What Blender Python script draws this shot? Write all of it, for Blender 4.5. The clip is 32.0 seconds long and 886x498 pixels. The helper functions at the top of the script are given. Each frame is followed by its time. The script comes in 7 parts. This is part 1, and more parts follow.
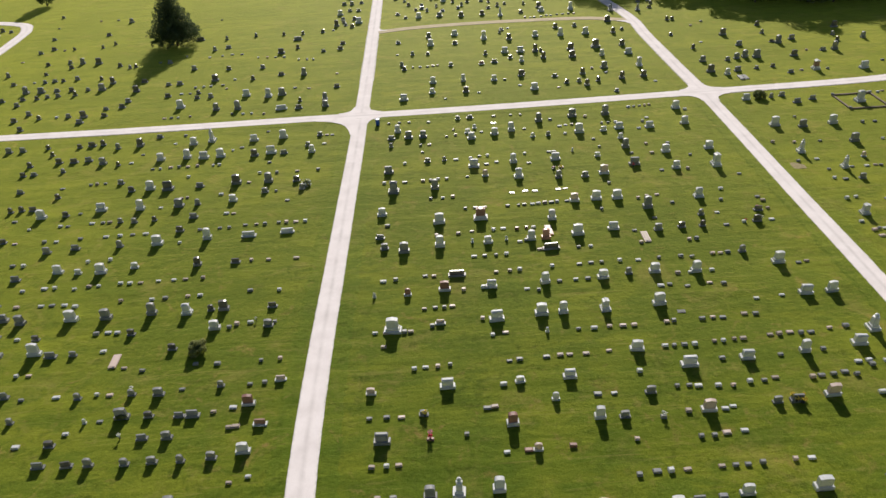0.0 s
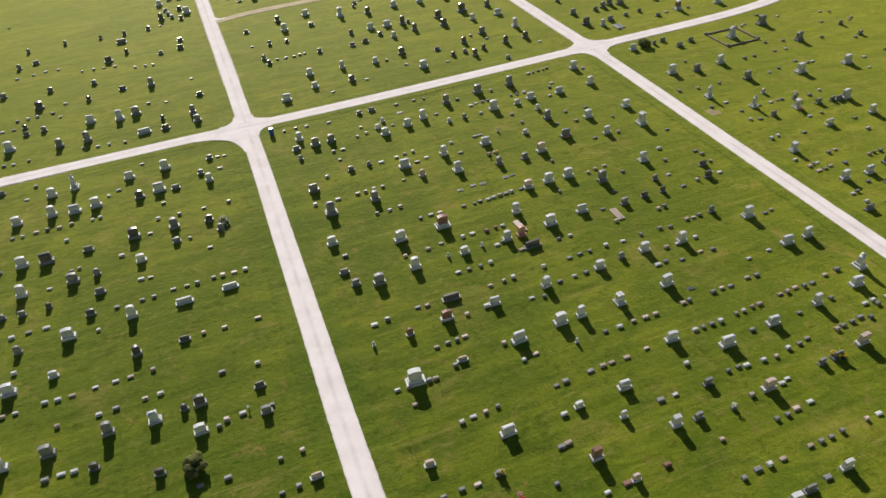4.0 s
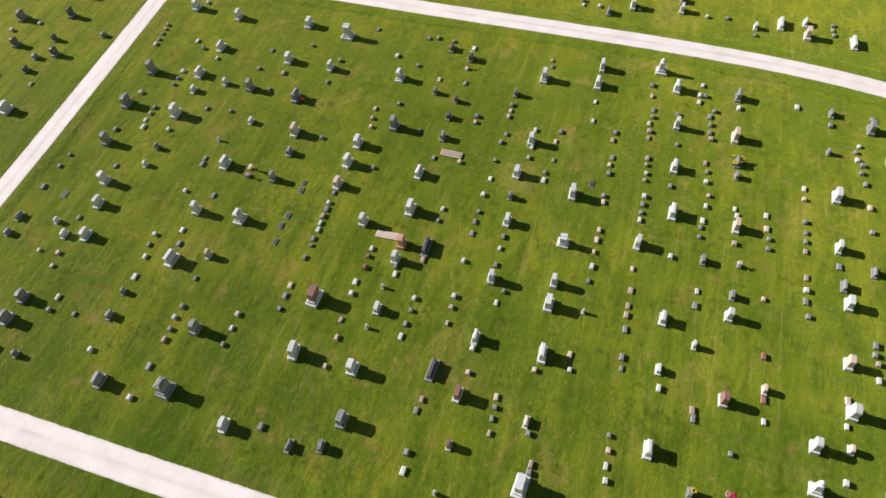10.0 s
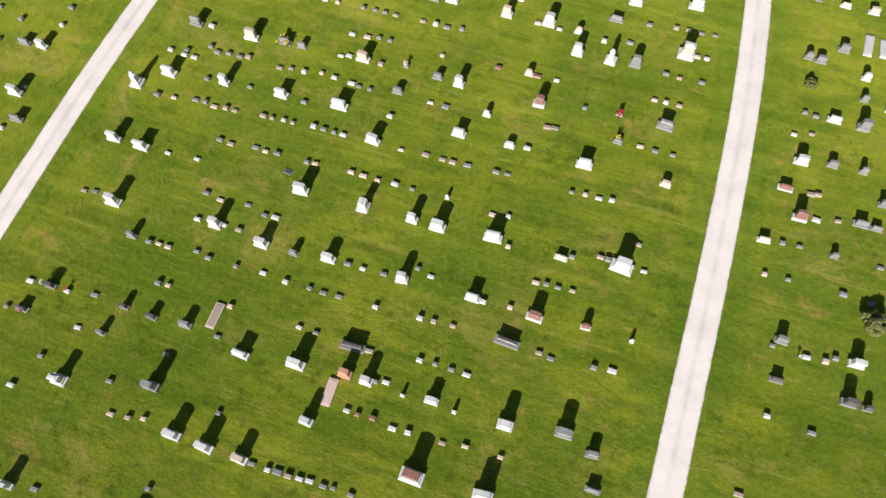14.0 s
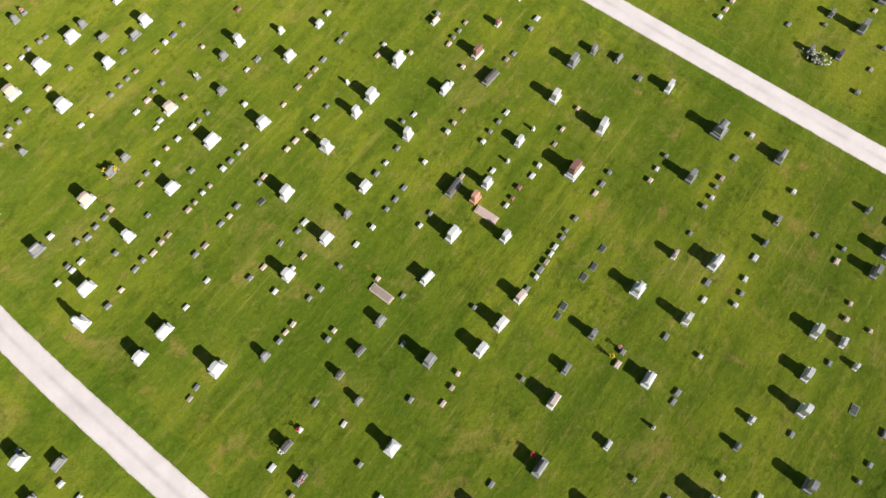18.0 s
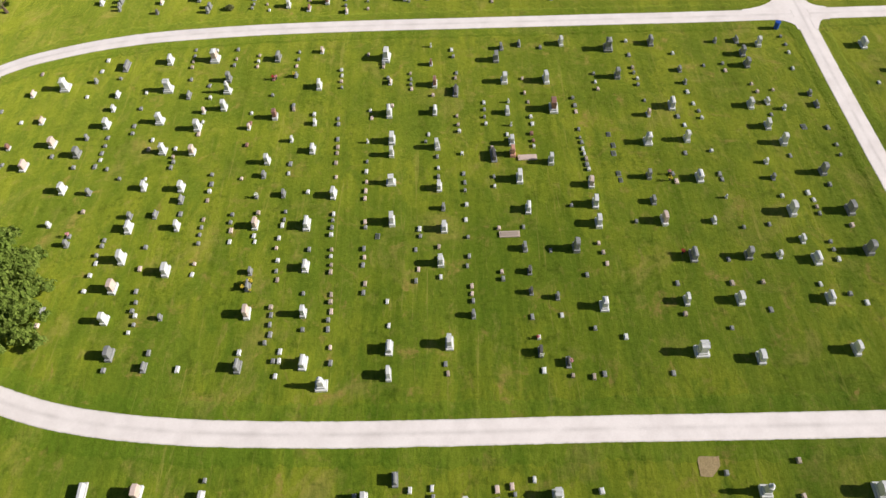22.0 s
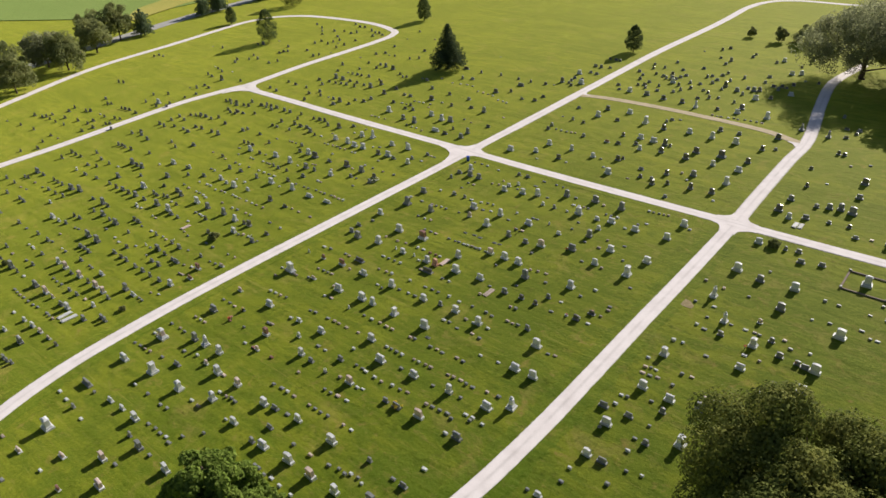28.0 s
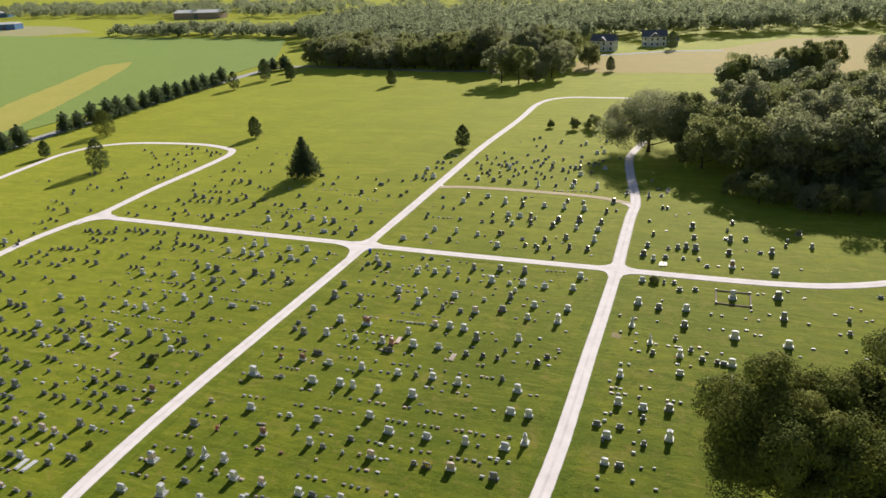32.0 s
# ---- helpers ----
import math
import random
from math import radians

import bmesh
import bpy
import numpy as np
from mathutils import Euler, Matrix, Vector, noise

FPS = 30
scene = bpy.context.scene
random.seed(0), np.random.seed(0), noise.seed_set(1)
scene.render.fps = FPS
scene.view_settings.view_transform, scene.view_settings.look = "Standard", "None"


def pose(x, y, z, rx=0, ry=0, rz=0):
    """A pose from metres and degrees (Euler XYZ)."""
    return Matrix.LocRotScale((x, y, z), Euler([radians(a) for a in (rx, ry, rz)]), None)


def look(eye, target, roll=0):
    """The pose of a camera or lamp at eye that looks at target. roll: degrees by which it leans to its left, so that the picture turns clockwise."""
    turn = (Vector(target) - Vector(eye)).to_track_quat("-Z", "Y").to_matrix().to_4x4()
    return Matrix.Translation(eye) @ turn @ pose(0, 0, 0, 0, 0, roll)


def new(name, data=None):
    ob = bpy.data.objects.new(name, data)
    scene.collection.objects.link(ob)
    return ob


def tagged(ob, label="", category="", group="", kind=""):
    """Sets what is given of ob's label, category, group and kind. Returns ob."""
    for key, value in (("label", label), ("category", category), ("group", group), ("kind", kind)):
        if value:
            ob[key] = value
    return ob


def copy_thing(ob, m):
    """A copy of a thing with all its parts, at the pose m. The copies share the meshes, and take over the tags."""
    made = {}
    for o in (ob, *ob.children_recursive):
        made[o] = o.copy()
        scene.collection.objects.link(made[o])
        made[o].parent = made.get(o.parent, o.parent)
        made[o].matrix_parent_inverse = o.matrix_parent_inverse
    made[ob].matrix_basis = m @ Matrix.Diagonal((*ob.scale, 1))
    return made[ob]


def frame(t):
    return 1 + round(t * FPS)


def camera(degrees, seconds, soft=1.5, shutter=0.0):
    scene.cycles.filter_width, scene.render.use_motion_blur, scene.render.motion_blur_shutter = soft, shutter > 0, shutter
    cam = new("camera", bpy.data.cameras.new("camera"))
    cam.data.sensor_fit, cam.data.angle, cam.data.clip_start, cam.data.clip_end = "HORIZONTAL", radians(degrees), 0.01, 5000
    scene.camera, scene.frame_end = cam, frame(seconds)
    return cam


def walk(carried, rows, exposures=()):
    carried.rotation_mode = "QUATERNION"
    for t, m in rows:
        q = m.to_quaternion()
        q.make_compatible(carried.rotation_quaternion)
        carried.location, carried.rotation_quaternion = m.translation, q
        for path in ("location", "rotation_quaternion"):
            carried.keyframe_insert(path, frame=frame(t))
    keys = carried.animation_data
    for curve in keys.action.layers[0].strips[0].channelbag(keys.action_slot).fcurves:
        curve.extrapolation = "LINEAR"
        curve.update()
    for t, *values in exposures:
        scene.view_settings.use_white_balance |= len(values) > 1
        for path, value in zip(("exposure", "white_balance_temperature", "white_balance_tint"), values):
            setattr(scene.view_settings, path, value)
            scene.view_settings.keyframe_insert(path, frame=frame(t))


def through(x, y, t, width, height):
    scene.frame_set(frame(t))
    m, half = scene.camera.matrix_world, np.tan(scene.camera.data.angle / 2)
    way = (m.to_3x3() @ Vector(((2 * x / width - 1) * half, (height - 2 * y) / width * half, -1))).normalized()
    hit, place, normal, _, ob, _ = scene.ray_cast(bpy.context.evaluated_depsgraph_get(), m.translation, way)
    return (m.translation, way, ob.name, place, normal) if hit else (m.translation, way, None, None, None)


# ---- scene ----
cam = camera(64.7, 32.0)
PATH = [
    (0, (-0.336, -1.835, 41.901), (-0.281, 6.455, 36.308), -3.53),
    (0.5, (-2.227, -0.754, 42.055), (-1.878, 7.49, 36.406), -3.63),
    (1, (-4.135, 0.416, 42.31), (-3.481, 8.596, 36.596), -3.68),
    (1.5, (-5.958, 1.755, 42.519), (-5.001, 9.855, 36.733), -3.78),
    (2, (-7.772, 3.198, 42.836), (-6.501, 11.194, 36.967), -3.84),
    (2.5, (-9.553, 4.897, 43.028), (-7.969, 12.774, 37.074), -3.92),
    (4.5, (-15.802, 13.084, 43.984), (-12.949, 20.251, 37.621), -4.15),
    (5, (-17.097, 15.544, 44.283), (-13.911, 22.455, 37.795), -4.20),
    (5.5, (-18.302, 18.094, 44.475), (-14.788, 24.724, 37.864), -4.26),
    (6, (-19.216, 20.846, 44.824), (-15.4, 27.148, 38.063), -4.35),
    (6.5, (-19.848, 23.714, 45.115), (-15.759, 29.658, 38.191), -4.59),
    (7, (-20.518, 26.701, 45.395), (-16.135, 32.24, 38.317), -4.60),
    (7.5, (-20.818, 29.77, 45.645), (-16.184, 34.851, 38.385), -4.71),
    (8, (-20.816, 32.957, 45.962), (-15.978, 37.541, 38.506), -4.88),
    (8.5, (-20.667, 36.17, 46.006), (-15.626, 40.211, 38.374), -4.87),
    (9, (-20.273, 39.514, 46.179), (-15.073, 42.953, 38.361), -4.87),
    (9.5, (-19.603, 43.004, 46.386), (-14.282, 45.754, 38.378), -4.65),
    (10, (-18.658, 46.184, 46.359), (-13.29, 48.228, 38.174), -4.73),
    (10.5, (-17.495, 49.553, 46.401), (-12.154, 50.806, 38.04), -4.53),
    (11, (-15.976, 52.736, 46.486), (-10.785, 53.178, 37.95), -4.77),
    (11.5, (-14.014, 55.843, 46.677), (-9.135, 55.461, 37.957), -5.09),
    (12, (-11.613, 58.86, 47.032), (-7.219, 57.645, 38.131), -5.18),
    (12.5, (-8.821, 61.994, 47.304), (-5.02, 59.954, 38.282), -4.61),
    (13, (-6.051, 64.895, 47.341), (-2.931, 62.059, 38.273), -3.39),
    (13.5, (-3.001, 67.288, 47.551), (-0.677, 63.859, 38.449), -3.12),
    (15.5, (11.006, 73.402, 48.901), (10.293, 70.292, 39.424), -2.41),
    (16, (14.953, 74.312, 49.035), (13.813, 71.543, 39.494), -2.46),
    (16.5, (18.595, 74.731, 49.391), (17.132, 72.19, 39.831), -3.17),
    (17, (22.633, 75.041, 49.64), (20.757, 72.52, 40.147), -3.75),
    (17.5, (27.006, 74.981, 49.868), (24.648, 72.508, 40.47), -3.43),
    (18, (31.123, 74.438, 50.22), (28.349, 72.054, 40.913), -3.80),
    (18.5, (35.523, 73.523, 50.348), (32.272, 71.262, 41.166), -3.57),
    (19, (39.655, 71.981, 50.878), (36.002, 69.914, 41.801), -3.52),
    (19.5, (44.178, 70.166, 50.99), (40.038, 68.31, 42.079), -3.17),
    (20, (48.37, 67.606, 51.519), (43.808, 66.055, 42.756), -2.62),
    (20.5, (52.242, 65.287, 51.626), (47.283, 63.966, 43.043), -3.30),
    (21, (55.923, 62.45, 51.959), (50.597, 61.437, 43.556), -3.48),
    (21.5, (59.368, 58.705, 52.261), (53.696, 58.105, 44.047), -3.16),
    (22, (62.545, 54.997, 52.62), (56.568, 54.8, 44.606), -3.23),
    (22.5, (65.392, 51.003, 52.996), (59.156, 51.258, 45.182), -3.18),
    (23, (67.82, 46.48, 53.271), (61.242, 47.232, 45.777), -2.85),
    (23.5, (70.061, 41.909, 53.509), (63.298, 43.156, 46.249), -2.88),
    (24, (71.891, 37.004, 53.653), (64.983, 38.75, 46.636), -2.79),
    (24.5, (73.15, 32.02, 53.748), (66.176, 34.335, 46.966), -2.78),
    (25, (73.949, 26.45, 53.736), (66.974, 29.439, 47.223), -2.44),
    (25.5, (74.192, 21.056, 53.972), (67.324, 24.715, 47.691), -2.32),
    (27.5, (70.984, 0.777, 54.399), (65.021, 6.804, 49.095), -2.45),
    (28, (69.35, -3.935, 54.593), (63.717, 2.556, 49.482), -2.57),
    (28.5, (67.578, -8.114, 54.773), (62.292, -1.196, 49.853), -2.76),
    (29, (65.615, -11.859, 54.925), (60.669, -4.567, 50.195), -2.87),
    (29.5, (63.443, -15.205, 55.048), (58.842, -7.579, 50.5), -2.78),
    (30, (61.351, -18.029, 55.325), (57.029, -10.144, 50.949), -2.77),
    (30.5, (59.306, -20.501, 55.526), (55.264, -12.387, 51.304), -2.71),
    (31, (57.285, -22.54, 55.705), (53.52, -14.229, 51.61), -2.65),
    (31.5, (55.425, -24.28, 55.962), (51.92, -15.802, 51.983), -2.57),
    (32, (53.734, -25.663, 56.052), (50.442, -17.041, 52.199), -2.49),
]
walk(cam, [(t, look(e, g, r)) for t, e, g, r in PATH], exposures=[(0, 0.50), (5, 0.46), (8, 0.46), (10, 0.68), (12, 0.76), (14, 0.68), (16, 0.58), (18, 0.64), (20, 0.68), (22, 0.58), (25, 0.44), (28, 0.48), (32, 0.58)])

# ---- world and sun ----
SUN_TO = Vector((0.06, 1.0, 0.52)).normalized()
world = bpy.data.worlds.new("sky")
scene.world = world
world.use_nodes = True
wn = world.node_tree.nodes
sky = wn.new("ShaderNodeTexSky")
sky.sky_type = "NISHITA"
sky.sun_disc = False
sky.sun_elevation = math.asin(SUN_TO.z)
sky.sun_rotation = math.atan2(SUN_TO.x, SUN_TO.y)
wn["Background"].inputs["Strength"].default_value = 0.046
world.node_tree.links.new(sky.outputs["Color"], wn["Background"].inputs["Color"])
sun_data = bpy.data.lights.new("sun", "SUN")
sun_data.energy = 5.0
sun_data.angle = radians(0.6)
sun_data.color = (1.0, 0.93, 0.82)
sun = new("sun", sun_data)
sun.matrix_world = look(SUN_TO * 200, (0, 0, 0))


# ---- materials ----
def material(name, rough=0.8, metal=0.0, spec=0.3):
    m = bpy.data.materials.new(name)
    m.use_nodes = True
    b = m.node_tree.nodes["Principled BSDF"]
    b.inputs["Roughness"].default_value = rough
    b.inputs["Metallic"].default_value = metal
    b.inputs["Specular IOR Level"].default_value = spec
    return m


class Mix:
    """Small helper that chains colour layers and bumps into a Principled shader."""

    def __init__(self, mat, world_space=True):
        self.m, self.n, self.l = mat, mat.node_tree.nodes, mat.node_tree.links
        self.b = self.n["Principled BSDF"]
        if world_space:
            self.co = self.n.new("ShaderNodeNewGeometry").outputs["Position"]
        else:
            self.co = self.n.new("ShaderNodeTexCoord").outputs["Object"]

    def noise(self, scale, detail=4.0, rough=0.6, stretch=None, distort=0.0):
        t = self.n.new("ShaderNodeTexNoise")
        t.inputs["Scale"].default_value = scale
        t.inputs["Detail"].default_value = detail
        t.inputs["Roughness"].default_value = rough
        t.inputs["Distortion"].default_value = distort
        co = self.co
        if stretch:
            mp = self.n.new("ShaderNodeMapping")
            mp.inputs["Scale"].default_value = stretch
            self.l.new(co, mp.inputs["Vector"])
            co = mp.outputs["Vector"]
        self.l.new(co, t.inputs["Vector"])
        return t.outputs["Fac"]

    def ramp(self, fac, lo, hi, a=0.0, b=1.0):
        r = self.n.new("ShaderNodeMapRange")
        r.inputs["From Min"].default_value = lo
        r.inputs["From Max"].default_value = hi
        r.inputs["To Min"].default_value = a
        r.inputs["To Max"].default_value = b
        self.l.new(fac, r.inputs["Value"])
        return r.outputs["Result"]

    def mul(self, a, b):
        r = self.n.new("ShaderNodeMath")
        r.operation = "MULTIPLY"
        self.l.new(a, r.inputs[0])
        if isinstance(b, float):
            r.inputs[1].default_value = b
        else:
            self.l.new(b, r.inputs[1])
        return r.outputs[0]

    def colour(self, c):
        r = self.n.new("ShaderNodeRGB")
        r.outputs[0].default_value = (*c, 1)
        return r.outputs[0]

    def over(self, base, top, fac, mode="MIX"):
        r = self.n.new("ShaderNodeMix")
        r.data_type = "RGBA"
        r.blend_type = mode
        if isinstance(fac, float):
            r.inputs["Factor"].default_value = fac
        else:
            self.l.new(fac, r.inputs["Factor"])
        self.l.new(base, r.inputs["A"])
        self.l.new(top, r.inputs["B"])
        return r.outputs["Result"]

    def random_island(self):
        return self.n.new("ShaderNodeNewGeometry").outputs["Random Per Island"]

    def random_object(self):
        return self.n.new("ShaderNodeObjectInfo").outputs["Random"]

    def base(self, c):
        self.l.new(c, self.b.inputs["Base Color"])
        return self

    def rough(self, v):
        self.l.new(v, self.b.inputs["Roughness"])
        return self

    def bump(self, fac, strength, distance):
        r = self.n.new("ShaderNodeBump")
        r.inputs["Strength"].default_value = strength
        r.inputs["Distance"].default_value = distance
        self.l.new(fac, r.inputs["Height"])
        if self.b.inputs["Normal"].is_linked:
            self.l.new(self.b.inputs["Normal"].links[0].from_socket, r.inputs["Normal"])
        self.l.new(r.outputs["Normal"], self.b.inputs["Normal"])
        return self


def grass_material(name, green, lush, dry, lawn=True):
    x = Mix(material(name, 0.82, 0.0, 0.06))
    x.b.inputs["Diffuse Roughness"].default_value = 0.5
    x.b.inputs["Specular Tint"].default_value = (0.92, 1.0, 0.30, 1)
    x.b.inputs["Sheen Weight"].default_value = 0.55 if lawn else 0.40
    x.b.inputs["Sheen Roughness"].default_value = 0.42
    x.b.inputs["Sheen Tint"].default_value = (0.90, 0.88, 0.12, 1) if lawn else (*[min(1.0, 3.4 * v) for v in green], 1)
    # broad differences of the turf, then patches, then clumps
    c = x.over(x.colour(green), x.colour(lush), x.ramp(x.noise(0.055, 4, 0.60), 0.42, 0.58, 0.0, 0.80))
    c = x.over(c, x.colour(lush), x.ramp(x.noise(0.30, 5, 0.62, (0.7, 1.5, 1), 0.4), 0.46, 0.60, 0.0, 0.80))
    c = x.over(c, x.colour(dry), x.ramp(x.noise(0.15, 6, 0.68, None, 0.6), 0.55, 0.70, 0.0, 0.62))
    c = x.over(c, x.colour(dry), x.ramp(x.noise(0.62, 6, 0.70, (0.7, 1.2, 1), 0.5), 0.57, 0.73, 0.0, 0.62))
    # thin earth showing through where the turf is worn
    earth = [1.05 * dry[0], 0.86 * dry[1], dry[2]]
    c = x.over(c, x.colour(earth), x.mul(x.ramp(x.noise(0.38, 4, 0.62, None, 0.8), 0.585, 0.69), x.ramp(x.noise(1.9, 5, 0.72), 0.42, 0.62, 0.15, 0.85)))
    # deep green clumps of clover and coarse grass
    c = x.over(c, x.colour([0.60 * v for v in lush]), x.mul(x.ramp(x.noise(0.20, 4, 0.6), 0.47, 0.60), x.ramp(x.noise(1.1, 5, 0.70), 0.49, 0.64, 0.0, 0.75)))
    tuft = x.noise(2.3, 6, 0.72)
    fine = x.noise(8.0, 5, 0.75)
    c = x.over(c, x.colour([1.4 * v for v in green]), x.ramp(tuft, 0.54, 0.72, 0.0, 0.42))
    c = x.over(c, x.colour((0.55, 0.60, 0.50)), x.ramp(tuft, 0.48, 0.32, 0.0, 0.40), "MULTIPLY")
    c = x.over(c, x.colour((0.55, 0.6, 0.55)), x.ramp(fine, 0.52, 0.36, 0.0, 0.62), "MULTIPLY")
    if lawn:
        # mown lanes and the painted shade of sunken grave rows run along the stones
        s = x.noise(0.34, 2, 0.4, (0.10, 3.0, 1), 0.5)
        c = x.over(c, x.colour((0.58, 0.70, 0.56)), x.ramp(s, 0.46, 0.66, 0.0, 0.45), "MULTIPLY")
        s = x.noise(0.16, 3, 0.5, (0.16, 1.5, 1), 0.6)
        c = x.over(c, x.colour((0.60, 0.74, 0.58)), x.ramp(s, 0.48, 0.62, 0.0, 0.48), "MULTIPLY")
        s = x.noise(0.9, 4, 0.55, (0.12, 2.0, 1), 1.6)
        c = x.over(c, x.colour([1.25 * v for v in dry]), x.ramp(s, 0.60, 0.76, 0.0, 0.32))
        s = x.noise(0.75, 3, 0.5, (1.6, 0.14, 1), 1.2)
        c = x.over(c, x.colour((0.66, 0.76, 0.62)), x.ramp(s, 0.55, 0.74, 0.0, 0.32), "MULTIPLY")
    x.base(c)
    x.bump(x.noise(0.42, 3, 0.6, (0.6, 1.5, 1)), 0.5, 0.26)
    x.bump(tuft, 0.6, 0.16)
    x.bump(fine, 0.5, 0.03)
    return x.m


GRASS = grass_material("mown_grass", (0.200, 0.233, 0.021), (0.095, 0.152, 0.014), (0.320, 0.255, 0.078))
VERGE = grass_material("lush_verge_grass", (0.160, 0.212, 0.020), (0.084, 0.148, 0.012), (0.250, 0.225, 0.060))
CROP = grass_material("bean_crop", (0.195, 0.255, 0.072), (0.168, 0.232, 0.062), (0.235, 0.270, 0.090), False)
WHEAT = grass_material("dry_meadow", (0.400, 0.255, 0.095), (0.340, 0.240, 0.085), (0.440, 0.300, 0.130), False)
STRIP = grass_material("dry_strip", (0.430, 0.335, 0.085), (0.340, 0.300, 0.070), (0.480, 0.370, 0.120), False)
SOIL = grass_material("bare_soil", (0.400, 0.300, 0.170), (0.250, 0.230, 0.080), (0.460, 0.350, 0.230), False)


def gravel_material(name, pale, grey, track):
    x = Mix(material(name, 0.95, 0.0, 0.1))
    uv = x.n.new("ShaderNodeUVMap").outputs["UV"]
    sep = x.n.new("ShaderNodeSeparateXYZ")
    x.l.new(uv, sep.inputs[0])
    c = x.over(x.colour(pale), x.colour(grey), x.ramp(x.noise(0.45, 4, 0.6), 0.40, 0.72, 0.0, 0.7))
    # the crown between the wheel tracks is greyer and rougher
    d = x.n.new("ShaderNodeMath")
    d.operation = "SUBTRACT"
    x.l.new(sep.outputs["X"], d.inputs[0])
    d.inputs[1].default_value = 0.5
    a = x.n.new("ShaderNodeMath")
    a.operation = "ABSOLUTE"
    x.l.new(d.outputs[0], a.inputs[0])
    mid = x.ramp(a.outputs[0], 0.0, 0.12, 1.0, 0.0)
    c = x.over(c, x.colour(track), x.mul(mid, x.ramp(x.noise(0.35, 3, 0.6), 0.36, 0.66, 0.10, 0.50)))
    edge = x.ramp(a.outputs[0], 0.36, 0.5, 0.0, 1.0)
    c = x.over(c, x.colour(track), x.mul(edge, x.ramp(x.noise(2.5, 5, 0.7), 0.40, 0.65, 0.0, 0.6)))
    # grass creeping in from the sides
    creep = x.ramp(a.outputs[0], 0.385, 0.50, 0.0, 1.0)
    c = x.over(c, x.colour((0.13, 0.14, 0.03)), x.mul(creep, x.ramp(x.noise(3.2, 6, 0.8), 0.42, 0.58, 0.0, 0.95)))
    fine = x.noise(14.0, 4, 0.8)
    c = x.over(c, x.colour((0.72, 0.70, 0.68)), x.ramp(fine, 0.40, 0.75, 0.0, 0.5), "MULTIPLY")
    x.base(c)
    x.bump(fine, 0.4, 0.02)
    x.bump(x.noise(1.2, 3, 0.5), 0.3, 0.03)
    return x.m


GRAVEL = gravel_material("pale_gravel", (0.78, 0.725, 0.735), (0.63, 0.575, 0.58), (0.43, 0.395, 0.395))
LANE = gravel_material("brown_gravel", (0.52, 0.43, 0.31), (0.40, 0.34, 0.22), (0.27, 0.26, 0.12))
ASPHALT = gravel_material("worn_asphalt", (0.40, 0.39, 0.38), (0.34, 0.335, 0.33), (0.31, 0.305, 0.30))


def stone_material(name, pale, dark, rough, spec=0.35, speck=0.5):
    x = Mix(material(name, rough, 0.0, spec))
    c = x.over(x.colour(pale), x.colour(dark), x.ramp(x.noise(38.0, 3, 0.7), 0.40, 0.68, 0.0, speck))
    c = x.over(c, x.colour(dark), x.ramp(x.noise(2.6, 5, 0.7), 0.48, 0.80, 0.0, 0.7))
    tone = x.ramp(x.random_object(), 0.0, 1.0, 0.0, 0.38)
    c = x.over(c, x.colour(dark), tone)
    x.base(c)
    x.bump(x.noise(22.0, 4, 0.7), 0.25, 0.01)
    return x.m


STONE = {
    "w": stone_material("pale_granite", (0.635, 0.64, 0.66), (0.335, 0.345, 0.37), 0.55),
    "g": stone_material("grey_granite", (0.275, 0.28, 0.292), (0.108, 0.112, 0.12), 0.5),
    # also set on grey outer stones, putting their backlit shade into the colour
    "d": stone_material("dark_and_shaded_granite", (0.125, 0.118, 0.122), (0.055, 0.052, 0.055), 0.32, 0.5),
    "r": stone_material("red_granite", (0.285, 0.150, 0.128), (0.145, 0.075, 0.066), 0.38, 0.5),
    "q": stone_material("rose_granite", (0.55, 0.29, 0.23), (0.36, 0.17, 0.13), 0.4, 0.5),
    "n": stone_material("brown_granite", (0.40, 0.33, 0.29), (0.24, 0.19, 0.165), 0.5),
    "k": stone_material("bronze_plate", (0.085, 0.095, 0.075), (0.04, 0.05, 0.04), 0.35, 0.6),
    "p": stone_material("pink_granite", (0.60, 0.485, 0.445), (0.38, 0.285, 0.26), 0.5),
}
COLOUR = {"w": "pale grey-white", "g": "weathered grey", "d": "dark polished or shade-darkened", "r": "dark red", "p": "pinkish", "n": "brownish", "k": "dark bronze", "q": "rose-red"}


def plain(name, a, b, rough=0.7, scale=6.0, spec=0.3):
    x = Mix(material(name, rough, 0.0, spec), False)
    x.base(x.over(x.colour(a), x.colour(b), x.ramp(x.noise(scale, 5, 0.7), 0.35, 0.7)))
    return x.m


BARK = plain("bark", (0.13, 0.095, 0.065), (0.06, 0.045, 0.032), 0.9, 3.0)


def leaf_material(name, a, b, c3, through=0.45):
    x = Mix(material(name, 0.8, 0.0, 0.06))
    col = x.over(x.colour(a), x.colour(b), x.random_island())
    col = x.over(col, x.colour(c3), x.ramp(x.noise(0.35, 3, 0.6), 0.45, 0.7, 0.0, 0.8))
    col = x.over(col, x.colour((0.55, 0.6, 0.55)), x.ramp(x.random_object(), 0, 1, 0.0, 0.5), "MULTIPLY")
    x.base(col)
    tr = x.n.new("ShaderNodeBsdfTranslucent")
    x.l.new(col, tr.inputs["Color"])
    mix = x.n.new("ShaderNodeMixShader")
    mix.inputs[0].default_value = through
    x.l.new(x.b.outputs[0], mix.inputs[1])
    x.l.new(tr.outputs[0], mix.inputs[2])
    x.l.new(mix.outputs[0], x.n["Material Output"].inputs["Surface"])
    return x.m


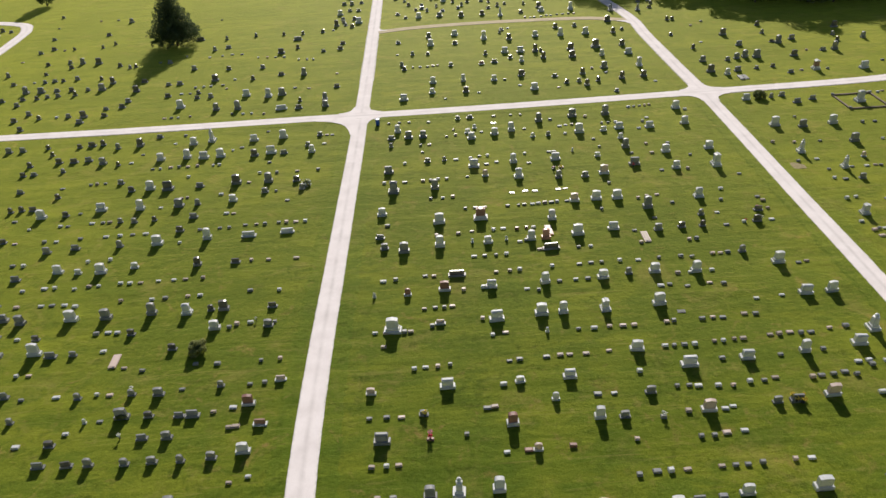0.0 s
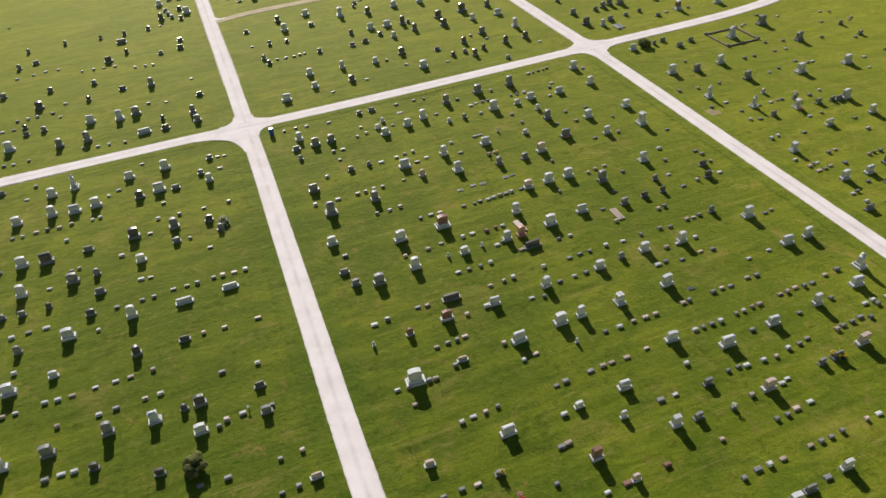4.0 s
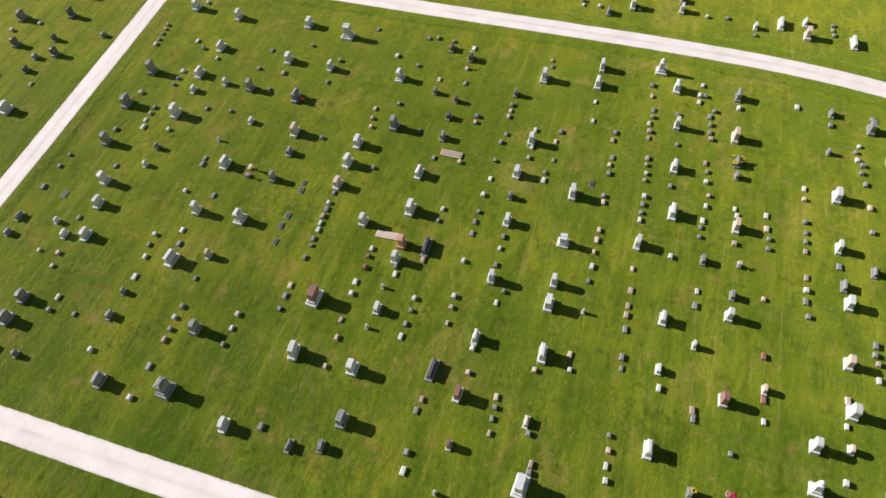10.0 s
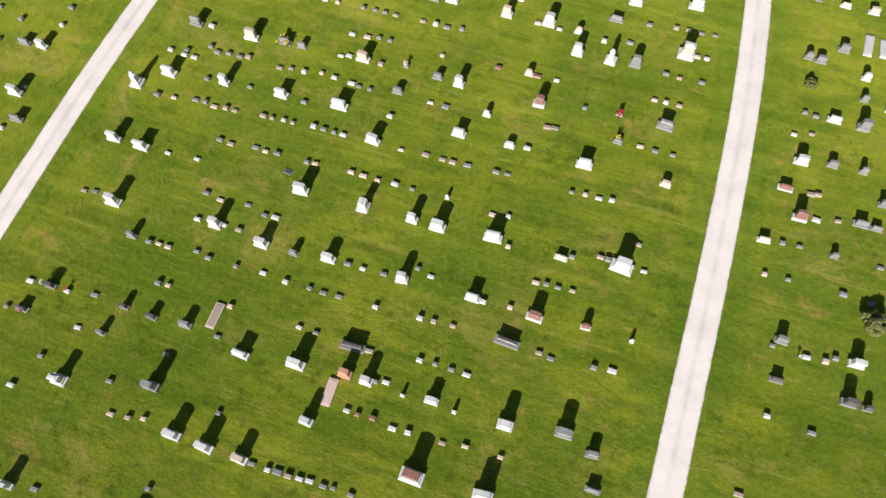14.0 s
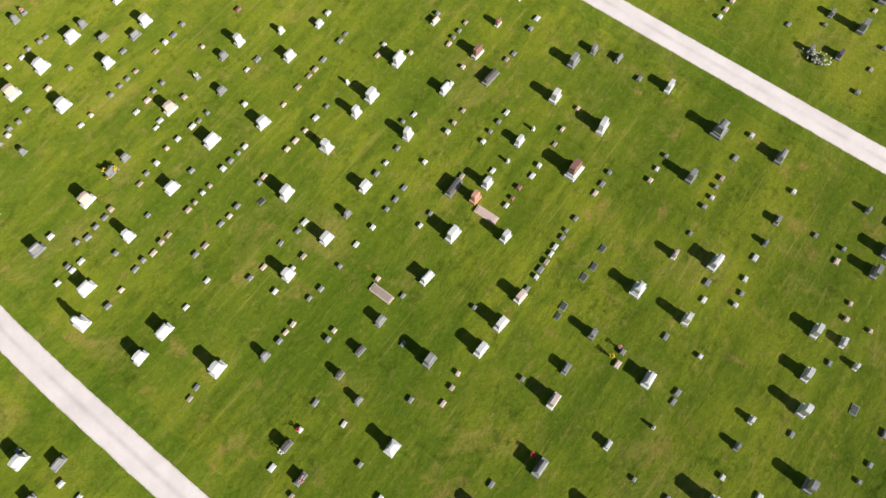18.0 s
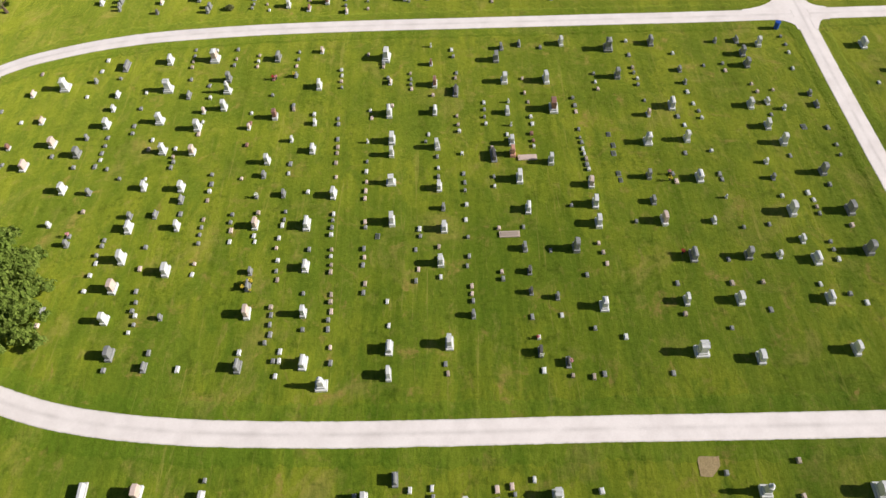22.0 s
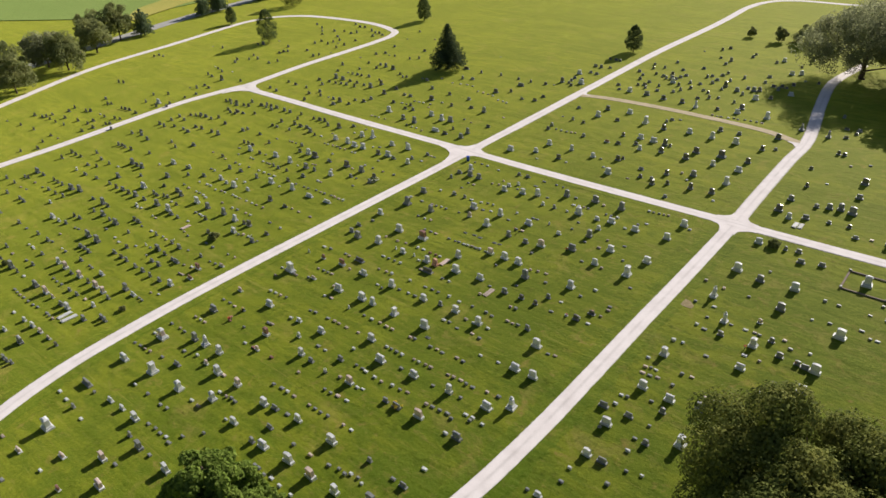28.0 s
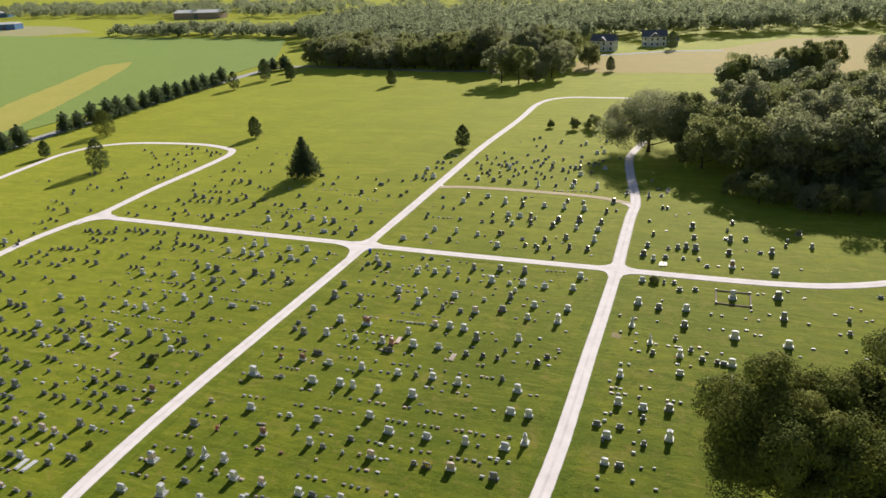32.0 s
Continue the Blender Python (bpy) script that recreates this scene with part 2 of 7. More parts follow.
LEAF = leaf_material("broad_leaves", (0.230, 0.262, 0.105), (0.345, 0.362, 0.160), (0.385, 0.380, 0.150), 0.58)
LAWN_LEAF = leaf_material("lawn_tree_leaves", (0.095, 0.130, 0.050), (0.165, 0.205, 0.085), (0.130, 0.165, 0.062), 0.45)
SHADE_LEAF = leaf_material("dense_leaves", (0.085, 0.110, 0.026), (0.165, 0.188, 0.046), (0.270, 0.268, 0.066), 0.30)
# paler and bluer: the haze over the distant woods is put into this colour
HAZED_LEAF = leaf_material("hazed_far_leaves", (0.250, 0.285, 0.165), (0.365, 0.390, 0.245), (0.320, 0.350, 0.195), 0.55)
# pale grey tone paints the haze in front of the woods into the leaves
PALE_LEAF = leaf_material("haze_greyed_leaves", (0.310, 0.320, 0.185), (0.410, 0.415, 0.250), (0.360, 0.380, 0.180), 0.58)
NEEDLE = leaf_material("needles", (0.150, 0.225, 0.040), (0.320, 0.400, 0.090), (0.230, 0.320, 0.065), 0.45)
PINE_NEEDLE = leaf_material("pine_needles", (0.115, 0.160, 0.092), (0.210, 0.260, 0.140), (0.165, 0.210, 0.110), 0.45)
DARK_NEEDLE = leaf_material("dark_needles", (0.060, 0.088, 0.048), (0.120, 0.150, 0.078), (0.085, 0.118, 0.058), 0.35)
PETALS = {
    "yellow": plain("yellow_petals", (0.75, 0.55, 0.05), (0.55, 0.45, 0.05)),
    "red": plain("red_petals", (0.60, 0.04, 0.05), (0.40, 0.03, 0.06)),
    "white": plain("white_petals", (0.80, 0.80, 0.76), (0.62, 0.64, 0.56)),
    "pink": plain("pink_petals", (0.75, 0.35, 0.42), (0.60, 0.22, 0.32)),
}
STEM = plain("stems", (0.06, 0.12, 0.03), (0.04, 0.08, 0.02))
KERB = plain("brown_kerb", (0.26, 0.21, 0.17), (0.15, 0.12, 0.095), 0.85, 5.0, 0.1)
BLUE = plain("blue_plastic", (0.02, 0.08, 0.42), (0.015, 0.06, 0.34), 0.4)
CLOTH = plain("grey_plastic", (0.05, 0.05, 0.06), (0.03, 0.03, 0.04), 0.5)
SIDING = plain("white_siding", (0.78, 0.78, 0.77), (0.70, 0.70, 0.70), 0.6, 2.0)
SLATE = plain("grey_shingles", (0.16, 0.17, 0.19), (0.11, 0.12, 0.14), 0.8, 4.0)
BRICKWORK = plain("tan_brick", (0.40, 0.30, 0.24), (0.32, 0.24, 0.19), 0.8, 5.0)
GLASS = plain("dark_panes", (0.03, 0.04, 0.05), (0.02, 0.03, 0.04), 0.1, 2.0, 0.6)
BLUE_METAL = plain("blue_sheet_metal", (0.10, 0.22, 0.45), (0.08, 0.18, 0.38), 0.5)


# ---- mesh helpers ----
def mesh_of(bm, name, mat):
    me = bpy.data.meshes.new(name)
    bm.to_mesh(me)
    bm.free()
    if mat:
        me.materials.append(mat)
    return me


def part(name, bm, mat, parent, label=""):
    ob = new(name, mesh_of(bm, name, mat) if isinstance(bm, bmesh.types.BMesh) else bm)
    ob.parent = parent
    if label:
        tagged(ob, label)
    return ob


def box(bm, x0, x1, y0, y1, z0, z1, top=1.0, topy=None, bevel=0.0):
    """A block whose top may be narrower, with bevelled edges."""
    cx, cy, k, ky = (x0 + x1) / 2, (y0 + y1) / 2, top, top if topy is None else topy
    v = [bm.verts.new(p) for p in (
        (x0, y0, z0), (x1, y0, z0), (x1, y1, z0), (x0, y1, z0),
        (cx + (x0 - cx) * k, cy + (y0 - cy) * ky, z1), (cx + (x1 - cx) * k, cy + (y0 - cy) * ky, z1),
        (cx + (x1 - cx) * k, cy + (y1 - cy) * ky, z1), (cx + (x0 - cx) * k, cy + (y1 - cy) * ky, z1))]
    f = [bm.faces.new([v[i] for i in q]) for q in ((3, 2, 1, 0), (4, 5, 6, 7), (0, 1, 5, 4), (1, 2, 6, 5), (2, 3, 7, 6), (3, 0, 4, 7))]
    if bevel:
        edges = list({e for g in f for e in g.edges})
        bmesh.ops.bevel(bm, geom=edges, offset=bevel, segments=1, affect="EDGES", profile=0.6)
    return f


def slab_profile(bm, outline, depth, bevel=0.0):
    """An upright slab: an outline in x and z, pulled out along y."""
    front = [bm.verts.new((x, -depth / 2, z)) for x, z in outline]
    back = [bm.verts.new((x, depth / 2, z)) for x, z in outline]
    f = [bm.faces.new(front), bm.faces.new(back[::-1])]
    n = len(outline)
    for i in range(n):
        j = (i + 1) % n
        f.append(bm.faces.new((front[j], front[i], back[i], back[j])))
    if bevel:
        bmesh.ops.bevel(bm, geom=list({e for g in f for e in g.edges}), offset=bevel, segments=1, affect="EDGES")


def turned(bm, profile, n=10, x=0.0, y=0.0):
    """A turned body from radius and height pairs."""
    rings = [[bm.verts.new((x + r * math.cos(2 * math.pi * i / n), y + r * math.sin(2 * math.pi * i / n), z)) for i in range(n)] for r, z in profile]
    for a, b in zip(rings, rings[1:]):
        for i in range(n):
            bm.faces.new((a[i], a[(i + 1) % n], b[(i + 1) % n], b[i]))
    bm.faces.new(rings[0][::-1])
    bm.faces.new(rings[-1])


def ribbon_points(points, step=1.5):
    """A smooth line through the points."""
    p = [Vector((*q, 0)) for q in points]
    p = [p[0] * 2 - p[1]] + p + [p[-1] * 2 - p[-2]]
    out = []
    for a, b, c, d in zip(p, p[1:], p[2:], p[3:]):
        n = max(2, int((c - b).length / step))
        for i in range(n):
            t = i / n
            out.append(0.5 * (2 * b + (c - a) * t + (2 * a - 5 * b + 4 * c - d) * t * t + (3 * b - a - 3 * c + d) * t ** 3))
    return out + [p[-2]]


def road(name, points, width, z, mat, label, ragged=0.05, step=0.4):
    line = ribbon_points(points, step)
    me = bpy.data.meshes.new(name)
    cross = (0.0, 0.07, 0.3, 0.5, 0.7, 0.93, 1.0)
    verts, uvs, run = [], [], 0.0
    for i, p in enumerate(line):
        d = (line[min(i + 1, len(line) - 1)] - line[max(i - 1, 0)]).normalized()
        side = Vector((d.y, -d.x, 0))
        run += (p - line[i - 1]).length if i else 0.0
        wl = width * (1 + ragged * (0.4 * noise.noise((p.x * 0.6, p.y * 0.6, 3)) + 0.7 * noise.noise((p.x * 2.6, p.y * 2.6, 7))))
        wr = width * (1 + ragged * (0.4 * noise.noise((p.x * 0.6, p.y * 0.6, 13)) + 0.7 * noise.noise((p.x * 2.6, p.y * 2.6, 17))))
        for u in cross:
            w = (u - 0.5) * (wl if u < 0.5 else wr)
            h = z - (0.05 if u in (0.0, 1.0) else 0.0) + 0.012 * (0.5 - abs(u - 0.5))
            verts.append(p + side * w + Vector((0, 0, h)))
            uvs.append((u, run))
    n = len(cross)
    faces = [(i * n + k, i * n + k + 1, (i + 1) * n + k + 1, (i + 1) * n + k) for i in range(len(line) - 1) for k in range(n - 1)]
    me.from_pydata(verts, [], faces)
    layer = me.uv_layers.new(name="UVMap")
    for loop in me.loops:
        layer.data[loop.index].uv = uvs[loop.vertex_index]
    me.materials.append(mat)
    return tagged(new(name, me), label, "road", kind="structure")


def fillet(name, corner, dir_a, dir_b, reach, half, z):
    """The rounded gravel corner between two roads that meet at right angles."""
    c, a, b = Vector((*corner, 0)), Vector((*dir_a, 0)), Vector((*dir_b, 0))
    inner = c + a * (half - 0.5) + b * (half - 0.5)
    bm = bmesh.new()
    pts = [inner, c + a * (half + reach) + b * (half - 0.5)]
    o = c + a * (half + reach) + b * (half + reach)
    for i in range(9):
        t = i / 8 * math.pi / 2
        q = o - b * reach * math.cos(t) - a * reach * math.sin(t)
        pts.append(q + Vector((noise.noise(q * 0.9), noise.noise(q * 1.1 + Vector((5, 0, 0))), 0)) * 0.18)
    pts.append(c + a * (half - 0.5) + b * (half + reach))
    vs = [bm.verts.new(p + Vector((0, 0, z))) for p in pts]
    face = bm.faces.new(vs)
    if face.normal.z < 0 or (bm.normal_update() or face.normal.z < 0):
        face.normal_flip()
    uv = bm.loops.layers.uv.new("UVMap")
    for lp in face.loops:
        lp[uv].uv = (0.25, lp.vert.co.y)
    bmesh.ops.triangulate(bm, faces=[face])
    return tagged(new(name, mesh_of(bm, name, GRAVEL)), "rounded corner of pale gravel where two lanes meet", "road", kind="structure")


def sheet(name, outline, z, mat, label, cat, edge=0.0, skirt=0.0):
    """A patch of ground with an uneven outline."""
    pts = []
    n = len(outline)
    for i in range(n):
        a, b = Vector((*outline[i], z)), Vector((*outline[(i + 1) % n], z))
        k = max(1, int((b - a).length / max(edge, 4.0)))
        for j in range(k):
            p = a.lerp(b, j / k)
            if edge:
                p += Vector((noise.noise(p * 0.31), noise.noise(p * 0.37 + Vector((9, 0, 0))), 0)) * edge
            pts.append(p)
    bm = bmesh.new()
    vs = [bm.verts.new(p) for p in pts]
    face = bm.faces.new(vs)
    bm.normal_update()
    if face.normal.z < 0:
        face.normal_flip()
    if skirt:
        lo = [bm.verts.new(p - Vector((0, 0, skirt))) for p in pts]
        for i in range(len(pts)):
            bm.faces.new((vs[i], lo[i], lo[(i + 1) % len(pts)], vs[(i + 1) % len(pts)]))
    bmesh.ops.triangulate(bm, faces=[face])
    bmesh.ops.recalc_face_normals(bm, faces=bm.faces)
    return tagged(new(name, mesh_of(bm, name, mat)), label, cat, kind="structure")


# ---- ground, fields and roads ----
def ground_sheet():
    def axis(lo, hi, fine_lo, fine_hi, step):
        inner = np.arange(fine_lo, fine_hi + step / 2, step)
        left = fine_lo - np.array([20, 60, 140, 300, 600, 1200, 2400])
        right = fine_hi + np.array([20, 60, 140, 300, 600, 1200, 2400])
        return np.concatenate([left[::-1], inner, right])
    xs, ys = axis(0, 0, -100, 110, 2.5), axis(0, 0, -40, 200, 2.5)
    verts = []
    for y in ys:
        for x in xs:
            near = max(0.0, 1 - max(abs(x - 5) / 110, abs(y - 80) / 125, 0) ** 4) if abs(x - 5) < 110 and abs(y - 80) < 125 else 0.0
            h = 0.035 * near * (noise.noise((x * 0.11, y * 0.17, 0)) - 0.6)
            verts.append((x, y, h))
    n = len(xs)
    faces = [(j * n + i, j * n + i + 1, (j + 1) * n + i + 1, (j + 1) * n + i) for j in range(len(ys) - 1) for i in range(n - 1)]
    me = bpy.data.meshes.new("ground")
    me.from_pydata(verts, [], faces)
    me.materials.append(GRASS)
    for p in me.polygons:
        p.use_smooth = True
    return tagged(new("ground", me), "wide mown cemetery lawn with paler dry patches", "lawn", kind="structure")


ground_sheet()
sheet("ground_crop", [(-192.6, 123.5), (-193.0, 205.8), (-198.2, 356.0), (-264.0, 475.2), (-1066.7, 552.8), (-1056.6, 71.2), (-316.0, 42.2)], 0.25, CROP, "flat green bean field beyond the highway", "field", skirt=0.3)
sheet("ground_strip", [(-303.8, 349.9), (-285.6, 326.3), (-241.6, 250.1), (-212.8, 195.7), (-201.9, 173.2), (-192.3, 143.3), (-185.8, 122.1), (-202.5, 133.3), (-216.0, 160.8), (-253.3, 212.7), (-281.7, 272.7), (-311.5, 330.9)], 0.30, STRIP, "straw-coloured grassy strip across the crop field", "field", 1.5)
sheet("ground_meadow", [(-14.6, 384.9), (-9.4, 331.2), (59.6, 334.5), (137.8, 322.3), (397.1, 440.2), (147.5, 494.0), (97.9, 475.2), (59.5, 424.1), (33.6, 410.0), (11.6, 398.4)], 0.06, WHEAT, "dry golden meadow in front of the woods", "field", 2.0)
sheet("ground_bare", [(42.9, 73.3), (42.9, 74.7), (44.3, 74.4), (45.4, 73.6), (45.4, 72.6), (44.2, 72.6)], 0.012, SOIL, "worn patch of bare brown soil beside the lane", "soil", 0.6)
sheet("ground_bare", [(36.1, 6.8), (37.6, 7.2), (39.7, 12.1), (38.5, 13.1)], 0.013, SOIL, "bare brown soil outside the bend of the lane", "soil", 0.5)
sheet("ground_yard", [(-586.8, 501.4), (-697.4, 504.0), (-932.6, 658.6), (-624.8, 605.5), (-527.5, 544.1)], 0.05, SOIL, "pale bare yard beside distant sheds", "yard", 3.0)

road("road_main", [(-9.0, 247), (-8.9, 221), (-10.6, 184), (-10.7, 158), (-10.7, 143), (-10.7, 131), (-10.7, 112), (-10.8, 98), (-10.9, 84), (-11.1, 72), (-11.3, 58), (-11.5, 46), (-11.5, 35), (-11.2, 26), (-10.4, 16.5), (-8.4, 8.0), (-5.2, 1.0), (3.6, -9.5), (16, -13), (26.5, -7.5), (33.2, 4.5), (36.2, 13.0), (39.1, 21.8), (40.6, 31.5), (41.2, 43), (41.3, 54), (41.3, 66), (41.4, 80), (41.4, 98.4), (41.1, 110), (40.8, 127), (40.7, 140), (37.2, 161.5), (35.4, 175), (35.5, 184), (37.6, 198)],
     2.5, 0.030, GRAVEL, "long pale gravel lane round the burial section")
road("road_cross", [(-85.5, 98.6), (-81, 97.9), (-66, 97.9), (-48, 97.6), (-33, 97.6), (-19, 97.7), (-10.8, 97.7), (5, 97.7), (22, 98.0), (41.4, 98.5), (52, 98.7), (62, 99.0), (70, 99.6), (78, 101), (87, 104.6), (100, 112)],
     2.4, 0.037, GRAVEL, "pale gravel lane crossing between the sections")
road("road_narrow", [(-10.0, 139.4), (-4, 140.8), (6, 141.5), (19, 141.3), (32, 140.2), (39.8, 137.4)], 2.15, 0.024, LANE, "narrow worn brownish track with grass in it", 0.16)
road("road_far", [(-9.0, 247), (-7.6, 256), (-4.0, 263), (3, 267), (13, 267.8), (30, 268), (60, 264)], 2.6, 0.035, GRAVEL, "pale gravel lane curving away")
road("road_loop", [(-84, -60), (-84.2, 0), (-85, 40), (-85.7, 53.7), (-87.1, 67.5), (-88.0, 82), (-86.6, 95.4), (-85.6, 101.7), (-87, 119.7), (-87.1, 138.3), (-87.4, 150), (-88.6, 158), (-93, 163), (-108, 166.3), (-131.6, 163.4), (-143, 156.3), (-146.4, 147), (-146.2, 138.4), (-142.3, 113.9), (-137.8, 84.3), (-126, 55), (-111, 20), (-97, -20), (-84, -60)],
     2.6, 0.043, GRAVEL, "pale gravel lane with a rounded bend")
road("highway", [(-154.0, 61.4), (-167.0, 112.7), (-173.5, 140.5), (-177.9, 175.5), (-179.2, 205.4), (-181.5, 237.5), (-183.8, 281.8), (-185.1, 319.1), (-180.9, 335.4), (-166.0, 339.7), (-129.0, 335.7), (-90.4, 331.6), (-56.3, 331.8), (-25.7, 335.1), (-30.8, 351.6), (-27.8, 375.7), (-16.6, 390.1), (9.6, 401.5), (33.6, 414.1), (61.5, 418.0)],
     6.0, 0.070, ASPHALT, "grey two-lane asphalt highway past the cemetery", 0.02, 3.0)
road("verge_west", [(-10.7, 112), (-10.8, 98), (-10.9, 84), (-11.1, 72), (-11.3, 58), (-11.5, 46), (-11.5, 35), (-11.2, 26), (-10.4, 16.5), (-8.4, 8.0), (-5.2, 1.0)], 5.6, 0.017, VERGE, "lush greener grass along the lane's edges", 0.22)
road("verge_east", [(36.2, 13.0), (39.1, 21.8), (40.6, 31.5), (41.2, 43), (41.3, 54), (41.3, 66), (41.4, 80), (41.4, 95)], 5.4, 0.018, VERGE, "lush greener grass along the lane's edges", 0.22)
road("verge_cross", [(-33, 97.6), (-19, 97.7), (-10.8, 97.7), (5, 97.7), (22, 98.0), (36, 98.4)], 5.0, 0.019, VERGE, "lush greener grass along the lane's edges", 0.22)
for corner, reaches in (((-10.8, 97.7), (2.2, 5.5, 1.8, 1.8)), ((41.4, 98.5), (2.0, 2.0, 2.4, 2.0))):
    for (sx, sy), reach in zip(((-1, 1), (-1, -1), (1, -1), (1, 1)), reaches):
        fillet("road_corner", corner, (sx, 0), (0, sy), reach, 1.25, 0.049)
for sy, reach in ((1, 3.0), (-1, 3.2)):
    fillet("road_corner", (-86.2, 98.2), (1, 0), (0, sy), reach + 2.0, 1.25, 0.051)
fillet("road_corner", (-10.6, 139.6), (1, 0), (0, 1), 1.6, 1.0, 0.048)
fillet("road_corner", (40.4, 137.6), (-1, 0), (0, -1), 1.6, 1.0, 0.048)


# ---- gravestones ----
def arch(w, h, rise, n=6):
    """Outline of a slab with a curved top."""
    return [(-w / 2, 0), (w / 2, 0), (w / 2, h - rise)] + [(w / 2 * math.cos(math.pi * i / n), h - rise + rise * math.sin(math.pi * i / n)) for i in range(1, n)] + [(-w / 2, h - rise)]


def serpentine(w, h):
    return [(-w / 2, 0), (w / 2, 0), (w / 2, h * 0.90), (w * 0.36, h * 0.93), (w * 0.2, h * 0.99), (0, h), (-w * 0.2, h * 0.99), (-w * 0.36, h * 0.93), (-w / 2, h * 0.90)]


def lifted(bm, z):
    bmesh.ops.translate(bm, verts=bm.verts, vec=(0, 0, z))
    return bm


def block(x, y, z0, z1, top=1.0, topy=None, bevel=0.02):
    bm = bmesh.new()
    box(bm, -x / 2, x / 2, -y / 2, y / 2, z0, z1, top, topy, bevel)
    return bm


def slab(outline, depth, z, bevel=0.015):
    bm = bmesh.new()
    slab_profile(bm, outline, depth, bevel)
    return lifted(bm, z)


def panel(root, w, h, z, depth, mat):
    """A polished, slightly sunk face on both broad sides, where the names are cut."""
    for side in (-1, 1):
        bm = bmesh.new()
        y = side * depth / 2
        box(bm, -w / 2, w / 2, min(y, y + side * 0.012), max(y, y + side * 0.012), z - h / 2, z + h / 2, 1.0, 1.0, 0.004)
        part("face_panel", bm, mat, root, "smooth polished inscription face")


def monument(name, colour, v):
    """A family monument of one base and an upright die."""
    body, foot = STONE[colour], STONE[colour if colour == "q" else "w" if colour in "wrp" else "g"]
    root = new(name)
    w, h, d = ((0.86, 0.78, 0.38), (0.98, 0.70, 0.40), (0.72, 0.88, 0.38), (0.90, 0.82, 0.34))[v]
    bh = (0.28, 0.24, 0.32, 0.26)[v]
    part("base", block(w * 1.34, d * 1.5, -0.06, bh, 1.0, 1.0, 0.025), foot, root, "wide rough-hewn plinth stone")
    if v == 0:
        part("die", slab(serpentine(w, h), d, bh), body, root)
    elif v == 1:
        part("die", block(w, d, bh, bh + h * 0.86, 0.97, 0.92, 0.02), body, root)
        part("cap", block(w * 1.06, d * 1.08, bh + h * 0.86, bh + h, 0.82, 0.5, 0.015), body, root)
    elif v == 2:
        part("die", slab(arch(w, h, 0.16), d, bh), body, root)
    else:
        part("die", slab([(-w / 2, 0), (w / 2, 0), (w * 0.47, h * 0.9), (0, h), (-w * 0.47, h * 0.9)], d, bh), body, root)
    panel(root, w * 0.78, h * 0.62, bh + h * 0.46, d * 0.97, STONE["d"] if colour == "d" else body)
    return root


def great_monument(name, colour, v):
    """A tall stepped monument with a cap."""
    body, foot = STONE[colour], STONE[colour if colour == "q" else "w" if colour in "wrp" else "g"]
    root = new(name)
    w, h, d = ((0.88, 0.82, 0.58), (1.06, 0.84, 0.52), (0.76, 0.92, 0.62))[v]
    part("lower_base", block(w * 1.52, d * 1.75, -0.06, 0.26, 1.0, 1.0, 0.03), foot, root, "broad lowest step")
    part("upper_base", block(w * 1.24, d * 1.34, 0.26, 0.48, 0.94, 0.9, 0.025), foot, root)
    if v == 0:
        part("die", block(w, d, 0.48, 0.48 + h, 0.94, 0.92, 0.02), body, root)
        part("cap", block(w * 1.12, d * 1.16, 0.48 + h, 0.66 + h, 0.5, 0.4, 0.02), foot, root, "peaked capstone")
    elif v == 1:
        part("die", slab(serpentine(w, h + 0.12), d, 0.48, 0.02), body, root)
    else:
        part("die", block(w, d, 0.48, 0.48 + h * 0.86, 0.9, 0.9, 0.02), body, root)
        part("cap", slab([(-w * 0.54, 0), (w * 0.54, 0), (w * 0.5, 0.13), (w * 0.2, 0.17), (0, 0.30), (-w * 0.2, 0.17), (-w * 0.5, 0.13)], d * 1.04, 0.48 + h * 0.86), foot, root, "carved shaped capstone")
    panel(root, w * 0.74, h * 0.55, 0.48 + h * 0.48, d * 0.965, STONE["d"] if colour == "d" else body)
    return root


def headstone(name, colour, v):
    """A low upright headstone on a thin plinth."""
    body, foot = STONE[colour], STONE[colour if colour == "q" else "w" if colour in "wrp" else "g"]
    root = new(name)
    w, h, d = ((0.66, 0.50, 0.24), (0.80, 0.42, 0.26), (0.54, 0.58, 0.22))[v]
    part("base", block(w * 1.32, d * 1.6, -0.06, 0.13, 1.0, 1.0, 0.02), foot, root)
    if v == 0:
        part("die", slab(serpentine(w, h), d, 0.13), body, root)
    elif v == 1:
        part("die", block(w, d, 0.13, 0.13 + h, 0.97, 0.6, 0.02), body, root)
    else:
        part("die", slab(arch(w, h, 0.18), d, 0.13), body, root)
    return root


def marker(name, colour, v):
    """A small block marker with a sloping, hewn top."""
    bm = bmesh.new()
    w, d, h = ((0.56, 0.32, 0.22), (0.62, 0.36, 0.16), (0.46, 0.34, 0.26))[v]
    box(bm, -w / 2, w / 2, -d / 2, d / 2, -0.05, h * 0.72, 1.0, 1.0, 0.015)
    box(bm, -w * 0.47, w * 0.47, -d * 0.46, d * 0.46, h * 0.66, h, 0.9, 0.78, 0.012)
    return new(name, mesh_of(bm, name, STONE[colour]))


def double_marker(name, colour, v):
    root = new(name)
    part("base", block(1.8, 0.6, -0.06, 0.14, 1.0, 1.0, 0.02), STONE["w" if colour == "w" else "g"], root)
    part("die", block(1.5, 0.36, 0.14, 0.58 + 0.08 * v, 0.98, 0.7, 0.02), STONE[colour], root)
    return root


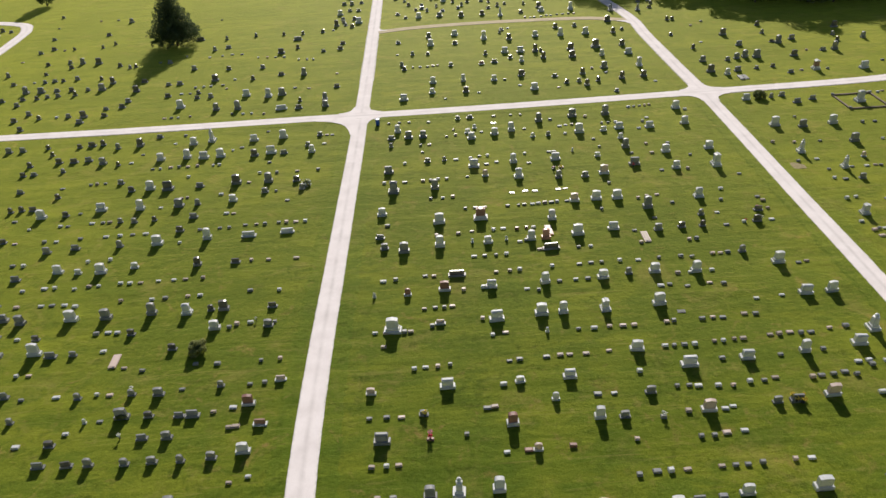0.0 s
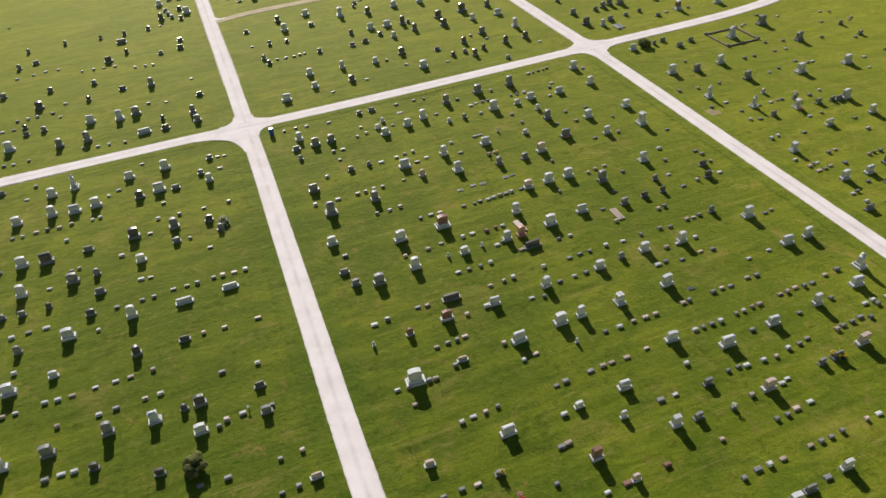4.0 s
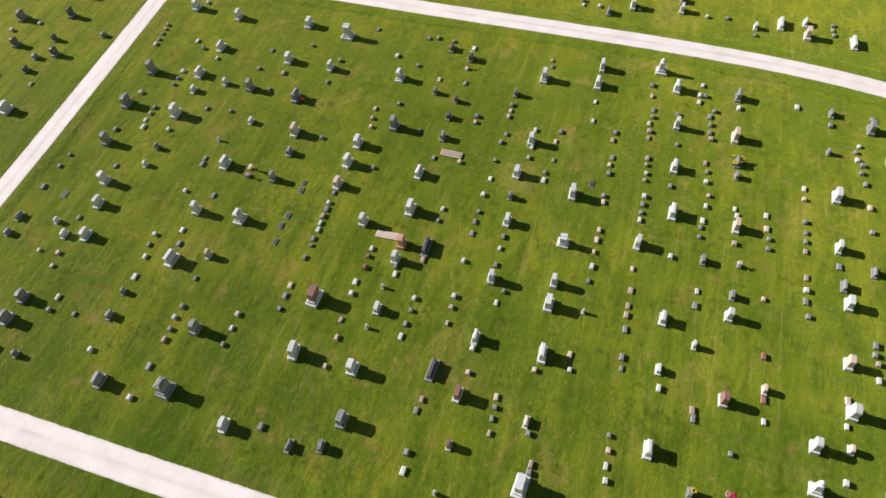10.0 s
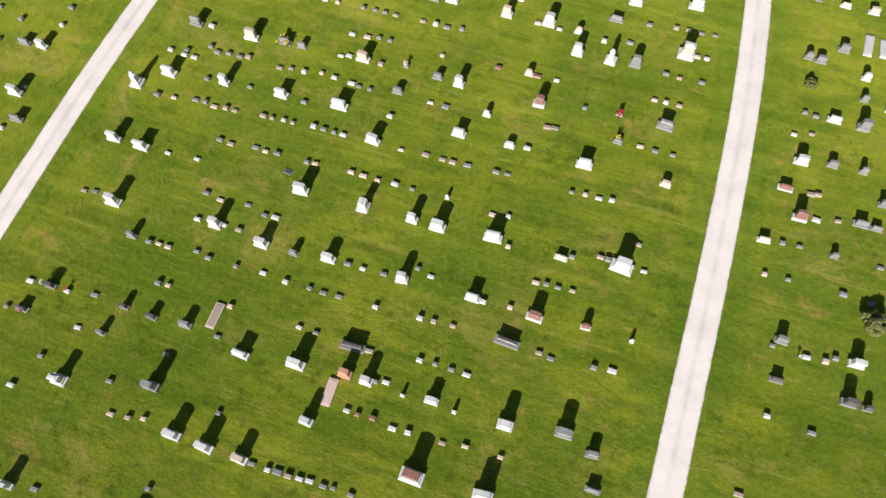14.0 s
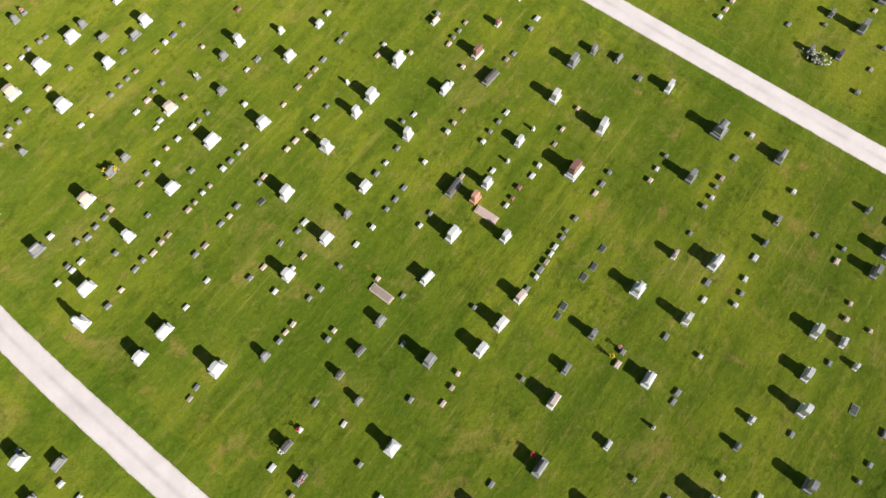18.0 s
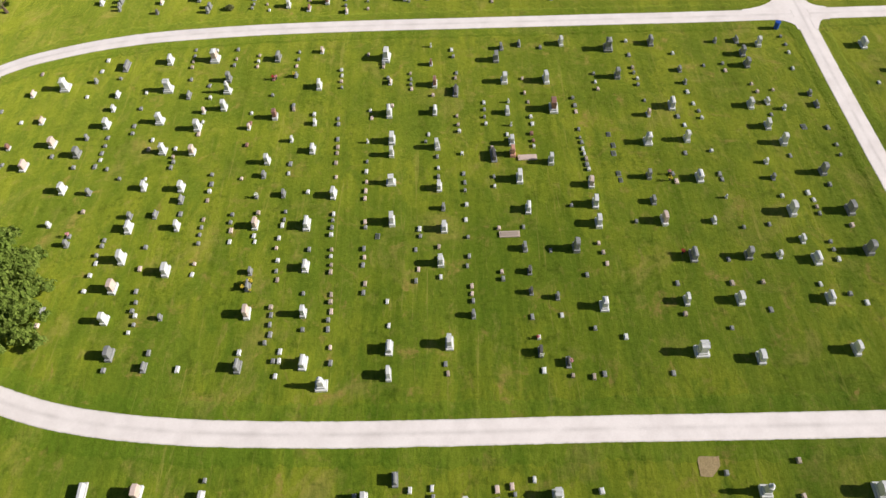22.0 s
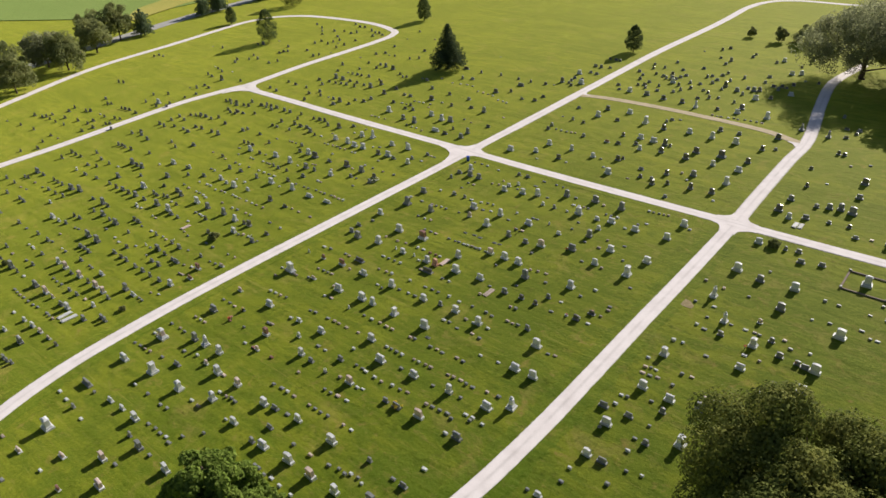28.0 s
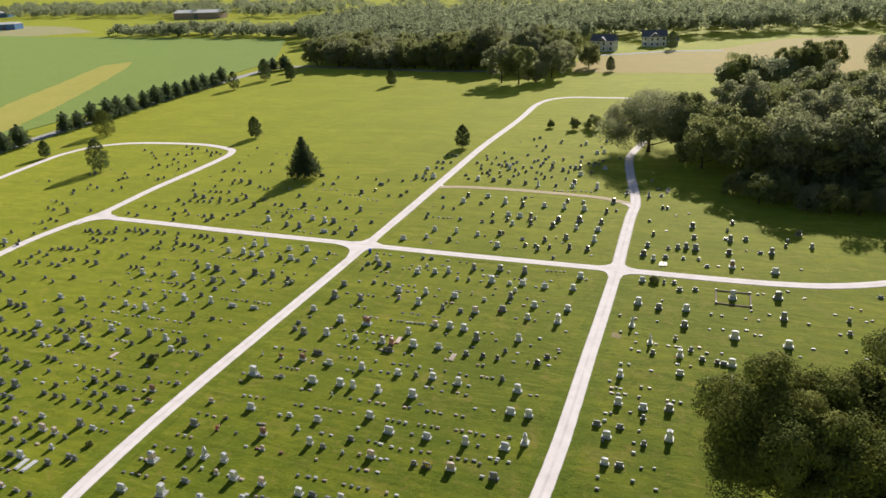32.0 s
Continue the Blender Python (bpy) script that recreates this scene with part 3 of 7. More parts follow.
def ledger(name, colour, v):
    root = new(name)
    part("slab", block(0.70, 1.95, -0.04, 0.12, 1.0, 1.0, 0.02), STONE["p" if colour in "pn" else colour], root)
    part("raised_panel", block(0.50, 1.72, 0.12, 0.15, 0.97, 0.98, 0.01), STONE[colour], root)
    return root


def obelisk(name, colour, v):
    """A short tapering column with a finial."""
    root = new(name)
    part("lower_base", block(0.92, 0.86, -0.06, 0.25, 1.0, 1.0, 0.02), STONE["g" if colour == "g" else "w"], root)
    part("upper_base", block(0.66, 0.62, 0.25, 0.48, 0.94, 0.94, 0.02), STONE[colour], root)
    part("shaft", block(0.48, 0.46, 0.48, 1.16, 0.80, 0.80, 0.015), STONE[colour], root)
    bm = bmesh.new()
    turned(bm, [(0.14, 1.16), (0.25, 1.21), (0.25, 1.26), (0.10, 1.32), (0.18, 1.42), (0.15, 1.54), (0.03, 1.62)])
    part("urn", bm, STONE[colour], root, "turned stone finial")
    return root


def stump_post(name, colour, v):
    bm = bmesh.new()
    box(bm, -0.17, 0.17, -0.12, 0.12, -0.05, 0.12, 1.0, 1.0, 0.01)
    slab_profile(bm, arch(0.26, 0.56, 0.12), 0.12, 0.01)
    return new(name, mesh_of(bm, name, STONE["w"]))


def flush_plate(name, colour, v):
    """A bronze plate on a granite bed, level with the turf."""
    root = new(name)
    w, d = 0.60, 0.34
    part("bed", block(w + 0.1, d + 0.1, -0.05, 0.035, 1.0, 1.0, 0.01), STONE["g"], root)
    part("plate", block(w, d, 0.035, 0.055, 0.97, 0.97, 0.006), STONE[colour], root, "dark bronze plate")
    return root


KINDS = {
    "k": (flush_plate, 1, "flush_marker", "{} plate set level with the turf", "grave marker", "flush markers"),
    "L": (great_monument, 3, "great_monument", "{} granite stepped family monument on the lawn", "monument", "great monuments"),
    "M": (monument, 4, "monument", "{} granite upright monument on a plinth", "monument", "family monuments"),
    "m": (headstone, 3, "headstone", "{} granite headstone on a thin base", "headstone", "headstones"),
    "s": (marker, 3, "grave_marker", "small {} stone grave marker set in grass", "grave marker", "grave markers"),
    "b": (double_marker, 2, "double_headstone", "long low {} double headstone", "headstone", "double headstones"),
    "f": (ledger, 1, "ledger_slab", "flat {} stone grave slab with a raised field", "grave slab", "grave slabs"),
    "o": (obelisk, 1, "obelisk", "{} stone column with an urn on stepped bases", "obelisk", "obelisks"),
    "t": (stump_post, 1, "small_tablet", "tiny {} rounded marble tablet", "headstone", "small tablets"),
}
built = {}
dice = random.Random(11)


quota = {"s": 298, "m": 298}
spare = []


def stone(code, x, y):
    make, variants, name, text, cat, group = KINDS[code[0]]
    v = dice.randrange(variants)
    k = dice.uniform(0.86, 1.14)
    k *= {"s": 0.9, "L": 0.87}.get(code[0], 1.0)
    kz = k * dice.uniform(0.9, 1.12)
    at = pose(x, y, 0, dice.gauss(0, 1.3), dice.gauss(0, 1.3), dice.gauss(0, 2.2))
    size = Matrix.Diagonal((k, k * dice.uniform(0.9, 1.1), kz, 1))
    key = (code, v)
    if code[0] in quota:
        quota[code[0]] -= 1
        if quota[code[0]] < 0 and key in built:
            spare.append((key, at @ size))
            return None
    if key in built:
        return copy_thing(built[key], at @ size)
    ob = make(name, code[1], v)
    tagged(ob, text.format(COLOUR[code[1]]), cat, group)
    ob.matrix_basis = at
    built[key] = ob
    return ob


def spread_out(name, kind, label, cat):
    """The stones of one kind beyond those set singly, in one piece with their materials."""
    mats = list(STONE.values())
    verts, faces, slots = [], [], []
    for key, m in spare:
        if key[0][0] != kind:
            continue
        first = built[key]
        for ob in (first, *first.children_recursive):
            if ob.data is None:
                continue
            base = len(verts)
            slot = mats.index(ob.data.materials[0])
            verts.extend(m @ v.co for v in ob.data.vertices)
            for p in ob.data.polygons:
                faces.append([base + i for i in p.vertices])
                slots.append(slot)
    me = bpy.data.meshes.new(name)
    me.from_pydata(verts, [], faces)
    for mat in mats:
        me.materials.append(mat)
    me.polygons.foreach_set("material_index", slots)
    return tagged(new(name, me), label, cat, kind="stuff")


def row(y, stones):
    """One row of graves: kind with colour, place along the row, offset across it."""
    for code, x, dy in stones:
        stone(code, x, y + dy)


# middle section, row by row
row(4.1, [("sg", 2.08, -0.25), ("sn", 7.65, -0.16), ("sn", 9.04, -0.07), ("mg", 12.73, -0.09), ("Mp", 14.93, 0.09), ("sg", 16.53, -0.03), ("sg", 18.74, 0.04), ("sw", 19.95, 0.12), ("mw", 21.97, 0.07)])
row(6.9, [("sn", -4.29, -0.43), ("mp", -0.62, -0.24), ("sw", 4.05, -0.04), ("mr", 8.01, -0.03), ("sg", 10.49, 0.17), ("sg", 10.99, -0.03), ("mr", 13.48, 0.27)])
row(9.7, [("Lw", -1.58, 0.47), ("mp", 3.96, -0.51), ("Mp", 10.98, -0.07)])
row(11.9, [("Mp", 7.74, -0.23), ("sg", 9.52, 0.19)])
row(13.5, [("sw", -6.45, 0.28), ("sw", -4.43, 0.08), ("mg", -2.52, -0.01), ("sw", 0.06, -0.39)])
row(15.0, [("mg", 6.93, 0.14), ("Mg", 9.37, -0.14), ("sg", 11.24, -0.03), ("Mw", 14.48, -0.12), ("mw", 19.05, -0.07)])
row(17.1, [("bg", -5.09, -0.69), ("sg", -2.97, -0.88), ("mw", -0.05, -0.43), ("mw", 2.34, -0.29), ("Mw", 5.01, -0.25), ("sg", 6.89, 0.28), ("sg", 8.17, 0.39), ("sg", 9.24, 0.3), ("sw", 10.22, 0.41), ("sg", 11.19, 0.11), ("sg", 20.5, 0.26), ("mg", 21.51, 0.34)])
row(17.9, [("sg", 11.62, 0.72), ("mg", 14.93, -0.17), ("sn", 17.4, -0.09), ("mg", 29.07, -0.38), ("sp", 30.51, -0.31)])
row(20.5, [("sw", -0.3, -0.6), ("sg", 2.4, -0.56), ("sg", 5.18, -0.63), ("sg", 6.37, -0.51), ("sg", 13.04, -0.18), ("sg", 21.09, 0.48), ("sg", 21.79, 0.46), ("sg", 22.9, 0.24), ("sw", 23.82, 0.42), ("sw", 25.24, 0.29), ("sw", 26.98, 0.24)])
row(22.4, [("Mw", -5.79, -0.85), ("Lw", -0.7, 0.0), ("Lw", 4.62, 0.25), ("sw", 7.49, 0.07), ("sn", 8.87, -0.03), ("mg", 18.23, 0.37)])
row(23.5, [("sg", -7.88, 0.63), ("Lw", 9.29, 0.53), ("sw", 13.21, -0.44), ("Mw", 14.39, -0.24), ("Mw", 19.74, -0.44), ("Mw", 23.47, -0.1), ("Mp", 26.81, -0.06), ("Mw", 30.17, 0.1)])
row(25.0, [("sg", -6.75, -0.77), ("sn", -5.62, -0.76), ("sn", -4.6, -0.66), ("sg", -2.36, -0.33), ("mg", 0.48, -0.01), ("sw", 8.9, 0.28), ("sn", 10.19, 0.28), ("sg", 10.88, 0.47), ("sg", 11.67, 0.37), ("mg", 18.1, 0.27), ("sg", 22.09, 0.26), ("sp", 24.61, 0.33), ("Mg", 33.69, 0.01), ("sg", 35.1, -0.18)])
row(26.0, [("sg", 27.14, -0.4), ("sg", 28.35, -0.11), ("sg", 29.26, -0.21), ("sw", 29.76, 0.18), ("sg", 30.67, 0.28), ("sw", 31.47, -0.01)])
row(27.3, [("sw", -7.62, -0.52), ("sp", -6.8, -0.51), ("Lp", -5.88, -0.41), ("sg", -1.19, -0.26), ("sw", 0.93, 0.24), ("mp", 3.26, -0.05), ("sw", 4.87, 0.13), ("Mw", 5.89, -0.17), ("sp", 6.79, 0.02), ("Mp", 9.59, -0.01), ("Mw", 14.66, -0.13), ("mg", 16.25, 0.16), ("sg", 18.05, 0.44), ("Mw", 19.74, 0.53), ("Mw", 25.03, 0.62)])
row(28.8, [("sg", -4.71, 0.54), ("Mg", -2.07, 0.37), ("ow", -0.04, 0.58), ("mg", 30.04, -0.27), ("sg", 33.54, -0.5), ("mg", 34.94, -0.56)])
row(30.0, [("sg", -7.66, -0.69), ("sn", -5.83, -0.58), ("Mw", 2.8, -0.52), ("sg", 12.88, -0.06), ("sg", 14.18, 0.12), ("sw", 15.18, 0.11), ("sn", 16.37, 0.11), ("sn", 18.86, 0.2), ("sg", 19.85, 0.2), ("sg", 20.75, 0.2), ("sg", 21.84, 0.29), ("sp", 24.23, 0.4), ("sw", 25.42, 0.4)])
row(31.9, [("sn", -6.35, 0.22), ("sw", -5.25, 0.23), ("sp", -4.34, 0.25), ("sw", 35.17, -0.77)])
row(33.0, [("sw", 3.73, -0.32), ("sr", 5.36, -0.24), ("mp", 6.07, -0.25), ("sr", 8.71, -0.1), ("sp", 13.56, 0.12), ("sg", 18.35, -0.02), ("sg", 19.35, -0.02), ("sp", 20.34, 0.17), ("sw", 21.72, 0.26)])
row(35.0, [("Mg", -5.63, -0.55), ("sr", -1.94, -0.59), ("sg", 0.87, -0.36), ("Mr", 4.5, 0.42), ("Mw", 11.31, 0.53), ("mg", 13.23, 0.39), ("sg", 16.14, 0.06)])
row(36.0, [("sp", -4.18, 0.81), ("sn", 18.23, -0.47), ("Mp", 19.82, -0.48), ("sw", 21.1, -0.49), ("sw", 21.79, -0.29), ("mg", 25.34, -0.16), ("mg", 26.91, -0.13), ("Mp", 29.88, 0.27), ("sw", 33.76, 0.15), ("Mg", 35.16, 0.31)])
row(37.5, [("sg", -6.74, -0.64), ("sg", -5.36, -0.61), ("mg", -2.4, -0.55), ("sg", 2.67, -0.29), ("sn", 3.27, -0.19), ("mw", 8.23, 0.18), ("sg", 11.68, 0.43), ("sw", 13.0, 0.41), ("mg", 15.91, 0.26), ("sp", 22.65, 0.4), ("sg", 32.85, 0.71)])
row(38.4, [("sg", 18.2, -0.17), ("sg", 19.19, -0.18), ("sw", 19.89, -0.29), ("sw", 21.47, -0.4), ("sw", 24.13, -0.18), ("sg", 25.31, -0.17), ("sn", 26.29, 0.05), ("sn", 29.26, -0.15), ("sg", 30.05, -0.02), ("sg", 31.05, 0.02), ("sg", 32.05, 0.17), ("sg", 34.65, 0.79), ("sw", 36.05, 1.15)])
row(39.8, [("mp", -6.72, -0.18), ("Mw", -0.38, 0.05), ("sw", 4.27, -0.1), ("mw", 5.67, 0.11), ("Mw", 9.83, 0.29), ("sw", 15.69, 0.4), ("sw", 33.74, -0.15), ("sw", 34.65, -0.11)])
row(41.2, [("Mw", 19.97, -0.65), ("sg", 22.93, -0.15), ("Mw", 25.0, -0.24), ("sg", 27.87, -0.17), ("Mw", 30.05, 0.1), ("sg", 31.65, 0.17), ("Mw", 34.96, 0.6)])
row(42.8, [("sw", -3.13, -0.61), ("sw", -2.16, -0.49), ("sp", -1.1, -0.47), ("sg", -0.04, -0.35), ("sg", 5.07, -0.38), ("sg", 5.97, -0.28), ("sg", 8.29, -0.17), ("sn", 9.5, -0.07), ("sn", 10.32, -0.08), ("sn", 11.74, -0.09), ("sp", 13.76, 0.09), ("Mw", 16.18, 0.05), ("sw", 18.68, 0.22), ("sg", 19.47, 0.21), ("sg", 20.36, 0.2), ("sw", 21.25, 0.19), ("sn", 23.03, 0.39), ("sw", 23.82, 0.39), ("sn", 24.81, 0.5), ("sn", 25.6, 0.51), ("ow", 37.07, 0.74)])
row(43.7, [("sn", 28.07, -0.14), ("sn", 28.87, -0.12), ("sp", 29.87, 0.01), ("sg", 30.76, -0.16), ("sg", 31.66, -0.13), ("sp", 33.47, 0.23), ("sg", 34.97, 0.38)])
row(46.1, [("sn", -5.84, -0.9), ("sw", 3.98, -0.18), ("sp", 5.17, 0.03), ("tw", 8.89, -0.24), ("sg", 11.73, -0.14), ("sw", 13.15, -0.15), ("sp", 14.57, -0.06), ("sp", 15.78, -0.08), ("sp", 16.79, -0.09), ("sp", 19.78, 0.07), ("sg", 20.47, 0.16), ("sg", 23.04, 0.15), ("sp", 24.03, 0.24), ("sg", 24.92, 0.15), ("sg", 27.99, 0.37)])
row(47.2, [("sw", -6.68, -0.03), ("sn", -5.72, -0.14), ("Lw", -5.04, 0.17), ("sg", -3.99, -0.14), ("sn", -3.42, -0.14), ("sg", -1.42, 0.48), ("kk", 21.56, 0.27), ("sn", 27.0, -0.64)])
row(48.6, [("mp", -0.66, -0.61), ("sp", 3.29, -0.28), ("Mw", 4.57, -0.57), ("Mw", 8.79, -0.13), ("Mw", 10.82, -0.12), ("Lw", 14.78, -0.04), ("Mw", 19.88, 0.2), ("sw", 28.98, 0.06), ("sw", 31.47, 0.28), ("Mw", 33.76, 0.4), ("Mw", 36.24, 0.43)])
row(50.6, [("sn", -2.11, -0.36), ("sg", -1.06, -0.27), ("sg", -0.2, -0.27), ("sp", 0.57, -0.17), ("sg", 23.32, 0.55), ("sg", 26.87, 0.61)])
row(52.0, [("tw", -6.96, 0.61), ("mr", -3.68, 0.63), ("sw", 7.99, 0.36), ("sg", 9.1, 0.06), ("sw", 20.86, -0.52), ("sg", 21.74, -0.43), ("sp", 25.58, -0.58)])
row(53.3, [("Mr", -0.04, -0.23), ("sp", 1.81, -0.45), ("sw", 3.78, -0.25), ("Mw", 4.57, -0.25), ("Mw", 9.92, -0.04), ("sg", 11.34, -0.04), ("sw", 12.96, 0.05), ("sg", 14.17, 0.05), ("Mw", 15.67, 0.13), ("mg", 18.35, 0.5), ("Mw", 20.92, 0.56), ("sn", 23.09, 0.02), ("sw", 24.36, 0.0), ("Mw", 24.95, 0.19), ("sw", 26.52, 0.16)])
row(54.4, [("sw", -6.17, 0.67), ("sg", -4.91, 0.84), ("Lw", 33.42, -0.25), ("sg", 35.32, -0.63), ("sn", 36.2, -0.44)])
row(55.9, [("sg", -1.92, -0.34), ("sn", -1.04, -0.47), ("bd", 1.3, -0.51), ("sn", 5.28, -0.45), ("sn", 6.68, -0.35), ("sw", 7.69, -0.26), ("sw", 11.03, -0.06), ("sg", 13.84, 0.02), ("sg", 15.04, 0.11), ("sg", 16.13, 0.1), ("sw", 18.01, 0.18), ("sw", 19.88, 0.05), ("sg", 22.03, 0.2), ("sg", 24.28, 0.24), ("sg", 25.37, 0.02), ("sp", 27.61, 0.36), ("sp", 28.4, 0.34)])
row(56.3, [("sg", 29.18, 0.02), ("mg", 30.66, -0.0)])
row(58.8, [("sw", 3.28, -0.32), ("sg", 4.39, -0.33), ("sg", 5.59, -0.35), ("sw", 6.69, -0.26), ("sn", 10.3, 0.21), ("bd", 11.5, 0.3), ("sg", 14.38, 0.18), ("sw", 15.67, 0.17), ("sp", 21.06, 0.27), ("sp", 26.14, 0.24), ("sg", 26.92, 0.31)])
row(60.8, [("mg", -6.19, 0.18), ("Mg", -4.08, -0.57), ("Mw", -0.21, 0.14), ("tw", 3.3, 0.38), ("Mw", 5.0, 0.16), ("sw", 8.4, -0.08), ("sg", 9.1, 0.11), ("Mw", 9.69, 0.3), ("Mq", 11.27, 0.29), ("fn", 21.81, -0.76)])
row(61.6, [("tw", 7.0, -0.37), ("Mw", 14.81, -0.06), ("Mw", 18.81, 0.47), ("sg", 20.98, -0.16), ("mg", 23.53, -0.23), ("md", 26.16, -0.01), ("md", 28.41, -0.07), ("sg", 30.98, -0.21), ("sw", 33.05, 0.17), ("md", 34.45, 0.18), ("sw", 36.15, 0.3)])
row(63.2, [("mg", -6.75, -0.08), ("sp", -0.52, -0.18), ("sp", 1.9, -0.11), ("sn", 3.41, 0.17), ("sw", 5.81, 0.24), ("sw", 6.9, 0.32), ("sr", 8.39, 0.1), ("sr", 9.47, 0.19), ("sw", 10.26, 0.18), ("fp", 11.84, -0.63)])
row(64.1, [("Mw", 12.58, 0.82), ("sg", 23.86, -0.37), ("mg", 29.04, -0.3), ("sw", 30.9, -0.13), ("md", 35.49, -0.11), ("sn", 36.7, 0.12)])
row(65.9, [("sg", -6.01, -0.31), ("Mw", -0.12, -0.23), ("Lr", 4.62, 0.13), ("sg", 18.51, 0.4), ("Mg", 23.72, 0.19), ("sn", 36.85, 0.03)])
row(67.2, [("Mw", -6.68, 0.88), ("sg", 26.74, -0.49), ("Lw", 30.13, 0.54), ("sg", 32.31, -0.55), ("sg", 36.61, -0.38)])
row(68.5, [("sg", 3.02, -0.18), ("sg", 4.23, -0.09), ("sp", 5.22, -0.1), ("sg", 7.98, -0.14), ("sg", 9.24, -0.17), ("sg", 9.92, -0.08), ("sw", 10.89, -0.1), ("sw", 11.57, -0.02), ("sn", 12.34, 0.06), ("sg", 13.11, 0.05), ("sw", 13.79, 0.13), ("sg", 14.96, 0.11), ("Mp", 15.84, 0.09), ("Mw", 18.39, 0.15), ("Mw", 20.85, 0.1), ("sp", 23.21, -0.24), ("sn", 24.29, 0.03), ("sp", 25.56, 0.2)])
row(69.1, [("sw", 33.22, 0.02)])
row(71.4, [("sg", -0.95, -0.23), ("sw", 0.48, -0.22), ("sp", 1.71, -0.12), ("kk", 8.84, -0.01), ("kk", 10.48, 0.24), ("kk", 11.64, 0.11), ("kk", 14.46, 0.15), ("kk", 15.33, 0.22)])
row(73.0, [("Lg", -5.42, 0.48), ("Mg", -0.35, 0.75), ("sg", 20.75, -0.79), ("sg", 36.71, -0.57)])
row(75.2, [("sw", -6.66, 0.59), ("sg", -4.08, 0.52), ("sn", -1.8, 0.54), ("sg", -0.87, 0.55), ("sg", 1.18, 0.65), ("Lw", 10.17, 0.06), ("Mg", 15.03, -0.75), ("mg", 18.28, -0.91), ("Mp", 20.75, -0.36), ("sg", 27.92, -0.59), ("Mw", 29.82, -0.22), ("sn", 31.15, -0.61), ("Lw", 34.83, -0.09)])
row(76.0, [("sw", 0.15, -0.05), ("sg", 3.8, 0.11), ("mp", 6.07, 0.06)])
row(76.9, [("sg", 14.82, -0.02), ("sp", 15.8, 0.16), ("Mg", 25.03, -0.28)])
row(78.8, [("Mg", -6.14, -0.24), ("Mw", 4.85, 0.02), ("sg", 6.51, 0.35), ("Mw", 10.0, 0.52), ("sg", 11.95, -0.02), ("sg", 32.65, -0.6)])
row(79.9, [("sw", -4.08, 0.9), ("mg", -1.11, 1.05), ("sw", 7.86, -0.31), ("Mw", 15.46, -0.51), ("mw", 20.99, -0.38), ("sg", 25.48, -0.16), ("sn", 28.07, -0.5), ("Mw", 29.88, -0.32), ("Mw", 35.59, -0.1)])
row(81.4, [("mg", 1.12, -0.31), ("sw", 2.63, -0.37), ("sw", 4.6, -0.15), ("sg", 5.77, 0.18), ("sw", 6.84, 0.24), ("sw", 11.78, 0.08), ("sg", 15.01, 0.12), ("sg", 15.7, 0.21), ("tw", 18.08, -0.0), ("Mg", 25.17, 0.2)])
row(82.5, [("sg", -1.73, 1.35), ("sg", 21.83, -0.36), ("sn", 28.06, -0.36), ("sg", 30.93, -0.49)])
row(85.4, [("mg", -6.01, 0.71), ("sg", -1.95, 0.63), ("sp", -0.74, 0.66), ("sg", 21.57, -0.84), ("mw", 25.23, -0.99)])
row(87.2, [("mg", -6.03, 1.41), ("Mw", 5.16, 0.03), ("mw", 13.59, -0.67), ("mg", 15.76, -0.59), ("sw", 18.14, -0.4), ("Mw", 20.13, -0.13), ("mw", 23.52, -0.17), ("Mw", 25.8, 0.37), ("sw", 28.45, -0.14), ("Mw", 30.02, 0.14)])
row(88.6, [("Mg", -3.59, 0.09), ("Mg", -1.57, 0.06), ("sp", 1.73, -0.28), ("sp", 3.01, 0.01), ("mw", 4.76, 0.57), ("sg", 6.7, 0.47), ("Mw", 8.43, -0.46), ("Mw", 35.04, -0.82)])
row(89.6, [("Mw", -5.14, 1.34), ("sp", 2.81, 0.77), ("Mw", 10.94, -0.56), ("sg", 12.79, -0.38), ("sw", 17.82, -0.21), ("sw", 18.72, 0.07), ("sn", 19.63, 0.06), ("sg", 20.43, 0.05), ("sg", 23.83, -0.09), ("sg", 24.73, -0.11), ("sw", 25.82, -0.03), ("sg", 29.56, -0.34)])
row(90.9, [("mw", 5.84, -0.24), ("Mg", 15.18, 0.73), ("sw", 30.48, -0.49)])
row(92.6, [("sg", -6.51, 1.38), ("sw", -0.68, 1.03), ("kk", 8.66, -0.69), ("sg", 16.87, -0.79), ("Mg", 20.19, -0.07), ("sp", 21.99, -0.48), ("Mg", 25.0, -0.06), ("sw", 36.64, -0.13)])
row(94.1, [("sg", -4.97, 0.02), ("sw", -3.54, -0.06), ("mg", 3.65, -0.02), ("mg", 5.42, 0.16), ("sg", 8.93, 0.2), ("sg", 11.46, 0.24), ("sg", 12.91, 0.12), ("Mw", 35.47, -0.98)])
row(94.7, [("sw", 28.95, -0.15), ("sg", 29.74, -0.14), ("sg", 30.62, -0.03), ("sp", 31.41, 0.08), ("sn", 32.1, 0.2)])

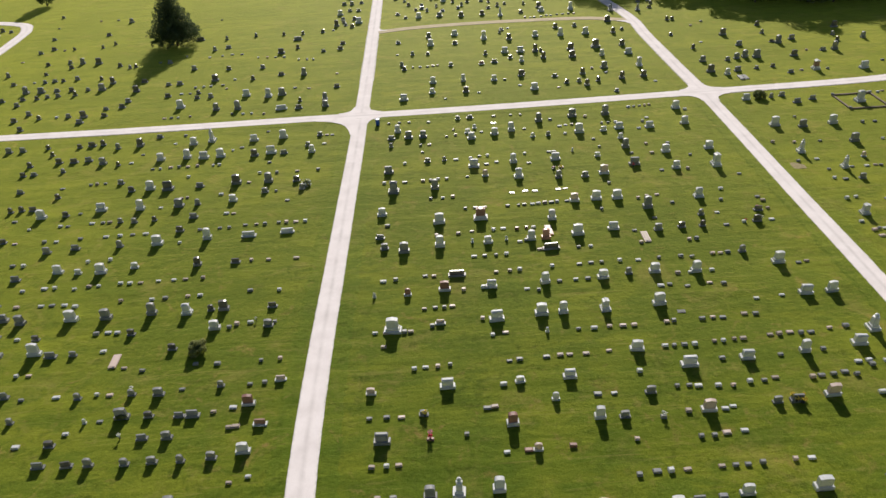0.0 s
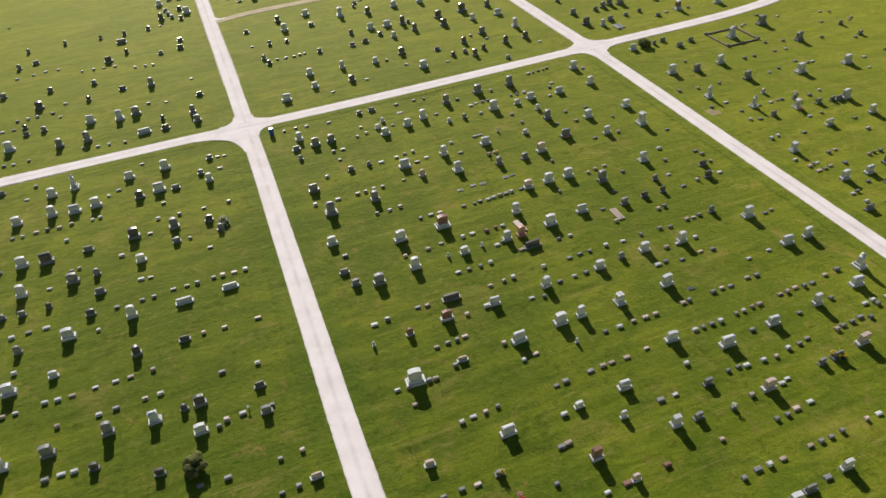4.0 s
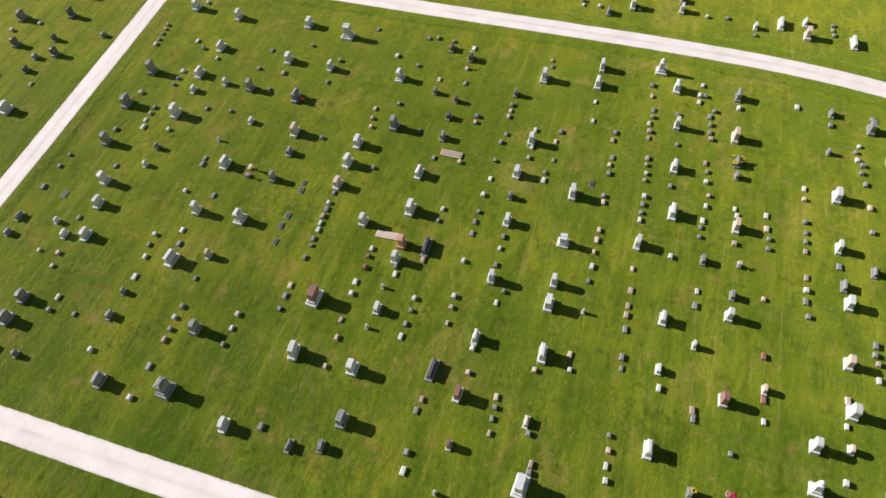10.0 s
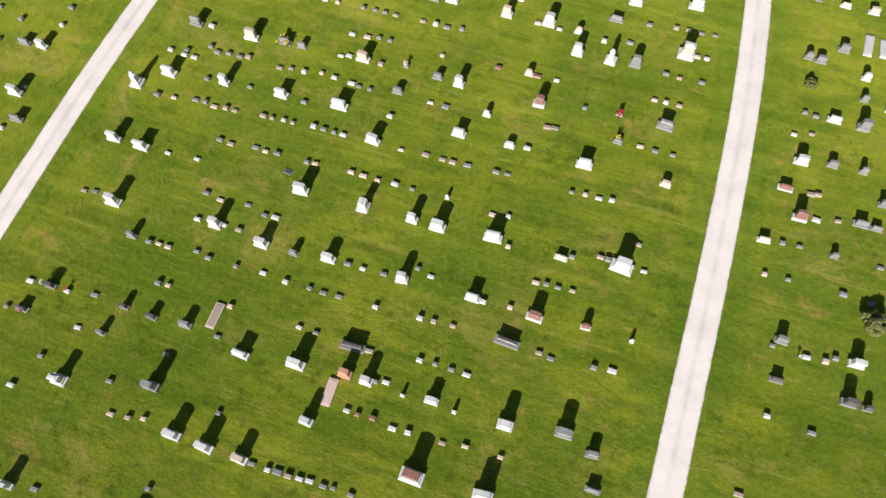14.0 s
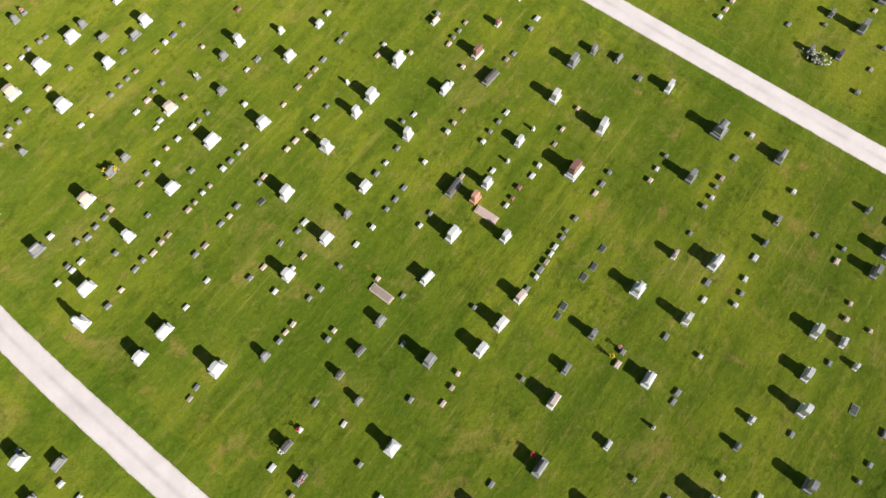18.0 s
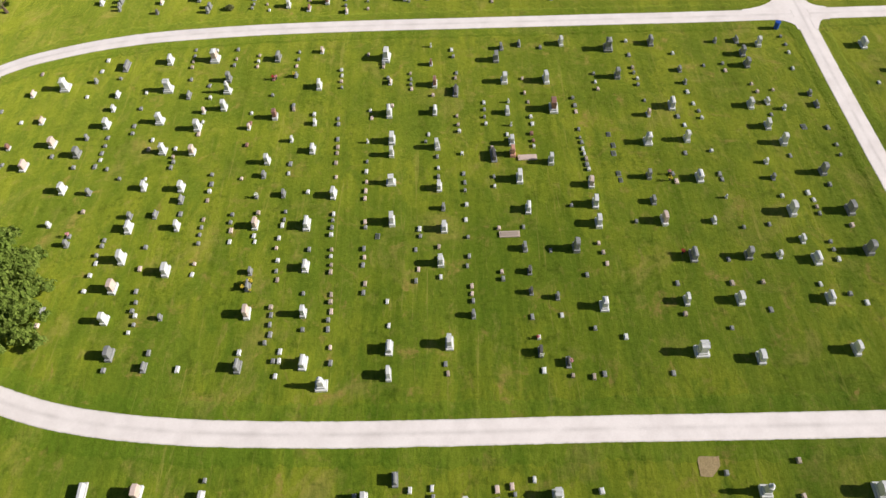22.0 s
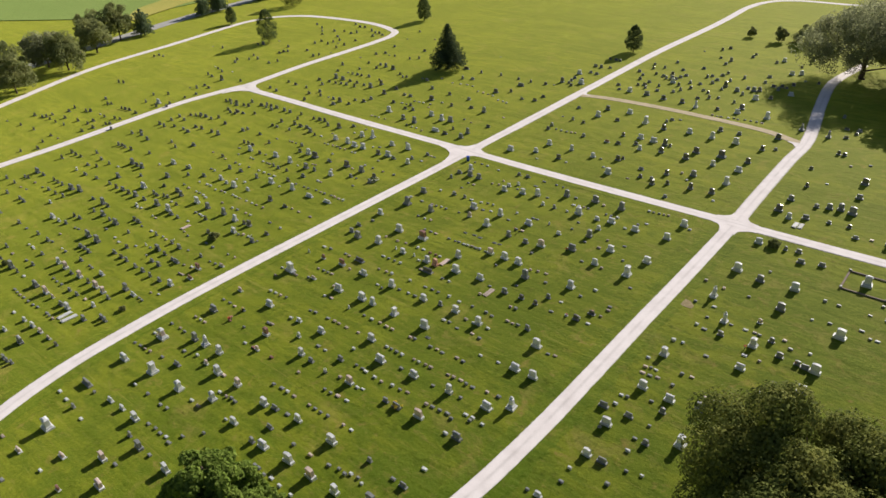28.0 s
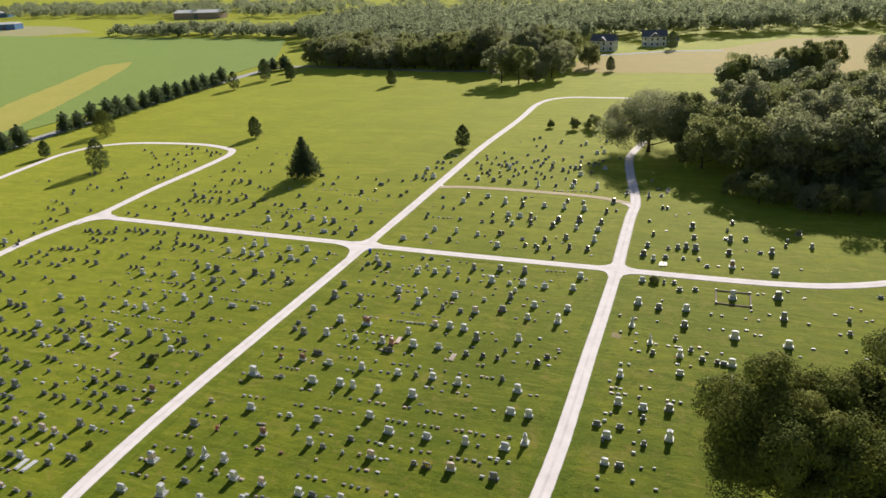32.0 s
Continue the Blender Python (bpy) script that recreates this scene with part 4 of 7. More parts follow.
# west section, row by row
row(47.3, [("md", -77.8, 0.04)])
row(49.8, [("md", -79.06, 0.29), ("md", -77.09, 0.17), ("md", -75.35, 0.35)])
row(52.5, [("mg", -74.22, 0.55)])
row(58.3, [("mg", -74.66, -0.2), ("md", -73.52, -0.01), ("mg", -72.19, -0.12), ("md", -69.83, -0.05)])
row(62.7, [("mg", -78.58, 0.68), ("mg", -72.2, 0.7)])
row(64.9, [("md", -77.97, 0.29), ("mg", -75.91, -0.75)])
row(65.8, [("mg", -66.35, -0.15)])
row(70.3, [("md", -78.61, -0.06), ("mg", -76.44, -0.28)])
row(71.3, [("md", -74.5, 0.1), ("mg", -70.9, 0.15), ("mg", -68.83, -0.08)])
row(73.0, [("mg", -78.73, 0.28)])
row(74.1, [("mg", -76.25, 0.94), ("md", -69.88, -0.15), ("md", -67.83, 0.04), ("md", -64.14, 0.09), ("Mg", -61.58, -0.04)])
row(75.6, [("mg", -79.15, 0.1)])
row(78.1, [("md", -77.81, -0.31), ("mg", -76.47, 0.17), ("md", -74.93, 0.36)])
row(79.0, [("mg", -75.88, 0.29), ("mg", -73.82, 0.26), ("mg", -71.54, 0.11), ("md", -66.0, 0.04), ("mg", -58.93, -0.36), ("mg", -58.73, 0.76)])
row(80.5, [("md", -70.63, 0.03)])
row(84.2, [("mg", -71.47, 0.16), ("md", -69.61, 0.14), ("md", -55.77, 0.13)])
row(85.7, [("md", -73.51, -0.51), ("md", -70.25, -0.44), ("mg", -70.14, -0.05), ("mg", -68.29, -0.08)])
row(86.7, [("md", -65.73, 0.3), ("md", -56.08, 0.44)])
row(88.3, [("md", -79.31, 0.42), ("mg", -76.82, 0.07), ("mg", -74.66, 0.15)])
row(89.3, [("mg", -78.48, 0.11), ("md", -76.51, 0.48), ("md", -72.83, -0.07), ("md", -71.49, 0.31)])
row(91.4, [("mg", -73.14, 0.45), ("md", -69.22, 0.27), ("mg", -66.97, -0.06), ("mg", -64.62, -0.38), ("md", -54.37, -0.96)])
row(92.3, [("mg", -68.22, 0.29), ("md", -66.76, 0.34), ("mg", -64.63, 0.33), ("mg", -61.43, 0.06), ("mg", -59.5, 0.15), ("md", -56.0, 0.58), ("md", -51.31, 0.27)])

# east section, row by row
row(38.1, [("sg", 46.71, -0.02)])
row(40.2, [("sw", 46.49, -0.13), ("sg", 50.36, 0.34), ("sg", 52.96, -0.31)])
row(42.8, [("Mw", 46.93, -0.2), ("mg", 48.61, -0.09), ("sg", 51.06, 0.27)])
row(43.5, [("sw", 52.52, -0.02)])
row(46.2, [("sg", 46.1, 0.6), ("sw", 49.96, -0.63)])
row(47.5, [("Mw", 46.46, 0.06), ("sg", 49.77, 0.02), ("mg", 50.95, -0.03)])
row(49.8, [("mg", 44.93, 0.02), ("mg", 47.82, 0.23), ("sg", 50.16, 0.25), ("Lw", 53.82, -0.38)])
row(51.0, [("sw", 45.76, -0.05)])
row(52.9, [("sw", 45.63, -0.3), ("sg", 46.3, -0.21), ("sg", 48.72, 0.73), ("mg", 50.39, -0.2)])
row(55.2, [("Mw", 46.97, -0.15), ("Mw", 50.19, -0.3), ("Mg", 53.44, 0.32)])
row(57.7, [("sp", 45.63, 0.88), ("sp", 45.81, -0.24), ("sg", 46.7, -0.23), ("sn", 47.59, -0.04), ("sg", 49.44, -0.26), ("sn", 53.09, -0.05), ("sg", 53.88, 0.02), ("sg", 54.77, -0.01)])
row(59.1, [("sg", 46.23, -0.32), ("sw", 46.82, -0.32), ("sg", 49.51, 0.78)])
row(60.2, [("sw", 45.16, 0.1), ("sp", 50.6, -0.14)])
row(62.0, [("Lw", 46.39, -0.06), ("sw", 57.55, 0.05)])
row(64.9, [("sw", 46.13, 0.28), ("sw", 47.24, 0.48), ("sg", 50.43, -0.28), ("Mw", 54.37, -0.18), ("sg", 58.19, -0.25), ("Mw", 61.05, -0.16)])
row(67.4, [("sw", 53.92, -0.02), ("sn", 55.68, -0.06)])
row(69.5, [("sw", 47.1, 0.41), ("sg", 48.24, -0.0), ("mg", 50.26, 0.02), ("Lw", 54.13, 0.25), ("mg", 57.25, -0.02), ("mg", 59.31, -0.19), ("mg", 60.19, -0.35), ("Mw", 61.27, -0.43)])
row(72.2, [("sg", 47.57, -0.09), ("ow", 49.62, 0.22), ("sg", 50.53, 0.17), ("sw", 52.34, 0.15), ("sn", 53.44, 0.25), ("sg", 54.03, 0.1), ("mg", 55.61, -0.41), ("sg", 57.86, -0.52), ("sw", 59.92, -0.04)])
row(73.8, [("sg", 44.99, 0.83), ("sp", 56.79, -0.81)])
row(74.7, [("sw", 47.4, 0.18), ("mp", 53.24, 0.12), ("sw", 70.65, -0.36)])
row(76.7, [("ow", 46.42, 0.4), ("Lw", 69.27, 0.14), ("sg", 79.45, -0.56)])
row(77.4, [("Lw", 61.78, 0.06), ("sw", 72.67, -0.22), ("sg", 77.08, 0.3)])
row(79.5, [("sn", 44.18, 0.72), ("sp", 46.83, 0.29), ("sg", 50.18, 0.23), ("Mg", 54.37, -0.37), ("sw", 58.16, -0.22), ("sg", 60.14, 0.22), ("sg", 64.75, -0.29), ("sw", 65.54, -0.2)])
row(80.2, [("sg", 63.58, 0.24), ("Lw", 81.7, -0.15)])
row(83.5, [("Mg", 50.07, 0.84), ("sg", 76.97, -0.67), ("mg", 78.36, -0.17)])
row(84.7, [("Lw", 46.62, 0.55), ("Mw", 54.44, 0.15), ("sg", 58.33, -0.23), ("sg", 60.01, -0.24), ("sg", 63.64, -0.21), ("sw", 65.51, -0.36), ("sg", 72.84, 0.35)])
row(86.7, [("sg", 50.42, 0.78), ("sg", 67.21, 0.08), ("Lg", 69.32, -0.84)])
row(87.8, [("sg", 64.52, -0.35), ("mg", 78.85, -0.24), ("sg", 81.4, 0.52)])
row(89.3, [("sg", 77.14, 0.34), ("sp", 82.28, -0.4)])
row(92.7, [("mg", 53.03, -0.34), ("mg", 55.64, 0.46), ("sp", 80.02, 0.26), ("sn", 81.2, -0.44)])
row(94.4, [("Mw", 46.45, 0.18), ("mg", 50.23, 0.33), ("mg", 51.98, 0.69), ("sw", 64.52, 0.02), ("sw", 65.84, -0.23), ("sn", 66.73, 0.15), ("Lg", 68.92, -1.02)])
row(94.6, [("sp", 73.14, 0.04)])
row(96.5, [("sg", 70.72, 0.04)])
row(98.1, [("mg", 85.01, -0.01)])

# north-west section, row by row
row(101.3, [("mg", -78.31, 0.21), ("mg", -75.03, -0.44), ("md", -63.52, -1.03), ("sp", -41.67, 0.17), ("sg", -40.59, 0.22), ("sw", -39.5, 0.17), ("sn", -37.7, 0.31), ("sg", -31.19, 0.43), ("sw", -29.41, 0.08), ("sw", -28.04, -0.02), ("sn", -26.06, -0.44)])
row(102.9, [("mg", -55.0, -0.99), ("Mg", -34.09, 0.85), ("Mg", -30.65, 0.71), ("bw", -23.56, -0.48)])
row(103.4, [("md", -66.21, 0.64), ("Md", -55.23, 0.84), ("md", -51.94, 0.69), ("md", -20.84, -1.09), ("Mg", -16.64, -0.99)])
row(104.9, [("md", -62.49, -0.34), ("sw", -59.74, -0.17), ("mg", -57.8, -0.3), ("Lw", -40.22, 0.76)])
row(106.5, [("md", -78.14, 0.99), ("md", -74.92, 0.6), ("mg", -70.42, 0.33), ("mg", -64.96, 0.03), ("mg", -52.67, 0.41), ("md", -21.01, -1.24), ("Mg", -16.98, -1.38)])
row(108.6, [("md", -50.18, -1.28), ("md", -38.5, 0.67), ("mg", -36.3, 0.84), ("Mw", -30.31, 0.5), ("Lw", -26.53, -0.45), ("Mg", -24.35, -0.12)])
row(110.8, [("mg", -68.88, 0.02), ("mg", -49.99, -1.14), ("md", -43.78, 0.15), ("sg", -40.29, 0.87), ("md", -38.81, 0.67), ("sn", -20.19, -0.26), ("md", -15.55, -0.35)])
row(111.9, [("sw", -41.76, -0.15), ("sp", -34.39, 0.91), ("sg", -22.62, -0.69)])
row(114.0, [("md", -72.59, -0.79), ("md", -69.1, -0.54), ("md", -66.74, -0.48), ("mg", -65.19, 0.08), ("mg", -63.46, 0.26), ("sg", -40.02, 0.21), ("sw", -38.64, 0.32), ("sw", -37.44, 0.49), ("sg", -35.43, 0.56)])
row(114.3, [("md", -60.6, 0.02), ("Md", -50.12, 0.08)])
row(116.7, [("Mg", -70.03, 0.1), ("Mg", -67.38, 0.07), ("mg", -64.71, 0.12), ("md", -62.12, 0.04), ("mg", -59.15, -0.33), ("Mg", -56.58, -0.57), ("mg", -45.21, -0.29), ("mg", -43.26, -0.31), ("Md", -37.3, 0.56), ("sw", -33.86, 0.35), ("md", -30.65, -0.06)])
row(117.4, [("md", -25.91, 0.65), ("Mg", -21.85, -0.01), ("sp", -16.08, -0.5)])
row(119.0, [("Md", -55.79, 0.23), ("md", -50.05, -0.28)])
row(121.9, [("md", -74.36, -0.47), ("sw", -70.87, 0.06), ("mg", -68.81, -0.29), ("mg", -67.16, -0.03), ("md", -65.65, -0.02), ("md", -58.65, -0.4), ("md", -36.12, 0.76), ("mg", -29.92, 0.4)])
row(123.0, [("mg", -63.28, -0.7), ("mg", -42.62, 0.74)])
row(125.5, [("md", -70.48, 0.39), ("sw", -23.86, 0.11), ("sw", -22.31, -0.06), ("sw", -21.17, -0.29)])
row(127.5, [("mg", -77.57, -1.26), ("mg", -55.3, -0.71), ("sw", -31.75, 0.7), ("sp", -30.02, 0.49), ("sg", -28.49, 0.43), ("sw", -26.84, 0.13)])
row(127.9, [("md", -57.66, 0.42), ("md", -54.38, -0.62), ("mg", -48.27, 0.35)])
row(130.0, [("md", -67.01, -1.03), ("sg", -50.29, -1.14), ("sw", -41.31, 0.15), ("sw", -38.98, 0.55), ("sw", -37.23, 0.99), ("sg", -35.36, 0.84), ("Md", -27.73, 0.11), ("mg", -19.71, -0.57)])
row(130.8, [("md", -72.47, 0.71), ("Md", -62.5, -0.02), ("md", -16.56, -0.66)])
row(131.9, [("mg", -68.46, 0.13), ("Mg", -65.78, -0.56), ("sw", -46.0, -0.29), ("md", -24.92, 0.57)])
row(134.3, [("sn", -78.65, -0.04), ("mg", -41.28, -0.08), ("mg", -38.85, 0.96), ("md", -16.33, -0.85)])
row(137.7, [("bg", -25.6, 0.02)])
row(139.8, [("mg", -77.24, -0.5), ("sn", -72.88, 0.47)])
row(140.9, [("md", -75.39, 0.37), ("md", -71.03, -0.37), ("md", -65.3, -0.28), ("mg", -40.38, 0.17), ("md", -25.04, 0.37)])
row(141.9, [("md", -63.37, 0.49), ("bd", -45.87, -0.19), ("mg", -34.66, 0.03), ("md", -28.95, -0.28), ("md", -21.05, -0.09)])
row(142.4, [("sw", -18.98, 0.03)])

# north section, row by row
row(101.9, [("Mw", -4.36, 0.86), ("sw", 2.17, 0.3), ("mg", 28.8, -1.1)])
row(104.2, [("Mw", 0.21, 0.7), ("Md", 5.6, 0.31), ("sw", 7.6, -0.28), ("Mw", 16.44, -0.33), ("sn", 20.33, -0.21), ("Md", 24.87, -0.07), ("sw", 35.79, -0.12)])
row(106.0, [("sw", 14.43, -0.05), ("md", 21.92, -0.35), ("mg", 23.95, -0.1), ("md", 27.01, -0.29), ("Md", 30.97, 0.23), ("Md", 34.56, 0.57)])
row(109.1, [("Mw", 0.45, 0.33), ("Mw", 5.48, 0.44), ("Mw", 10.52, -0.15), ("sg", 12.26, -0.26), ("mg", 20.54, -0.21)])
row(109.6, [("Md", 15.12, 0.59), ("Md", 25.23, -0.26), ("sw", 29.05, -0.46)])
row(111.4, [("md", 15.63, -0.16), ("sp", 27.24, 0.04), ("Mg", 29.28, 0.09), ("Lw", 35.19, 0.13)])
row(117.2, [("md", -4.33, -0.7), ("sg", -2.87, 0.19), ("sw", -1.58, 0.19), ("sg", -0.29, 0.08), ("sp", 0.69, 0.34), ("mg", 3.79, -0.07), ("mr", 9.15, -0.16)])
row(117.8, [("mg", -4.77, 0.89), ("sn", 1.48, -0.09), ("md", 11.42, -0.38), ("Mw", 16.15, -0.68), ("Md", 25.18, 0.07)])
row(118.2, [("md", 14.44, 0.9), ("Md", 20.13, -0.01), ("Mw", 30.35, -0.43), ("Mw", 35.02, -0.36)])
row(122.0, [("md", 10.27, -0.19), ("Mw", 13.82, 0.42), ("Mw", 16.64, 0.28), ("Md", 19.24, -0.16), ("md", 20.28, -0.09), ("Md", 25.6, -0.31)])
row(123.2, [("mg", -2.88, 0.96), ("md", -0.09, 0.65), ("Ld", 30.26, -0.85), ("Md", 35.08, -0.77)])
row(124.7, [("sg", -5.68, -0.04)])
row(129.2, [("Mw", 0.57, -0.13), ("md", 5.19, -0.18), ("Md", 15.44, 0.41)])
row(130.5, [("mg", -5.54, 0.87), ("Lw", 10.77, 0.45), ("Mw", 20.55, 0.08), ("Mw", 25.32, -0.24), ("Mw", 30.07, -0.31), ("Md", 35.24, -0.76)])
row(131.2, [("mg", 37.27, 0.03)])
row(134.1, [("Md", 0.31, -0.16), ("Mw", 5.37, 0.36), ("mg", 14.11, -0.13)])
row(135.3, [("mg", 14.61, 0.28), ("Md", 25.18, -0.17), ("mg", 28.94, -0.11)])
row(136.9, [("sg", 16.0, -0.26), ("Md", 35.91, 0.26)])

# north-east section, row by row
row(103.5, [("fg", 49.12, -0.3), ("fg", 49.89, -0.21), ("mg", 57.41, 0.51)])
row(104.7, [("Mw", 47.6, 0.21), ("sp", 59.46, 0.03), ("Lr", 61.84, 0.24), ("sg", 63.64, -0.04), ("Mw", 69.18, -0.57)])
row(106.7, [("Md", 45.53, -0.07), ("Mg", 49.76, -0.48), ("mg", 53.04, 0.03), ("md", 55.84, 0.36)])
row(106.9, [("sg", 73.74, 0.03)])
row(111.6, [("Mg", 45.95, -0.05), ("mg", 50.01, -0.41), ("Mg", 51.78, 0.19), ("Mg", 55.15, 0.22), ("Md", 61.32, -0.15)])
row(112.8, [("Mg", 53.36, -0.48), ("mg", 67.09, 0.44)])
row(113.5, [("sn", 64.53, 0.25), ("Mg", 69.12, -0.18)])
row(118.2, [("md", 46.57, -0.02), ("Mg", 54.7, 0.11), ("Mg", 61.66, 0.16), ("md", 71.93, -0.33), ("Mg", 76.68, 0.09)])
row(119.4, [("md", 60.82, -0.36), ("Mg", 64.64, 0.31)])
row(120.9, [("sw", 49.0, 0.29), ("mg", 72.51, -0.2)])
row(124.5, [("Md", 54.13, 0.03), ("mg", 61.15, -0.51), ("Md", 74.88, 0.43)])
row(126.1, [("md", 45.1, 0.01)])
row(128.8, [("md", 62.22, -0.03)])
row(131.1, [("sn", 50.43, -0.04)])
row(133.2, [("sg", 53.16, 0.03)])
row(135.6, [("md", 47.27, -0.03), ("md", 48.27, -0.05)])

# far north sections, row by row
row(143.8, [("md", -109.27, 3.24), ("md", -15.24, 0.37), ("sp", 20.34, -0.68), ("sg", 21.44, -0.81), ("sg", 22.24, -0.74), ("sw", 23.73, -0.56), ("sg", 24.84, -0.21), ("sg", 25.73, -0.41), ("sg", 27.03, 0.04), ("sg", 28.24, 0.09), ("sg", 29.43, 0.08), ("sp", 30.53, 0.05), ("og", 43.54, -0.64)])
row(145.7, [("mg", -102.2, 1.58), ("md", -93.77, 1.25), ("Md", -18.53, -0.19), ("mg", -16.7, -0.05), ("og", 38.22, -1.46), ("md", 46.38, -1.09)])
row(147.6, [("mg", -112.42, 2.27), ("mg", -78.29, 0.7), ("Mw", -14.01, -0.66), ("Md", 7.45, -0.64), ("ow", 15.53, -1.86)])
row(147.6, [("md", -67.09, 1.55), ("mg", -17.22, 0.09), ("mg", -4.2, 0.36), ("Mw", -1.47, 0.28), ("Mg", 2.94, 0.2), ("Md", 11.88, -0.54), ("md", 19.98, -0.73), ("Mw", 24.28, -0.63), ("Lw", 30.46, -0.4)])
row(150.3, [("mg", -115.75, 2.47), ("mg", -108.74, 1.68), ("mg", -17.54, -0.4), ("md", -15.11, -0.95), ("md", 47.54, -2.72)])
row(151.0, [("md", -105.35, 2.14), ("mg", -101.79, 1.84), ("md", -5.93, -0.08), ("Md", 24.18, -1.06), ("md", 45.36, -1.58), ("mg", 47.63, -1.35)])
row(153.2, [("mg", -121.0, 2.08), ("mg", -100.87, 1.23), ("mg", -93.08, 0.73), ("mg", 0.42, -0.97), ("mg", 3.73, -1.44), ("md", 13.57, -1.52)])
row(153.9, [("mg", -91.22, 2.5), ("Mw", -18.44, -0.09), ("md", -1.99, -0.52), ("md", -0.69, 0.37), ("mg", 7.16, -0.94), ("md", 15.67, -0.87), ("mg", 21.36, -0.79)])
row(155.9, [("mg", -95.08, 1.23), ("md", -93.52, 1.5), ("sg", -80.89, 0.95), ("sg", -44.68, -0.16), ("mg", -14.61, -0.08), ("mg", 2.53, -0.72), ("mg", 8.04, -0.94), ("mg", 17.36, -1.71)])
row(157.3, [("mg", -98.11, 1.26), ("Mg", -65.38, 1.3), ("mg", -16.52, -1.14), ("mg", -0.69, -0.55), ("md", 14.05, -0.81)])
row(158.3, [("md", -105.26, 1.95), ("md", -103.49, 2.51), ("md", -3.63, -0.54), ("md", 6.23, -0.19), ("md", 9.44, -0.71), ("mg", 12.55, -0.7), ("mg", 43.26, -2.2)])
row(160.2, [("mg", -109.23, 1.98), ("sn", -72.99, 0.61), ("sg", -69.15, 0.68), ("Mw", 4.21, -0.74), ("Mw", 24.46, -2.42)])
row(160.8, [("mg", -18.17, 0.95), ("mg", -16.45, 0.79), ("mg", -4.52, 0.35), ("mg", 15.75, -0.36), ("mg", 20.95, -1.31), ("md", 27.05, -0.68)])
row(161.8, [("mg", -14.31, 0.51), ("mg", 1.5, -0.21), ("Mg", 2.71, 0.37), ("mg", 3.62, 0.63), ("mg", 7.73, -0.45), ("mg", 10.04, -0.05), ("Mg", 19.05, -0.48)])
row(163.7, [("mg", -83.5, 2.01), ("mg", -6.56, -0.28), ("md", -2.13, 0.09), ("mg", 0.2, -0.76), ("Md", 15.65, -0.51), ("Mg", 22.15, -0.28)])
row(164.3, [("mg", 4.0, 0.05), ("mg", 12.13, -0.2), ("mg", 20.55, 0.15), ("Md", 23.25, -0.22), ("Mw", 30.02, 0.42)])
row(166.4, [("md", 1.19, -0.29), ("mg", 4.61, -0.08), ("mg", 12.23, 0.48)])
row(167.6, [("md", -4.74, 0.16), ("mg", 9.43, 0.19), ("mg", 15.04, 0.3), ("mg", 26.54, -0.81)])
row(169.4, [("md", -18.18, 0.25), ("md", -16.36, 0.19), ("mg", -15.05, -0.03), ("mg", -2.55, 0.33), ("mg", 10.12, -0.08), ("md", 24.92, -0.56), ("md", 27.73, -0.26)])
row(170.6, [("md", -5.98, 0.63), ("mg", 2.09, -0.24), ("mg", 12.02, 0.5), ("mg", 22.33, 0.19), ("md", 26.62, -1.12)])
row(171.9, [("mg", 17.13, -0.26), ("md", 28.41, 0.22)])
row(174.0, [("mg", 5.9, 0.43), ("md", 12.41, -0.42)])
row(175.7, [("mg", -1.76, 0.09), ("mg", 21.83, -0.03)])
row(176.8, [("sw", 29.7, 0.16), ("md", 32.78, -0.26)])
row(180.7, [("mg", 9.09, 0.04), ("Mw", 25.5, -0.03)])
row(181.9, [("Mw", 27.4, 0.02)])
row(184.3, [("Mg", 9.18, 0.04)])
row(185.7, [("md", 5.97, -0.03)])
row(188.3, [("md", 19.39, 0.44), ("md", 25.8, -0.5)])
row(190.2, [("sw", -0.17, -0.39), ("mg", 12.68, 0.4)])
row(191.0, [("Mw", 20.59, -0.05)])
row(193.4, [("md", 3.44, 0.02), ("md", 12.56, 0.04)])
row(195.6, [("md", 4.74, 0.44), ("Mg", 26.37, -0.52)])

# sections beyond the loop lane, row by row
row(11.1, [("sw", -88.59, 0.02)])
row(13.7, [("mg", -91.38, -0.05)])
row(18.7, [("mg", -89.15, -0.01)])
row(43.9, [("md", -89.34, 0.01)])
row(46.7, [("md", -87.61, 0.03)])
row(49.7, [("sg", -112.06, 0.58), ("md", -90.8, -0.53)])
row(51.5, [("md", -106.36, -0.46), ("md", -100.54, -0.01), ("md", -93.1, 0.53)])
row(52.1, [("sn", -89.89, -0.01)])
row(56.7, [("md", -110.43, -0.66), ("mg", -107.63, -0.08), ("md", -106.71, 0.43), ("md", -104.4, 0.19), ("md", -101.2, 0.06), ("mg", -97.57, 0.32)])
row(58.1, [("mg", -107.1, 0.64), ("md", -89.92, -0.55)])
row(59.9, [("md", -102.03, -0.5), ("md", -97.38, 0.36), ("md", -89.82, 0.18)])
row(60.6, [("md", -93.44, 0.02)])
row(62.4, [("md", -106.08, -0.12), ("md", -94.18, -0.05), ("md", -89.41, 0.5), ("mg", -85.28, -0.35)])
row(64.3, [("md", -107.35, 0.01), ("md", -102.46, 0.46), ("md", -89.01, -0.59)])
row(65.6, [("md", -101.42, -0.25), ("sw", -97.3, 0.12), ("md", -94.51, -0.31), ("md", -91.3, 0.56)])
row(66.6, [("md", -89.83, 0.03)])
row(71.0, [("md", -103.21, -0.35), ("md", -102.31, 0.15), ("md", -96.8, -0.12), ("md", -95.56, 0.17), ("md", -94.01, 0.35), ("md", -90.69, 0.1)])
row(72.2, [("mg", -107.19, 0.03)])
